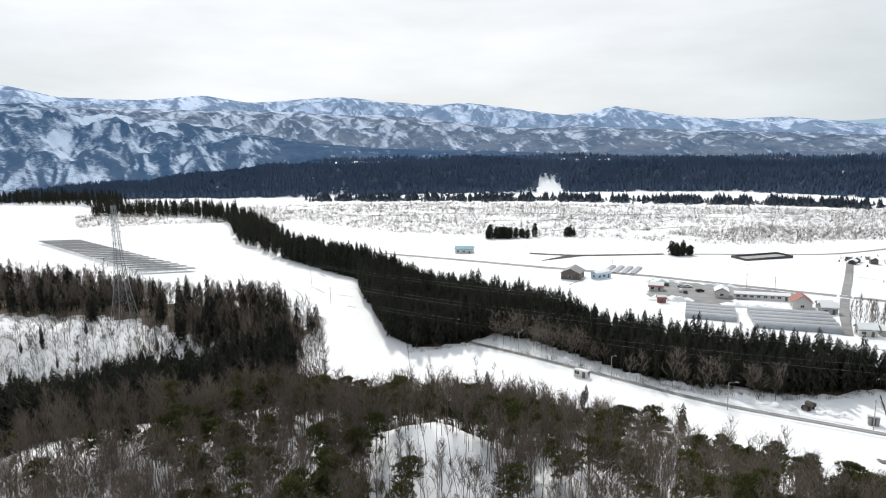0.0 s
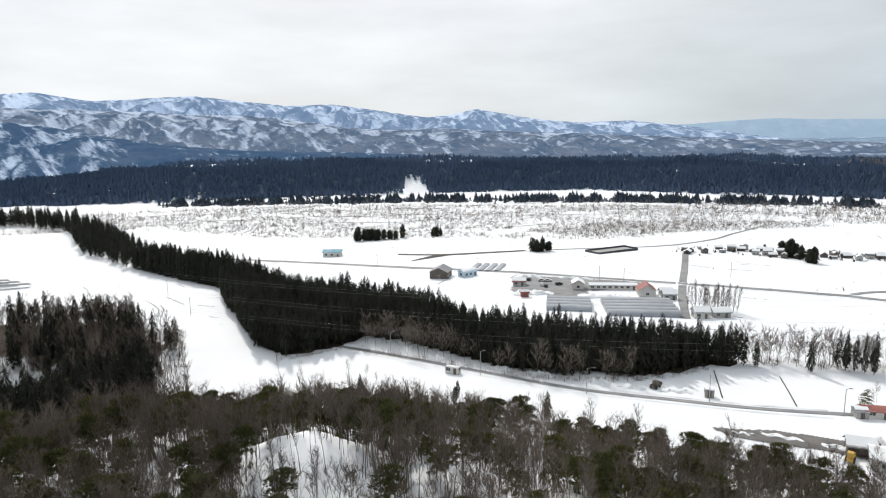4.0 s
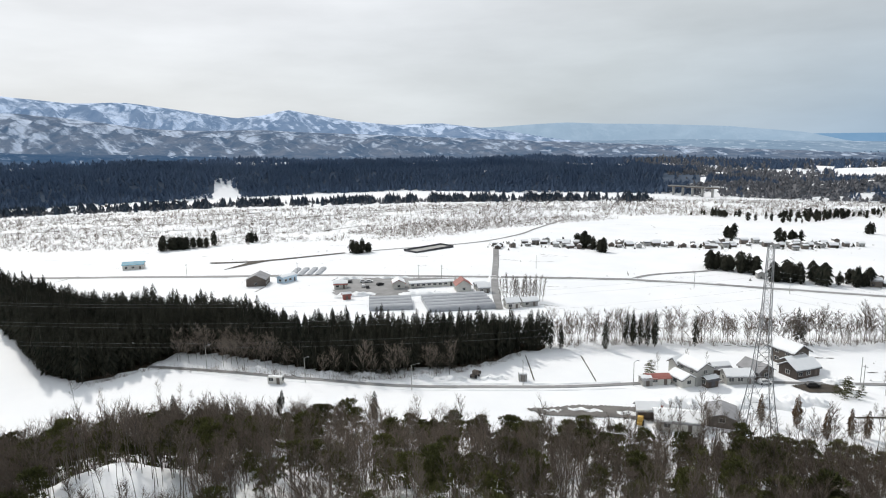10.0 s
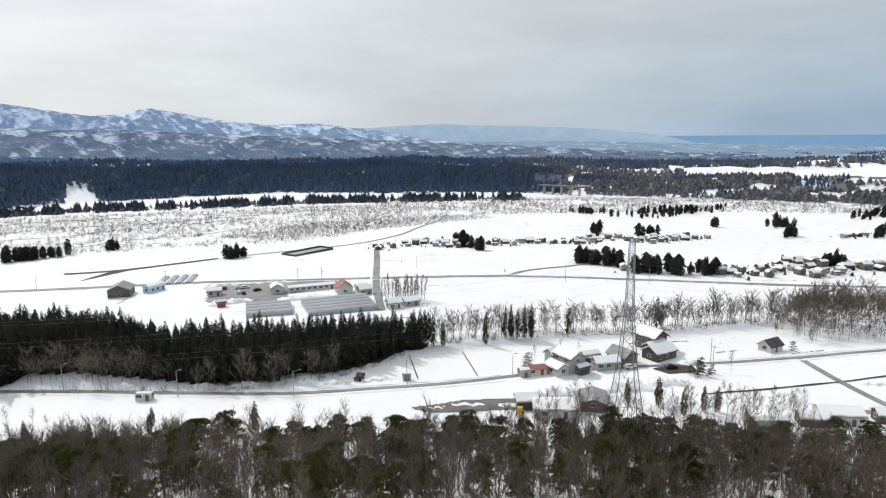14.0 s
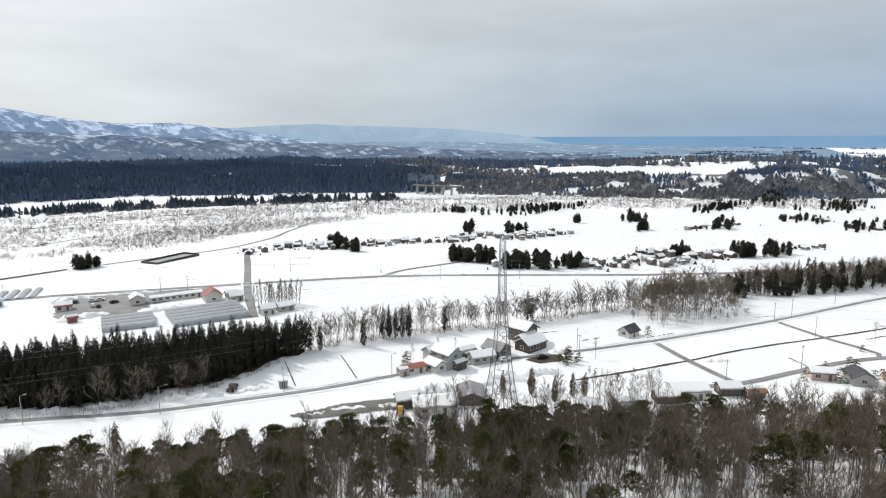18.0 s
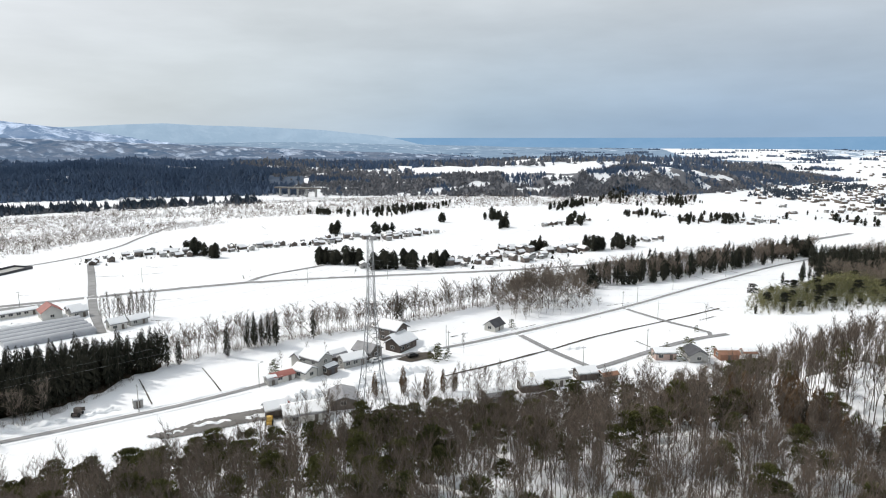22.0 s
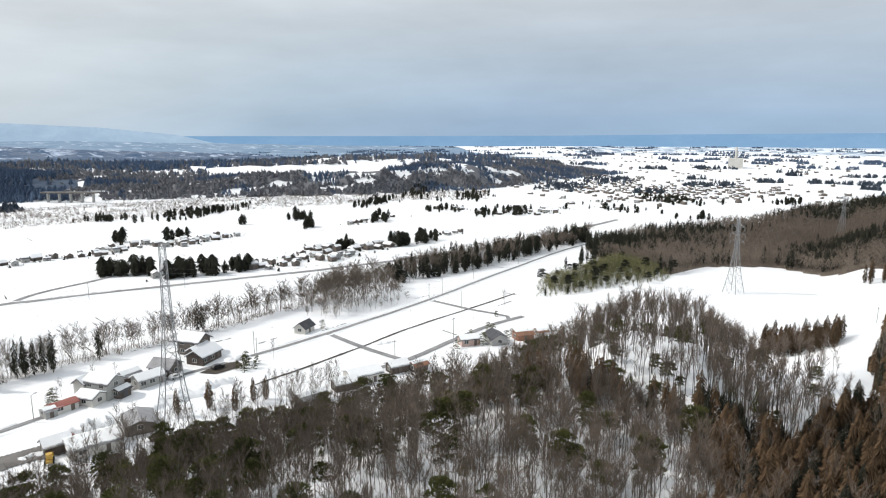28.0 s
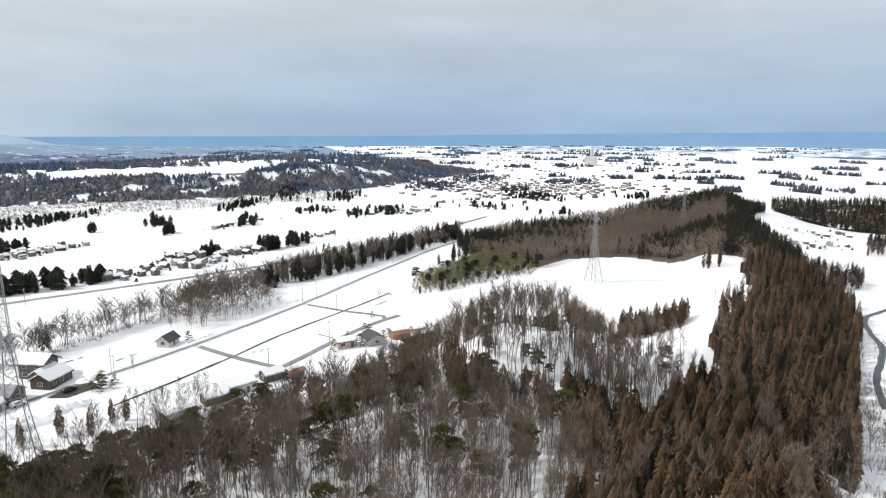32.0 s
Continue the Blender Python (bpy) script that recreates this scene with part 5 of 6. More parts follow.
# ---------------------------------------------------------------- pylons and lines
def lattice_pylon(x, y, h, turn, base=8.6, label="tall galvanised lattice pylon standing in the snow", zbase=None, fine=True):
    t = thing("power_pylon", x, y, hz(x, y) if zbase is None else zbase, turn, label, "pylon", "pylons of the power line")
    def half(z):
        return 0.5 * np.interp(z / h, [0, 0.30, 0.62, 1.0], [base, base * 0.52, base * 0.23, base * 0.14])
    levels = [0, 0.13, 0.24, 0.335, 0.415, 0.485, 0.545, 0.60, 0.65, 0.70, 0.75, 0.80, 0.85, 0.90, 0.95, 1.0]
    zs = [k * h for k in levels]
    corners = ((-1, -1), (1, -1), (1, 1), (-1, 1))
    for cx, cy in corners:
        bm = bmesh.new()
        rings = []
        for z in zs:
            w = 0.5 * (0.22 - 0.11 * z / h)
            rings.append([bm.verts.new((cx * half(z) + u * w, cy * half(z) + v * w, z)) for u, v in corners])
        for r0, r1 in zip(rings, rings[1:]):
            for k in range(4):
                bm.faces.new((r0[k], r0[(k + 1) % 4], r1[(k + 1) % 4], r1[k]))
        part("leg", bm, STEEL, t)
    joined = bmesh.new()

    def brace(p, q, w):
        bm = bmesh.new() if fine else joined
        bar(bm, p, q, w, sides=3)
        if fine:
            part("brace", bm, STEEL, t)

    for i, (z0, z1) in enumerate(zip(zs, zs[1:])):
        w = 0.10 if z0 < h * 0.5 else 0.075
        for k in range(4):
            (ax, ay), (bx, by) = corners[k], corners[(k + 1) % 4]
            a0, a1 = half(z0), half(z1)
            if i < 4:
                m0 = ((ax + bx) / 2 * a0, (ay + by) / 2 * a0, z0)
                brace(m0, (ax * a1, ay * a1, z1), w)
                brace(m0, (bx * a1, by * a1, z1), w)
                am, zm = (a0 + a1) / 2, (z0 + z1) / 2
                brace((ax * am, ay * am, zm), ((ax * 3 + bx) / 4 * am, (ay * 3 + by) / 4 * am, zm), w * 0.7)
                brace((bx * am, by * am, zm), ((bx * 3 + ax) / 4 * am, (by * 3 + ay) / 4 * am, zm), w * 0.7)
            else:
                brace((ax * a0, ay * a0, z0), (bx * a1, by * a1, z1), w)
                brace((bx * a0, by * a0, z0), (ax * a1, ay * a1, z1), w)
            brace((ax * a1, ay * a1, z1), (bx * a1, by * a1, z1), w)
    if not fine:
        tagged(part("bracing", joined, STEEL, t), kind="stuff")
    tips = []
    for z, reach in ((0.98 * h, 1.6), (0.90 * h, 3.4), (0.80 * h, 3.9), (0.70 * h, 3.6)):
        for s in (-1, 1):
            bm = bmesh.new()
            tip = (s * reach, 0, z + 0.25)
            b = half(z)
            for cy in (-1, 1):
                bar(bm, (s * b, cy * b, z), tip, 0.12)
                bar(bm, (s * b, cy * b, z + 1.5 if z < 0.95 * h else z), tip, 0.10)
            bar(bm, (s * (b + reach) / 2, -b * 0.5, z + 0.1), (s * (b + reach) / 2, b * 0.5, z + 0.1), 0.08)
            arm = part("cross_arm", bm, STEEL, t)
            if z < 0.95 * h:
                bm = bmesh.new()
                for k in range(6):
                    bar(bm, (tip[0], 0, tip[2] - 0.3 * k), (tip[0], 0, tip[2] - 0.3 * k - 0.2), 0.26, 0.12, 6)
                bar(bm, tip, (tip[0], 0, tip[2] - 1.9), 0.05)
                part("insulator", bm, CONCRETE, arm, "pale insulator string")
                tips.append(pose(x, y, t.matrix_world.translation.z, 0, 0, turn) @ Vector((tip[0], 0, tip[2] - 1.9)))
            else:
                tips.append(pose(x, y, t.matrix_world.translation.z, 0, 0, turn) @ Vector(tip))
    return tips


def wire(a, b, sag, label="thin aluminium power line across the valley"):
    bm = bmesh.new()
    n = 24
    p = [a.lerp(b, i / n) - Vector((0, 0, sag * 4 * (i / n) * (1 - i / n))) for i in range(n + 1)]
    side = (b - a).cross(Vector((0, 0, 1))).normalized()
    rings = [[bm.verts.new(q + (side * math.cos(k) + Vector((0, 0, math.sin(k)))) * 0.011) for k in (0, 2.094, 4.189)] for q in p]
    for r0, r1 in zip(rings, rings[1:]):
        for k in range(3):
            bm.faces.new((r0[k], r0[(k + 1) % 3], r1[(k + 1) % 3], r1[k]))
    ob = part("power_line", bm, WIRE)
    tagged(ob, label, "power line", "lines between the pylons")


PL = lattice_pylon(*polar(-27.3, 250), 45.5, -40, zbase=8.5)
PR = lattice_pylon(*polar(55.84, 163), 49.4, 48)
P3 = lattice_pylon(*polar(105.0, 335), 36.0, 42, 7.0, fine=False)
P4 = lattice_pylon(*polar(112.2, 545), 36.0, 40, 7.0, fine=False)
PX = [v + Vector((-170, 60, 5)) for v in PL]
for A, B, s in ((PL, PR, 8.0), (PR, P3, 7.0), (P3, P4, 6.0), (PX, PL, 5.0)):
    for i in range(2, 8):
        wire(A[i], B[i], s)

# ---------------------------------------------------------------- poles
def street_pole(x, y, h=8.0, lamp=0.0, turn=0.0):
    t = thing("street_lamp" if lamp else "utility_pole", x, y, hz(x, y), turn, "grey steel street lamp beside the snowy road" if lamp else "slim grey concrete pole in the snow", "lamp post" if lamp else "pole", "poles along the road")
    bm = bmesh.new()
    bar(bm, (0, 0, -0.5), (0, 0, h), 0.26, 0.18, 6)
    part("post", bm, CONCRETE, t)
    bm = bmesh.new()
    if lamp:
        bar(bm, (0, 0, h - 0.1), (-lamp, 0, h + 0.35), 0.1)
        arm = part("lamp_arm", bm, STEEL, t)
        part("lamp_head", boxes((-lamp - 0.7, -lamp + 0.1, -0.16, 0.16, h + 0.28, h + 0.46)), STEEL, t)
    else:
        box(bm, -0.8, 0.8, -0.06, 0.06, h - 0.6, h - 0.48)
        part("crossbar", bm, STEEL, t)


for x, y, h, l in [(4, 231, 8, 1.2), (26, 215.5, 8, 1.0), (51, 187, 8, 0.9), (77, 164.5, 8, 1.8), (108, 151, 8, 0), (136.5, 134, 7.5, 0.8), (196, 51, 8, 0), (225, 36, 8, 0), (266, 39, 8, 0), (291, 52, 8, 0), (284, 57, 7, 0),
                   (330, 42, 8, 0), (380, 21, 8, 0), (196, 101, 8, 0), (190, 97, 8, 0), (-52, 285, 8, 0), (-70, 330, 8, 0), (318, 0, 7, 0), (222, 298, 8, 0), (205, 312, 8, 0), (258, 215, 8, 0), (286, 183, 8, 0), (150, 308, 8, 0), (95, 352, 8, 0), (40, 386, 8, 0), (160, 300, 8, 0), (243, -114, 6, 0)]:
    street_pole(x, y, h, l, random.Random(int(x * 7 + y)).uniform(0, 360) if not l else 150)

# ---------------------------------------------------------------- buildings
PLASTER = material("grey_plaster", (0.30, 0.30, 0.29), (0.42, 0.42, 0.40), 0.6, 0.9)
PALE_WALL = material("pale_siding", (0.50, 0.49, 0.46), (0.66, 0.65, 0.61), 0.6, 0.85)
DARK_WALL = material("weathered_boards", (0.06, 0.05, 0.045), (0.16, 0.13, 0.11), 0.9, 0.9, stretch=(1, 1, 0.2))
BROWN_WALL = material("brown_siding", (0.10, 0.085, 0.075), (0.19, 0.165, 0.145), 0.6, 0.85)
PINK_WALL = material("pinkish_siding", (0.45, 0.33, 0.29), (0.58, 0.45, 0.40), 0.6, 0.85)
YELLOW = material("yellow_paint", (0.45, 0.27, 0.05), (0.62, 0.42, 0.12), 0.8, 0.6)
RED_PAINT = material("faded_red_sheet", (0.22, 0.065, 0.055), (0.37, 0.15, 0.125), 0.5, 0.6)
BLUE_PAINT = material("blue_sheet", (0.03, 0.20, 0.30), (0.07, 0.32, 0.45), 0.4, 0.55)
PALE_BLUE = material("pale_blue_sheet", (0.42, 0.55, 0.66), (0.55, 0.67, 0.76), 0.4, 0.6)
DARK_ROOF = material("dark_roof_sheet", (0.035, 0.035, 0.04), (0.10, 0.10, 0.11), 0.5, 0.5)
GREY_ROOF = material("grey_roof_sheet", (0.20, 0.20, 0.21), (0.36, 0.36, 0.37), 0.4, 0.5)
ORANGE_ROOF = material("rusty_roof_sheet", (0.20, 0.10, 0.065), (0.33, 0.18, 0.12), 0.6, 0.7)
GLASS = material("window_glass", (0.02, 0.025, 0.03), (0.05, 0.055, 0.06), 0.5, 0.08, spec=0.6)
FILM = material("greenhouse_film", (0.25, 0.265, 0.29), (0.40, 0.42, 0.45), 0.25, 0.35, spec=0.5)
PANEL = material("solar_panel", (0.03, 0.045, 0.06), (0.08, 0.10, 0.12), 0.3, 0.2, spec=0.5)
YARD = material("thawed_yard", (0.085, 0.08, 0.075), (0.21, 0.20, 0.19), 0.35, 0.8)
TYRE = material("tyre_rubber", (0.012, 0.012, 0.012), (0.03, 0.03, 0.03), 2.0, 0.9)


def gable(t, w, d, h, rise, wall, roof, snow=1.0, x=0.0, y=0.0, z=0.0, over=0.5, cross=False, windows=2, door=True, open_side=False, frames=True):
    """A gable-roofed block under thing t: ridge along x (or along y with cross), centred at (x, y), standing at z."""
    m = pose(x, y, z, 0, 0, 90 if cross else 0)
    def put(name, bm, mat, parent=t, label=""):
        bmesh.ops.transform(bm, matrix=m, verts=bm.verts)
        return part(name, bm, mat, parent, label)
    a, b = w / 2, d / 2
    bm = bmesh.new()
    v = [bm.verts.new(p) for p in [(-a, -b, -0.6), (-a, b, -0.6), (-a, b, h), (-a, 0, h + rise), (-a, -b, h), (a, -b, -0.6), (a, b, -0.6), (a, b, h), (a, 0, h + rise), (a, -b, h)]]
    for q in ((4, 3, 2, 1, 0), (5, 6, 7, 8, 9), (0, 5, 9, 4), (1, 2, 7, 6), (2, 3, 8, 7), (3, 4, 9, 8), (0, 1, 6, 5)):
        bm.faces.new([v[i] for i in q])
    wall_ob = put("wall", bm, wall)
    sl = rise / b
    for s in (-1, 1):
        for name, mat, lo, hi, e in (("roof", roof, 0.02, 0.2, over), ("roof_snow", ROOF_SNOW, 0.21, 0.21 + 0.38 * max(snow, 0.3), over - 0.08)):
            if name == "roof_snow" and snow <= 0:
                continue
            bm = bmesh.new()
            n = 8
            rr = random.Random(int(w * 10 + d * 7 + s))
            top, bot = [], []
            y0 = 0.0 if name == "roof" or snow > 0.7 else -s * 0.0
            for i in range(n + 1):
                px = (-a - e) + (w + 2 * e) * i / n
                ye = (b + e) * (1.0 if name == "roof" else min(1.0, snow + 0.15) * rr.uniform(0.93, 1.0))
                for lst, k in ((bot, lo), (top, hi)):
                    lst.append((bm.verts.new((px, 0, h + rise + k)), bm.verts.new((px, s * ye, h + rise - sl * ye + k))))
            for i in range(n):
                for lst, flip in ((top, s > 0), (bot, s < 0)):
                    q = [lst[i][0], lst[i + 1][0], lst[i + 1][1], lst[i][1]]
                    bm.faces.new(q if not flip else q[::-1])
                bm.faces.new([top[i][1], top[i + 1][1], bot[i + 1][1], bot[i][1]])
            for i in (0, n):
                bm.faces.new([top[i][0], top[i][1], bot[i][1], bot[i][0]])
            bmesh.ops.recalc_face_normals(bm, faces=bm.faces)
            put(name, bm, mat, t, "thick white snow" if name == "roof_snow" else "")
    def opening(name, u0, u1, z0, z1, face, mat, deep=0.06):
        bm = bmesh.new()
        if face in (-1, 1):
            box(bm, u0, u1, face * b - deep * (face < 0), face * b + deep * (face > 0), z0, z1)
        else:
            f = 1 if face > 0 else -1
            box(bm, f * a - deep * (f < 0), f * a + deep * (f > 0), u0, u1, z0, z1)
        return put(name, bm, mat, wall_ob)
    def framed(u0, u1, z0, z1, face):
        p = opening("window", u0, u1, z0, z1, face, GLASS)
        if not frames:
            return
        fr = bmesh.new()
        c = face * b + 0.05 * face if face in (-1, 1) else (a + 0.05) * (1 if face > 0 else -1)
        for q in ((u0 - 0.08, u1 + 0.08, z0 - 0.1, z0), (u0 - 0.08, u1 + 0.08, z1, z1 + 0.1), (u0 - 0.08, u0, z0, z1), (u1, u1 + 0.08, z0, z1), ((u0 + u1) / 2 - 0.03, (u0 + u1) / 2 + 0.03, z0, z1)):
            if face in (-1, 1):
                box(fr, q[0], q[1], c - 0.06, c + 0.06, q[2], q[3])
            else:
                box(fr, c - 0.06, c + 0.06, q[0], q[1], q[2], q[3])
        bmesh.ops.transform(fr, matrix=m, verts=fr.verts)
        part("window_frame", fr, PALE_WALL, p)
    floors = [1.0] + ([3.7] if h > 4.6 else [])
    for zf in floors:
        for face in (-1, 1):
            for i in range(windows):
                c = -a + w * (i + 0.5) / windows
                if door and face == -1 and zf == floors[0] and i == windows - 1:
                    if open_side:
                        opening("garage_opening", c - w * 0.18, c + w * 0.18, 0.0, 2.3, face, DARK_ROOF)
                    else:
                        opening("door", c - 0.5, c + 0.5, 0.0, 2.05, face, BROWN_WALL)
                    continue
                framed(c - 0.75, c + 0.75, zf, zf + 1.1, face)
        for face in (-2, 2):
            framed(-0.7, 0.7, zf, zf + 1.1, face)
    return wall_ob


def house(name, x, y, turn, w, d, h, rise, wall, roof, snow, label, category="house", group="", z=None, **kw):
    t = thing(name, x, y, hz(x, y) if z is None else z, turn, label, category, group)
    gable(t, w, d, h, rise, wall, roof, snow, **kw)
    return t



# farmhouse with a red-roofed shed beside the road
fh = house("farmhouse", 155.5, 127.5, -8, 8.5, 6.2, 4.9, 1.7, PLASTER, DARK_ROOF, 0.8, "grey two-storey farmhouse with snowy dark gable roof", windows=2, cross=True)
gable(fh, 6.0, 5.0, 2.4, 1.2, PALE_WALL, DARK_ROOF, 1.0, x=-5.4, y=-0.6, cross=True, windows=1, open_side=True)
gable(fh, 5.0, 4.0, 4.2, 1.4, PALE_WALL, DARK_ROOF, 0.9, x=-1.0, y=5.8, windows=1, door=False)
gable(fh, 4.0, 3.2, 2.3, 0.7, DARK_WALL, DARK_ROOF, 0.6, x=1.0, y=-5.0, windows=1, open_side=True)
house("shed", 144.5, 132.0, -25, 6.5, 4.2, 2.0, 0.7, PALE_WALL, RED_PAINT, 0.0, "low pale shed with faded red sheet roof", "shed", windows=2, over=0.3)
house("shed", 140.5, 133.0, -25, 3.0, 3.8, 1.8, 0.6, PLASTER, GREY_ROOF, 0.5, "low grey shed beside the red-roofed shed", "shed", windows=1, over=0.2)
house("house", 165.5, 120.5, -28, 8.0, 5.0, 2.5, 1.3, PLASTER, GREY_ROOF, 0.9, "low grey house under thick roof snow", windows=3)
house("barn", 174.5, 120.5, -5, 7.5, 6.5, 2.8, 2.0, BROWN_WALL, GREY_ROOF, 0.0, "weathered barn with bare grey gable roof", "barn", windows=1, open_side=True, cross=True)
house("shed", 167.0, 128.0, -20, 5.5, 4.0, 2.2, 1.2, DARK_WALL, GREY_ROOF, 0.5, "dark boarded shed with snow on the roof", "shed", windows=1)
# large old farmhouse
of = house("old_farmhouse", 187.0, 114.5, -8, 9.5, 6.5, 2.7, 1.9, DARK_WALL, DARK_ROOF, 0.95, "large old farmhouse with tiered snowy roofs", windows=3)
gable(of, 8.5, 6.5, 5.2, 2.0, BROWN_WALL, DARK_ROOF, 0.85, x=5.5, y=8.5, cross=True, windows=2, door=False, over=0.9)
gable(of, 8.0, 3.2, 2.9, 1.0, BROWN_WALL, DARK_ROOF, 1.0, x=3.0, y=4.4, windows=2, door=False)
house("barn", 222.5, 93.5, -10, 6.5, 4.8, 2.3, 1.9, PALE_WALL, DARK_ROOF, 0.0, "small white barn with black gable roof", "barn", windows=1, door=True)
# farm below the pylon
house("farm_building", 126.5, 108.5, -42, 11.0, 8.0, 2.4, 1.3, PALE_WALL, GREY_ROOF, 0.8, "broad low farm building with patchy snow roof", "farm building", windows=2, z=0.0)
house("farm_building", 138.5, 104.5, -50, 9.0, 7.0, 2.1, 1.1, BROWN_WALL, GREY_ROOF, 0.0, "low brown farm building with bare grey sheet roof", "farm building", windows=2, cross=True, z=0.5)
house("shed", 124.0, 116.5, -35, 5.5, 4.5, 2.4, 1.3, DARK_WALL, GREY_ROOF, 0.9, "small dark shed under roof snow", "shed", windows=1)
# houses along the field lane
house("shed", 219.5, 29.5, -62, 7.0, 4.5, 2.5, 0.9, PINK_WALL, DARK_ROOF, 1.0, "low pinkish shed under a flat snow roof", "shed", windows=2)
house("house", 223.0, 20.0, -62, 7.5, 6.0, 2.6, 1.6, PLASTER, DARK_ROOF, 0.0, "low grey house with black roof beside the lane", windows=2, cross=True)
house("shed", 229.0, 10.5, -62, 6.5, 5.0, 2.3, 1.2, ORANGE_ROOF, ORANGE_ROOF, 0.25, "rusty orange sheet shed in the snow", "shed", windows=1)
house("shed", 234.0, 4.0, -62, 4.0, 3.5, 2.0, 0.9, PALE_WALL, ORANGE_ROOF, 0.6, "small rusty shed in the snow", "shed", windows=1)
house("shed", 179.5, 57.0, -48, 10.0, 7.0, 2.8, 1.2, PALE_WALL, GREY_ROOF, 1.0, "pale shed under a broad snow roof", "shed", windows=2)
house("shed", 189.0, 48.5, -48, 6.0, 4.5, 2.4, 1.1, DARK_WALL, GREY_ROOF, 0.9, "small dark shed with snow on the roof", "shed", windows=1)
house("shed", 172.5, 60.5, -48, 7.0, 4.5, 2.3, 1.0, DARK_WALL, GREY_ROOF, 1.0, "small dark shed with snow on the roof", "shed", windows=1)
house("shed", 191.0, 42.0, -40, 5.0, 4.0, 2.2, 1.0, BROWN_WALL, ORANGE_ROOF, 0.3, "small brown shed beside the lane", "shed", windows=1)
house("storage_shed", 160.0, 66.0, -40, 8.0, 5.0, 2.8, 1.0, DARK_WALL, GREY_ROOF, 0.4, "dark storage shed at the foot of the wood", "shed", windows=2)
# houses and halls beside the car park
house("house", 105.5, 309.0, -20, 6.5, 5.0, 2.5, 1.3, PALE_WALL, RED_PAINT, 0.7, "small white house with red eaves and snow", windows=2)
house("hall", 131.5, 294.0, -20, 7.0, 6.0, 2.9, 1.6, PALE_WALL, RED_PAINT, 0.9, "white hall with snow on a red roof", "hall", windows=3, cross=True)
house("long_shop", 147.0, 287.0, -18, 23.0, 4.0, 2.2, 0.7, PALE_WALL, GREY_ROOF, 0.8, "long low shop building under snow", "shop", windows=8)
house("house", 156.0, 270.5, -20, 8.5, 7.5, 3.4, 2.6, PALE_WALL, RED_PAINT, 0.0, "tall house with steep red roof and pale gable", windows=2, cross=True)
house("house", 162.0, 260.5, -15, 6.0, 5.0, 2.8, 1.5, PLASTER, GREY_ROOF, 0.9, "grey house with snowy roof beside the road", windows=2)
house("shed", 164.5, 267.5, -15, 5.5, 4.0, 2.3, 1.2, PALE_WALL, GREY_ROOF, 0.8, "pale shed with snowy roof", "shed", windows=2)
house("kiosk", 99.5, 283.5, -10, 3.5, 2.6, 2.3, 0.9, RED_PAINT, RED_PAINT, 0.5, "tiny red kiosk in the snow", "kiosk", windows=1)
house("house", 71.0, 343.0, -25, 11.5, 10.0, 3.8, 2.4, BROWN_WALL, GREY_ROOF, 0.0, "brown house with a bare grey gable roof", windows=3, cross=True)
house("shed", 86.0, 341.0, 30, 10.0, 5.0, 2.9, 1.0, PALE_BLUE, PALE_BLUE, 0.6, "pale blue sheet-metal shed", "shed", windows=3)
house("warehouse", 15.0, 437.0, -12, 12.0, 7.0, 3.2, 1.4, PALE_WALL, BLUE_PAINT, 0.0, "pale warehouse with a bright blue roof", "warehouse", windows=3)
house("house", 157.0, 228.5, -15, 6.0, 5.0, 2.8, 1.5, PALE_WALL, GREY_ROOF, 0.95, "small house under thick snow by the bare poplars", windows=2)
house("house", 165.5, 227.5, -12, 7.0, 4.5, 2.4, 1.2, PLASTER, GREY_ROOF, 1.0, "low house under thick snow by the bare poplars", windows=2)
house("cabin", 43.0, 191.5, -38, 4.6, 2.0, 1.9, 0.15, PALE_WALL, PALE_WALL, 0.5, "white site cabin standing in a snowfield", "cabin", windows=2, over=0.05)
house("cabin", 110.0, 154.0, -30, 2.4, 2.0, 2.1, 0.2, PLASTER, GREY_ROOF, 0.8, "tiny grey cabin beside the road", "cabin", windows=1, over=0.1)


def tunnel_row(x, y, turn, length, width, n, label, eave=1.5, arch=1.1):
    """A block of joined plastic greenhouses: n round-backed spans side by side."""
    t = thing("greenhouse", x, y, hz(x, y), turn, label, "greenhouse", "greenhouses")
    for k in range(n):
        bm = bmesh.new()
        c = (k - (n - 1) / 2) * width
        prof = [(c - width / 2, -0.4)] + [(c - width / 2 * math.cos(q), eave + arch * math.sin(q)) for q in [math.pi * i / 8 for i in range(9)]] + [(c + width / 2, -0.4)]
        rows = [[bm.verts.new((px, py, pz)) for py, pz in prof] for px in (-length / 2, length / 2)]
        for i in range(len(prof) - 1):
            bm.faces.new((rows[0][i], rows[0][i + 1], rows[1][i + 1], rows[1][i]))
        bm.faces.new(rows[0])
        bm.faces.new(rows[1][::-1])
        bmesh.ops.recalc_face_normals(bm, faces=bm.faces)
        span = part("span", bm, FILM, t)
        for i in range(int(length / 2.5) + 1):
            bm = bmesh.new()
            px = -length / 2 + i * 2.5
            for (y0, z0), (y1, z1) in zip(prof[1::2], prof[3::2]):
                bar(bm, (px, y0, z0 + 0.02), (px, y1, z1 + 0.02), 0.07, sides=3)
            part("hoop", bm, STEEL, span)
        if k < n - 1:
            g = c + width / 2
            part("gutter", boxes((-length / 2, length / 2, g - 0.12, g + 0.12, eave - 0.08, eave + 0.06)), DARK_ROOF, t)


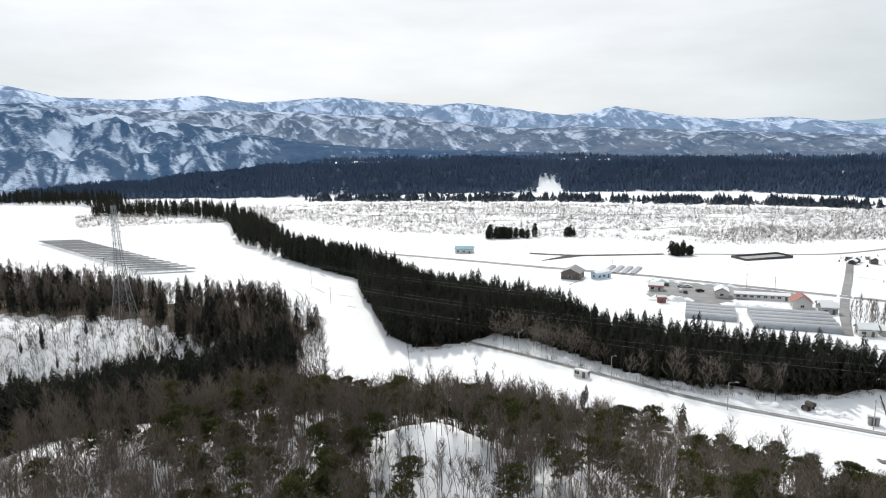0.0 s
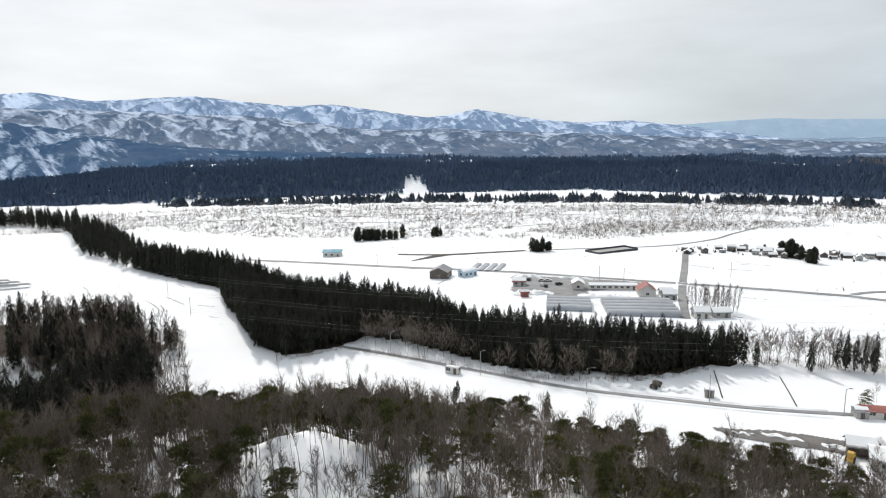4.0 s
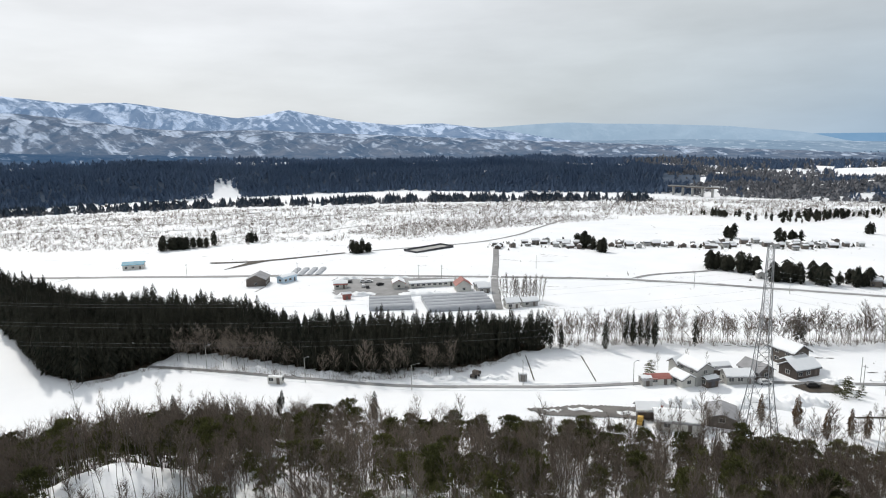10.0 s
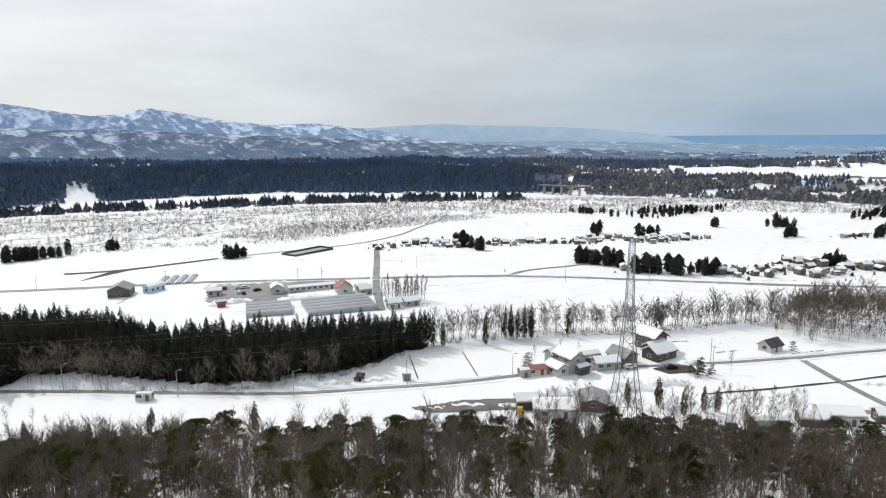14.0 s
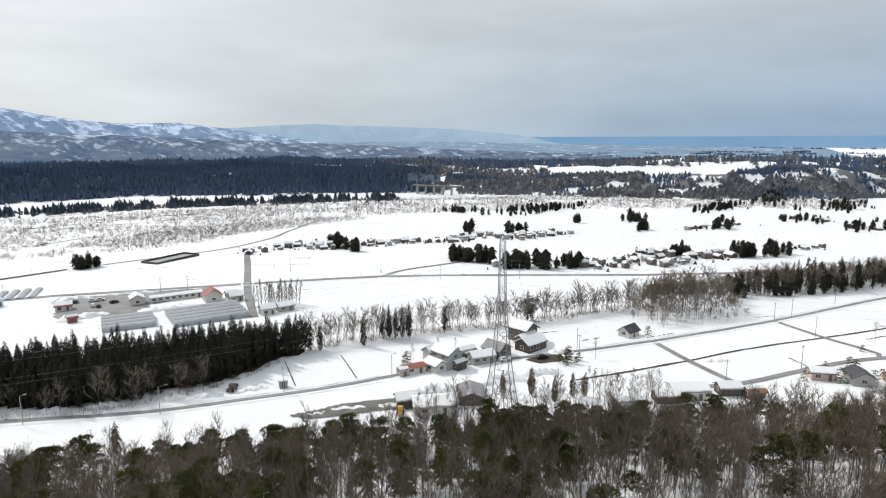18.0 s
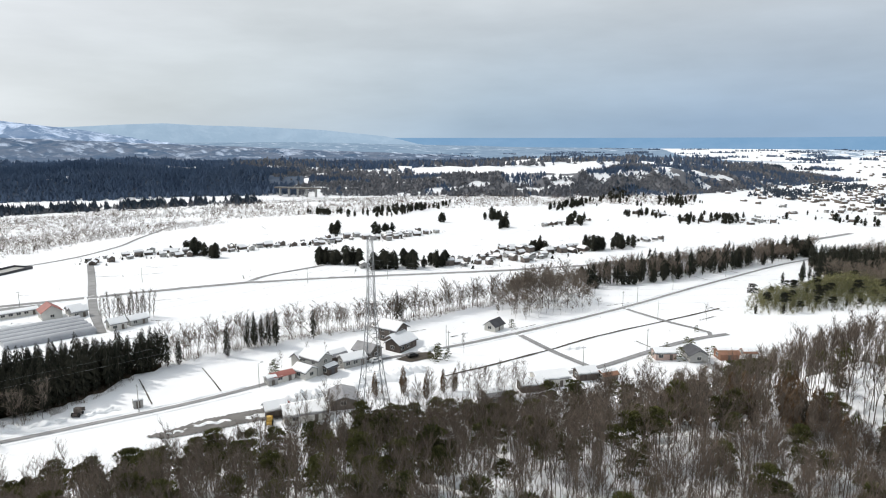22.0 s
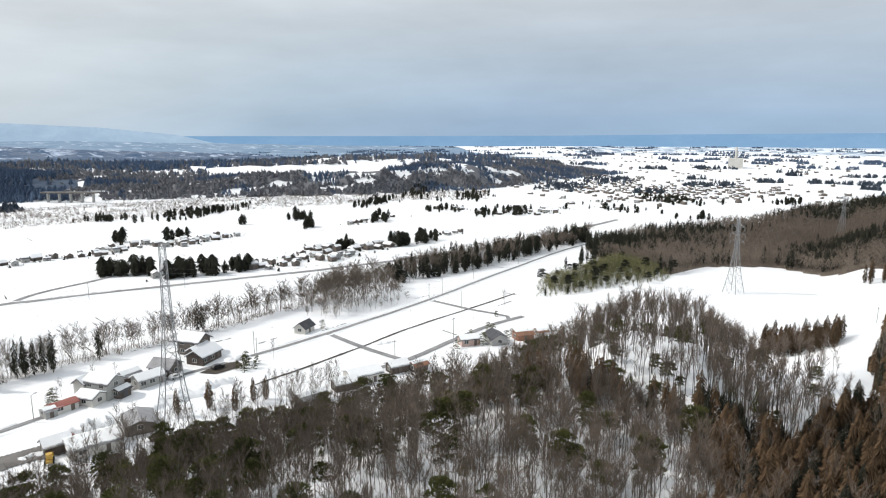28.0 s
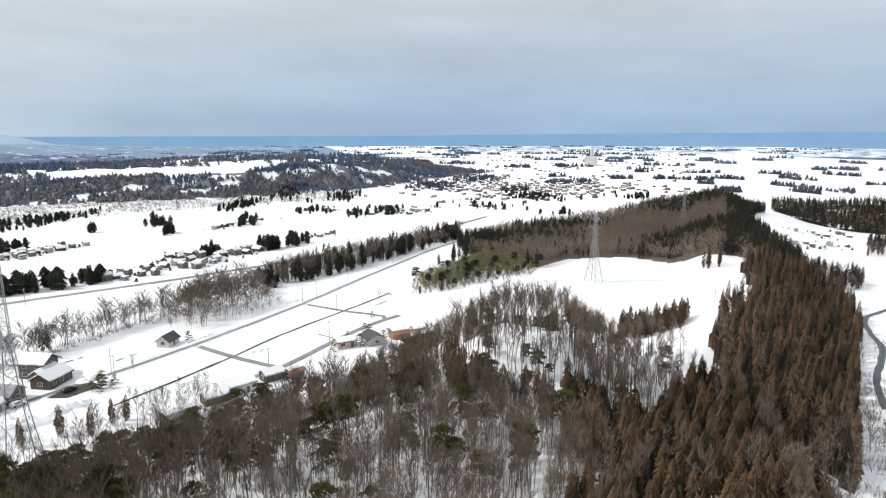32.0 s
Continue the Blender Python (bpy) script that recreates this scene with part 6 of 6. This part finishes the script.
tunnel_row(112.5, 261.0, -22, 19.5, 5.0, 4, "grey plastic greenhouse block in snow")
tunnel_row(139.5, 247.0, -19, 30.0, 5.2, 5, "long grey plastic greenhouse block in snow")
for k in range(4):
    tunnel_row(96.5 + 4.6 * k, 364.0 - 1.9 * k, 62, 21.0, 3.4, 1, "narrow plastic greenhouse in the snow", 0.4, 0.55)

# car park
def patch(name, poly, mat, lift, label, category, kind="structure"):
    p = np.array(poly, float)
    lo, hi = p.min(0), p.max(0)
    gx, gy = np.meshgrid(np.linspace(lo[0], hi[0], 40), np.linspace(lo[1], hi[1], 40), indexing="ij")
    c = np.stack([gx.ravel(), gy.ravel()], 1)
    ok = inside(p, c).reshape(gx.shape)
    z = land(c[:, 0], c[:, 1]) + lift
    f = [(i * 40 + j, (i + 1) * 40 + j, (i + 1) * 40 + j + 1, i * 40 + j + 1) for i in range(39) for j in range(39) if ok[i:i + 2, j:j + 2].sum() >= 3]
    ob = new(name, mesh_object(name, np.c_[c, z], np.array(f), mat))
    return tagged(ob, label, category, kind=kind)


patch("car_park", [(96, 298), (116, 332), (130, 323), (152, 310), (170, 300), (166, 284), (134, 286), (126, 272), (108, 272), (112, 288), (97, 292)], ASPHALT, 0.2, "cleared asphalt car park with snow at its edge", "car park")
patch("farm_yard", [(98, 137), (104, 134), (112, 131.5), (122, 124.5), (130, 118), (131, 111), (124, 112), (117, 119), (108, 125), (100, 131)], YARD, 0.2, "dark wet farm yard cleared of snow", "yard")
patch("farm_yard", [(176, 110), (182, 108), (188, 103), (184, 99), (176, 104)], DIRT, 0.2, "dark wet house yard cleared of snow", "yard")
patch("retaining_bank", [(59, 431), (83, 421), (110, 419), (149, 419), (149, 415), (110, 414.5), (83, 416), (59, 426)], DIRT, 0.3, "dark open bank along a canal", "bank")
patch("retaining_bank", [(60, 396), (84, 420), (95, 416), (90, 414)], DIRT, 0.25, "dark open bank along a canal", "bank")


def pond(x, y, turn, w, d):
    t = thing("storage_tank", x, y, hz(x, y), turn, "low dark rectangular storage tank in the snow", "tank")
    part("floor", boxes((-w / 2, w / 2, -d / 2, d / 2, 0.0, 0.3)), CONCRETE, t)
    for b in ((-w / 2, w / 2, -d / 2 - 0.4, -d / 2, -0.5, 1.4), (-w / 2, w / 2, d / 2, d / 2 + 0.4, -0.5, 1.4), (-w / 2 - 0.4, -w / 2, -d / 2 - 0.4, d / 2 + 0.4, -0.5, 1.4), (w / 2, w / 2 + 0.4, -d / 2 - 0.4, d / 2 + 0.4, -0.5, 1.4)):
        part("side_wall", boxes(b), DARK_ROOF, t)


pond(203, 399, 14, 34, 13)

# snow heaps, banks and field edges
def snow_heap(x, y, turn, w, d, h, seed):
    n, k = 28, 12
    rng = random.Random(seed)
    ph = [rng.uniform(0, 6.28) for _ in range(6)]
    v, f = [], []
    for i in range(n + 1):
        for j in range(k + 1):
            a, b = i / n * 2 - 1, j / k * 2 - 1
            e = max(0.0, 1 - abs(a) ** 3) * max(0.0, 1 - abs(b) ** 2.4)
            z = h * e * (0.72 + 0.2 * math.sin(a * 9 + ph[0] + b * 3) + 0.14 * math.sin(a * 21 + ph[1]) + 0.12 * math.sin(b * 8 + ph[2] + a * 6)) - 0.15 * (e <= 0)
            v.append((a * w / 2 + 0.3 * math.sin(b * 7 + ph[3]), b * d / 2 + 0.5 * math.sin(a * 8 + ph[4]), z))
    for i in range(n):
        for j in range(k):
            q = i * (k + 1) + j
            f.append((q, q + k + 1, q + k + 2, q + 1))
    ob = new("snow_mound", mesh_object("snow_mound", v, np.array(f), ROOF_SNOW, shade=True))
    ob.matrix_world = pose(x, y, hz(x, y), 0, 0, turn)
    tagged(ob, "lumpy white heap of cleared snow", "snow heap", "snow heaps")


for i, q in enumerate([(105, 288, -10, 22, 6, 2.2), (136, 272, -25, 28, 7, 2.2), (118, 327, -30, 14, 3, 1.4), (140, 316, -28, 20, 3, 1.4), (136, 118, -30, 14, 7, 2.4), (156, 106, -35, 18, 7, 2.6), (168, 101, -35, 14, 6, 2.2), (127, 246, -10, 7, 4, 1.4), (100, 292, 60, 8, 4, 1.6),
                       (92, 166, -35, 9, 3, 1.2), (84, 172, -35, 8, 3, 1.3), (103, 160, -30, 10, 3, 1.0), (70, 183, -40, 9, 3, 1.3), (60, 190, -40, 8, 3, 1.1), (190, 104, -35, 9, 4, 1.6), (40, 206, -42, 9, 3.5, 1.4), (215, 60, -55, 8, 3, 1.0), (171, 236, -15, 12, 3, 1.2), (112, 127.5, -42, 11, 2.2, 0.6), (121, 119.5, -42, 8, 2.4, 0.8), (104, 131.5, -35, 6, 1.6, 0.5)]):
    snow_heap(*q, seed=i)


def snow_bank(line, off, seed):
    """A low ploughed bank of snow beside a road."""
    p = along(line, 1.5, seed, 0.0)
    p = p[np.argsort(np.r_[0, np.cumsum(np.hypot(*np.diff(p, axis=0).T))])]
    g = np.gradient(p, axis=0)
    g /= np.maximum(1e-6, np.linalg.norm(g, axis=1))[:, None]
    nrm = np.stack([-g[:, 1], g[:, 0]], 1)
    rng = np.random.RandomState(seed)
    hgt = 0.10 + 0.16 * np.abs(np.sin(np.arange(len(p)) * 0.37 + seed)) + rng.uniform(0, 0.16, len(p))
    rows = []
    for u, k in ((-0.9, -0.1), (-0.45, 0.8), (0.1, 1.0), (0.6, 0.6), (1.1, -0.1)):
        q = p + nrm * (off + u * math.copysign(1, off)) + rng.uniform(-0.12, 0.12, p.shape)
        rows.append(np.c_[q, land(q[:, 0], q[:, 1]) + np.where(k > 0, hgt * k, -0.15)])
    m = len(p)
    a = np.arange(m - 1)
    f = np.concatenate([np.stack([k * m + a, k * m + a + 1, (k + 1) * m + a + 1, (k + 1) * m + a], 1) for k in range(4)])
    tagged(new("snow_bank", mesh_object("snow_bank", np.concatenate(rows), f, ROOF_SNOW, shade=True)), "ploughed snow bank along the road", "snow bank", kind="structure")


ROAD_A = [(8, 229), (26, 214), (52, 190), (77, 168), (98, 155), (119, 143), (134, 136)]
ROAD_B = [(198, 98), (222, 84), (250, 70), (282, 56), (365, 24), (447, -11)]
for line, off in ((ROAD_A, 2.4), (ROAD_A, -2.4), (ROAD_B, 2.4), (ROAD_B, -2.4), ([(107, 347), (183, 293), (245, 246), (292, 190), (330, 145)], 3.4), ([(107, 347), (183, 293), (245, 246), (292, 190), (330, 145)], -3.4), ([(153, 231), (170, 262), (190, 293)], 2.9), ([(153, 231), (170, 262), (190, 293)], -2.9)):
    snow_bank(line, off, int(line[0][0] + off))


def field_edges():
    """Weedy paddy edges that show through the snow as short dark lines."""
    rng = np.random.RandomState(31)
    V, F = [], []
    for k in range(150):
        az, r = rng.uniform(-5, 88), rng.uniform(230, 620)
        if rng.rand() < 0.25:
            az, r = rng.uniform(-20, -4), rng.uniform(270, 420)
        x, y = polar(az, r)
        turn = radians(rng.choice([-38, 52, -30, -60]) + rng.uniform(-4, 4))
        ln = rng.uniform(4, 22)
        n = int(ln / 1.2) + 2
        for i in range(n):
            if rng.rand() < 0.25:
                continue
            u = (i / n - 0.5) * ln
            cx, cy = x + u * math.cos(turn), y + u * math.sin(turn)
            w, l2 = rng.uniform(0.10, 0.28), 0.62
            b = len(V)
            for du, dv in ((-l2, -w), (l2, -w), (l2, w), (-l2, w)):
                px, py = cx + du * math.cos(turn) - dv * math.sin(turn), cy + du * math.sin(turn) + dv * math.cos(turn)
                V.append((px, py, hz(px, py) + 0.14))
            F.append((b, b + 1, b + 2, b + 3))
    tagged(new("field_edges", mesh_object("field_edges", V, np.array(F), DIRT)), "weedy paddy edges showing through the snow", "field edges", kind="stuff")
    pts = []
    for k in range(420):
        az, r = rng.uniform(-18, 95), 230 + 420 * rng.rand() ** 1.2
        pts.append(polar(az, r))
    wood("field_weeds", SCRUBS, pts, (0.2, 0.55), [BARK, TWIG], "dry weeds and twigs standing out of the snow", "weeds", seed=72)


field_edges()
for x, y in ((124, 170), (140, 160)):
    strip("ditch", [(x, y + 2), (x - 6, y - 9), (x - 11, y - 18)], 0.35, DIRT, 0.14, 3.0, "thin dark ditch across the snowfield", "ditch", ragged=0.4)
strip("road", [(152, 418), (196, 412), (246, 410), (300, 428), (340, 455), (375, 478), (410, 500)], 2.6, ASPHALT, 0.2, label="cleared embankment track beside the river plain")
strip("road", [(245, 246), (262, 250), (290, 245), (312, 240)], 2.8, ASPHALT, 0.21, label="cleared side lane across snowy fields")

# slender bare poplars
POPLAR = [bare_tree(70 + k, 17.0, 260, 0.12, limbs=16, low=0.10, rise=(2.2, 4.0), fan=0.35, thick=1.9) for k in range(4)]
plant("poplar_tree", POPLAR, [BARK, TWIG_GREY], [(160 + 1.45 * k, 242 - 0.5 * k) for k in range(12)] + [(164 + 1.35 * k, 236.5 - 0.6 * k) for k in range(10)], (0.62, 0.8), "slender leafless poplar behind small houses", "poplar row", 71)

# solar field
def solar_table(length):
    t = thing("solar_table", 0, 0, -500, 0, "row of dark tilted solar panels in the snow", "solar panels", "solar field")
    for i in range(int(length / 6)):
        x = -length / 2 + i * 6
        bm = boxes((x + 0.05, x + 5.95, -1.9, 1.9, -0.05, 0.05))
        bmesh.ops.rotate(bm, cent=(0, 0, 0), matrix=Matrix.Rotation(radians(-24), 3, "X"), verts=bm.verts)
        bmesh.ops.translate(bm, vec=(0, 0, 2.1), verts=bm.verts)
        part("panel", bm, PANEL, t)
    bm = bmesh.new()
    for i in range(int(length / 6) + 1):
        x = -length / 2 + i * 6
        for y, z in ((-1.3, 2.6), (1.3, 1.5)):
            bar(bm, (x, y, -0.5), (x, y, z), 0.12)
    part("support", bm, STEEL, t)
    return t


SOLAR_L = solar_table(36)
for i in range(19):
    c = Vector((-318, 552)) + (Vector((-160, 394)) - Vector((-318, 552))) * (i / 18) + Vector((-12, -6))
    copy_thing(SOLAR_L, pose(c.x, c.y, hz(c.x, c.y), 0, 0, 4))
drop(SOLAR_L)

# road bridge below the far bluff
def road_bridge(a, b, z, piers):
    a, b = Vector((*a, z)), Vector((*b, z + 2))
    mid = (a + b) / 2
    turn = math.degrees(math.atan2(b.y - a.y, b.x - a.x))
    n = (b - a).length
    t = thing("road_bridge", mid.x, mid.y, hz(mid.x, mid.y), turn, "long concrete road bridge below a wooded bluff", "bridge")
    top = mid.z - hz(mid.x, mid.y)
    part("deck", boxes((-n / 2, n / 2, -3.5, 3.5, top - 1.4, top)), BROWN_WALL, t)
    for sy in (-3.4, 3.4):
        part("parapet", boxes((-n / 2, n / 2, sy - 0.15, sy + 0.15, top + 0.003, top + 0.8)), PLASTER, t)
    for k in range(piers):
        x = -n / 2 + n * (k + 0.5) / piers
        part("pier", boxes((x - 0.8, x + 0.8, -2.2, 2.2, -8.0, top - 1.403)), PLASTER, t)


road_bridge(polar(47.8, 1000), polar(51.6, 962), -2.5, 5)

# ---------------------------------------------------------------- villages
def village():
    protos = []
    for i, (w, d, h, rise, wall, roof, snow) in enumerate([
            (7.5, 6, 4.4, 1.6, PLASTER, DARK_ROOF, 0.9), (8, 6, 2.8, 1.6, DARK_WALL, GREY_ROOF, 0.85), (7, 5.5, 4.6, 1.5, BROWN_WALL, DARK_ROOF, 0.7),
            (9, 6, 2.9, 2.0, DARK_WALL, GREY_ROOF, 1.0), (6, 4.5, 2.4, 1.1, PLASTER, DARK_ROOF, 0.5), (7.5, 6, 4.6, 1.9, BROWN_WALL, GREY_ROOF, 0.6), (7, 5.5, 4.2, 1.5, PLASTER, DARK_ROOF, 0.4)]):
        looks = ("grey two-storey", "dark low", "brown two-storey", "dark boarded", "small grey", "brown tall", "grey dark-roofed")[i]
        protos.append(house("house", 0, 0, 0, w, d, h, rise, wall, roof, snow, looks + " village house with roof snow", "house", "village houses", z=-500, windows=1 + (w > 7), frames=False))
    rng = np.random.RandomState(17)
    rows = [([(250, 384), (287, 379), (297, 346), (328, 338), (352, 324), (367, 306), (406, 300), (417, 273), (446, 268), (465, 254)], 84, 10), ([(344, 180), (354, 163), (383, 158), (379, 143), (391, 134), (412, 160), (425, 126), (440, 118)], 62, 10),
            ([(560, 191), (600, 180), (630, 160)], 8, 6), ([(700, 112), (670, 70), (676, 24), (700, 5), (702, 140), (757, -57), (722, -86)], 30, 12), ([(300, 222), (320, 205), (340, 185)], 5, 3),
            ([(498, 87), (520, 80)], 5, 5), ([(470, -270), (480, -300), (500, -330), (560, -380), (525, -285)], 12, 8), ([(-410, 1150), (-334, 1137), (-239, 1115), (-82, 1008), (71, 1029), (150, 1010)], 26, 14), ([(860, -20), (900, -160), (980, -240), (1080, -330)], 26, 45)]
    placed = []
    for line, n, off in rows:
        p = np.array(line, float)
        d = np.r_[0, np.cumsum(np.hypot(*np.diff(p, axis=0).T))]
        for k in range(n * 3):
            if n <= 0:
                break
            s = rng.uniform(0, d[-1])
            x, y = np.interp(s, d, p[:, 0]) + rng.uniform(-off, off), np.interp(s, d, p[:, 1]) + rng.uniform(-off, off)
            if any((x - q[0]) ** 2 + (y - q[1]) ** 2 < 40 for q in placed):
                continue
            placed.append((x, y))
            ob = copy_thing(protos[rng.randint(len(protos))], Matrix.Identity(4))
            ob.matrix_basis = pose(x, y, hz(x, y), 0, 0, rng.choice([-25, 65, -40, 50]) + rng.uniform(-8, 8)) @ Matrix.Diagonal((*[rng.uniform(0.5, 0.74)] * 3, 1))
            n -= 1
    for q in protos:
        drop(q)
    near_home = np.array(placed)
    bush = np.repeat(near_home, 4, axis=0) + rng.normal(0, 6.5, (len(near_home) * 4, 2))
    bush = bush[[min((b[0] - q[0]) ** 2 + (b[1] - q[1]) ** 2 for q in placed) > 14 for b in bush]]
    wood("garden_shrubs", FAR_DOMES, bush[::2], (0.12, 0.3), [BARK, CEDAR], "small dark garden shrubs among village houses", "shrubs", seed=66)
    wood("garden_shrubs", SCRUBS, bush[1::2], (0.5, 1.3), [BARK, TWIG], "leafless garden bushes among village houses", "shrubs", seed=67)


village()


def town():
    """The far town: hundreds of small snowy houses, joined."""
    rng = np.random.RandomState(23)
    V, F, M = [], [], []
    for k in range(900):
        az, r = rng.uniform(88, 113), 1000 * math.exp(rng.uniform(0, 1.45))
        if k < 260:
            az, r = rng.normal(99, 4.5), rng.normal(1120, 130)
        if waves(np.array(az * 9.0), np.array(r * 0.11), 9.0, 2.0) < -0.1 and k >= 260:
            continue
        x, y = polar(az, r)
        z = hz(x, y)
        w, d, h, g = rng.uniform(2.2, 4.2), rng.uniform(1.8, 2.8), rng.uniform(1.8, 3.4), rng.uniform(0.9, 1.5)
        q = rng.uniform(0, 3.14)
        c, s = math.cos(q), math.sin(q)
        b = len(V)
        for px, py, pz in [(-w, -d, -1), (-w, d, -1), (-w, d, h), (-w, 0, h + g), (-w, -d, h), (w, -d, -1), (w, d, -1), (w, d, h), (w, 0, h + g), (w, -d, h)]:
            V.append((x + px * c - py * s, y + px * s + py * c, z + pz))
        for t3, m in [((4, 3, 2), 0), ((4, 2, 1), 0), ((4, 1, 0), 0), ((5, 6, 7), 0), ((5, 7, 8), 0), ((5, 8, 9), 0), ((0, 5, 9), 0), ((0, 9, 4), 0), ((1, 2, 7), 0), ((1, 7, 6), 0), ((2, 3, 8), 1), ((2, 8, 7), 1), ((3, 4, 9), 1), ((3, 9, 8), 1)]:
            F.append([b + i for i in t3])
            M.append(m if rng.rand() < 0.85 else 0)
    me = mesh_object("far_town", V, np.array(F), [BROWN_WALL, ROOF_SNOW], M)
    tagged(new("far_town", me), "far town of small snow-roofed houses on the plain", "town", kind="stuff")


town()


def incinerator():
    x, y = polar(104.4, 1900)
    t = thing("factory", x, y, hz(x, y), -15, "far cream factory block with a tall white chimney", "factory")
    part("hall", boxes((-25, 25, -18, 18, -2, 26)), PALE_WALL, t)
    part("annex", boxes((25, 45, -15, 15, -2, 14)), PALE_WALL, t)
    bm = bmesh.new()
    bar(bm, (4, 0, 20), (4, 0, 56), 8, 7, 10)
    part("chimney", bm, PALE_WALL, t)


incinerator()

# ---------------------------------------------------------------- vehicles and small things
def car(x, y, turn, paint, label):
    t = thing("car", x, y, hz(x, y) + 0.2, turn, label, "car", "parked cars")
    bm = bmesh.new()
    prof = [(-2.0, 0.35), (2.0, 0.35), (2.05, 0.8), (1.1, 0.95), (0.5, 1.45), (-1.4, 1.5), (-1.95, 0.95)]
    rows = [[bm.verts.new((px, s * (0.82 if pz < 1.2 else 0.66), pz)) for px, pz in prof] for s in (-1, 1)]
    for i in range(len(prof)):
        j = (i + 1) % len(prof)
        bm.faces.new((rows[0][i], rows[0][j], rows[1][j], rows[1][i]))
    bm.faces.new(rows[0])
    bm.faces.new(rows[1][::-1])
    bmesh.ops.recalc_face_normals(bm, faces=bm.faces)
    body = part("body", bm, paint, t)
    for s in (-1, 1):
        part("side_window", boxes((-1.2, 0.5, s * 0.76 - 0.03, s * 0.76 + 0.03, 1.0, 1.36)), GLASS, body)
        for px in (-1.25, 1.3):
            bm = bmesh.new()
            bar(bm, (px, s * 0.66, 0.32), (px, s * 0.88, 0.32), 0.64, sides=10)
            part("wheel", bm, TYRE, t)


WHITE_PAINT = material("white_car_paint", (0.6, 0.6, 0.6), (0.75, 0.75, 0.75), 1.0, 0.3, spec=0.5)
BLACK_PAINT = material("black_car_paint", (0.015, 0.015, 0.017), (0.03, 0.03, 0.032), 1.0, 0.3, spec=0.5)
for x, y, a, m, n in [(180.5, 106, -30, BLACK_PAINT, "black car parked before the old farmhouse"), (114, 318, 60, BLACK_PAINT, "black car on the car park"), (116, 304, 70, WHITE_PAINT, "white car on the car park"), (117, 300.5, 70, BLACK_PAINT, "dark car on the car park"),
                      (125, 303, 10, BLACK_PAINT, "dark car on the car park"), (120, 314, -20, WHITE_PAINT, "white van on the car park"), (123, 313, -20, WHITE_PAINT, "white car on the car park"), (170.5, 114.5, -30, WHITE_PAINT, "white car before the farmhouse")]:
    car(x, y, a, m, n)


def digger(x, y, turn, paint, label):
    t = thing("farm_machine", x, y, hz(x, y) + 0.1, turn, label, "farm machine")
    part("cab", boxes((-0.7, 0.6, -0.6, 0.6, 0.9, 2.3)), paint, t)
    part("chassis", boxes((-1.3, 1.5, -0.7, 0.7, 0.4, 1.0)), paint, t)
    for s in (-1, 1):
        for px, dd in ((-0.9, 1.2), (1.1, 0.8)):
            bm = bmesh.new()
            bar(bm, (px, s * 0.7, dd / 2), (px, s * 1.0, dd / 2), dd, sides=10)
            part("wheel", bm, TYRE, t)
    bm = bmesh.new()
    bar(bm, (1.3, 0, 0.8), (2.4, 0, 1.3), 0.25)
    box(bm, 2.3, 2.6, -0.8, 0.8, 0.4, 1.4)
    part("blade", bm, paint, t)


digger(98.5, 163.5, 30, BROWN_WALL, "rusty brown tractor standing in the snow")
digger(127.5, 117.5, -30, RED_PAINT, "red snow blower near a small shed")
digger(118.5, 113.5, 40, YELLOW, "yellow tracked machine on wet ground")

# garden shrubs
SHRUB = [pine_tree(90 + k, 3.8, 16, 60, 0.06) for k in range(4)]
plant("shrub", SHRUB, [BARK, PINE], [(180, 96.5), (182.5, 97.5), (185, 98.5), (183, 94.5), (146, 137), (228, 88), (236, 24), (232, 22), (256, 23), (228, 30), (226, 16.5), (219, 24), (231, 15), (214, 33), (186.5, 95.5), (181, 99.5), (187, 99.5), (149, 139)], (0.8, 1.5), "rounded evergreen garden shrub in the snow", "garden shrubs", 91, "shrub")
plant("bare_tree", BARES[:3], [BARK, TWIG_GREY], [(275, 21), (170, 135), (152, 139), (148, 137), (163, 137), (171, 84), (168, 80), (173, 77), (165, 86), (160, 80), (164, 75), (176, 72), (192, 92), (15, 190), (10, 194), (18, 186), (-5, 200), (-12, 205)], (0.35, 0.6), "small leafless garden tree in the snow", "garden trees", 92)
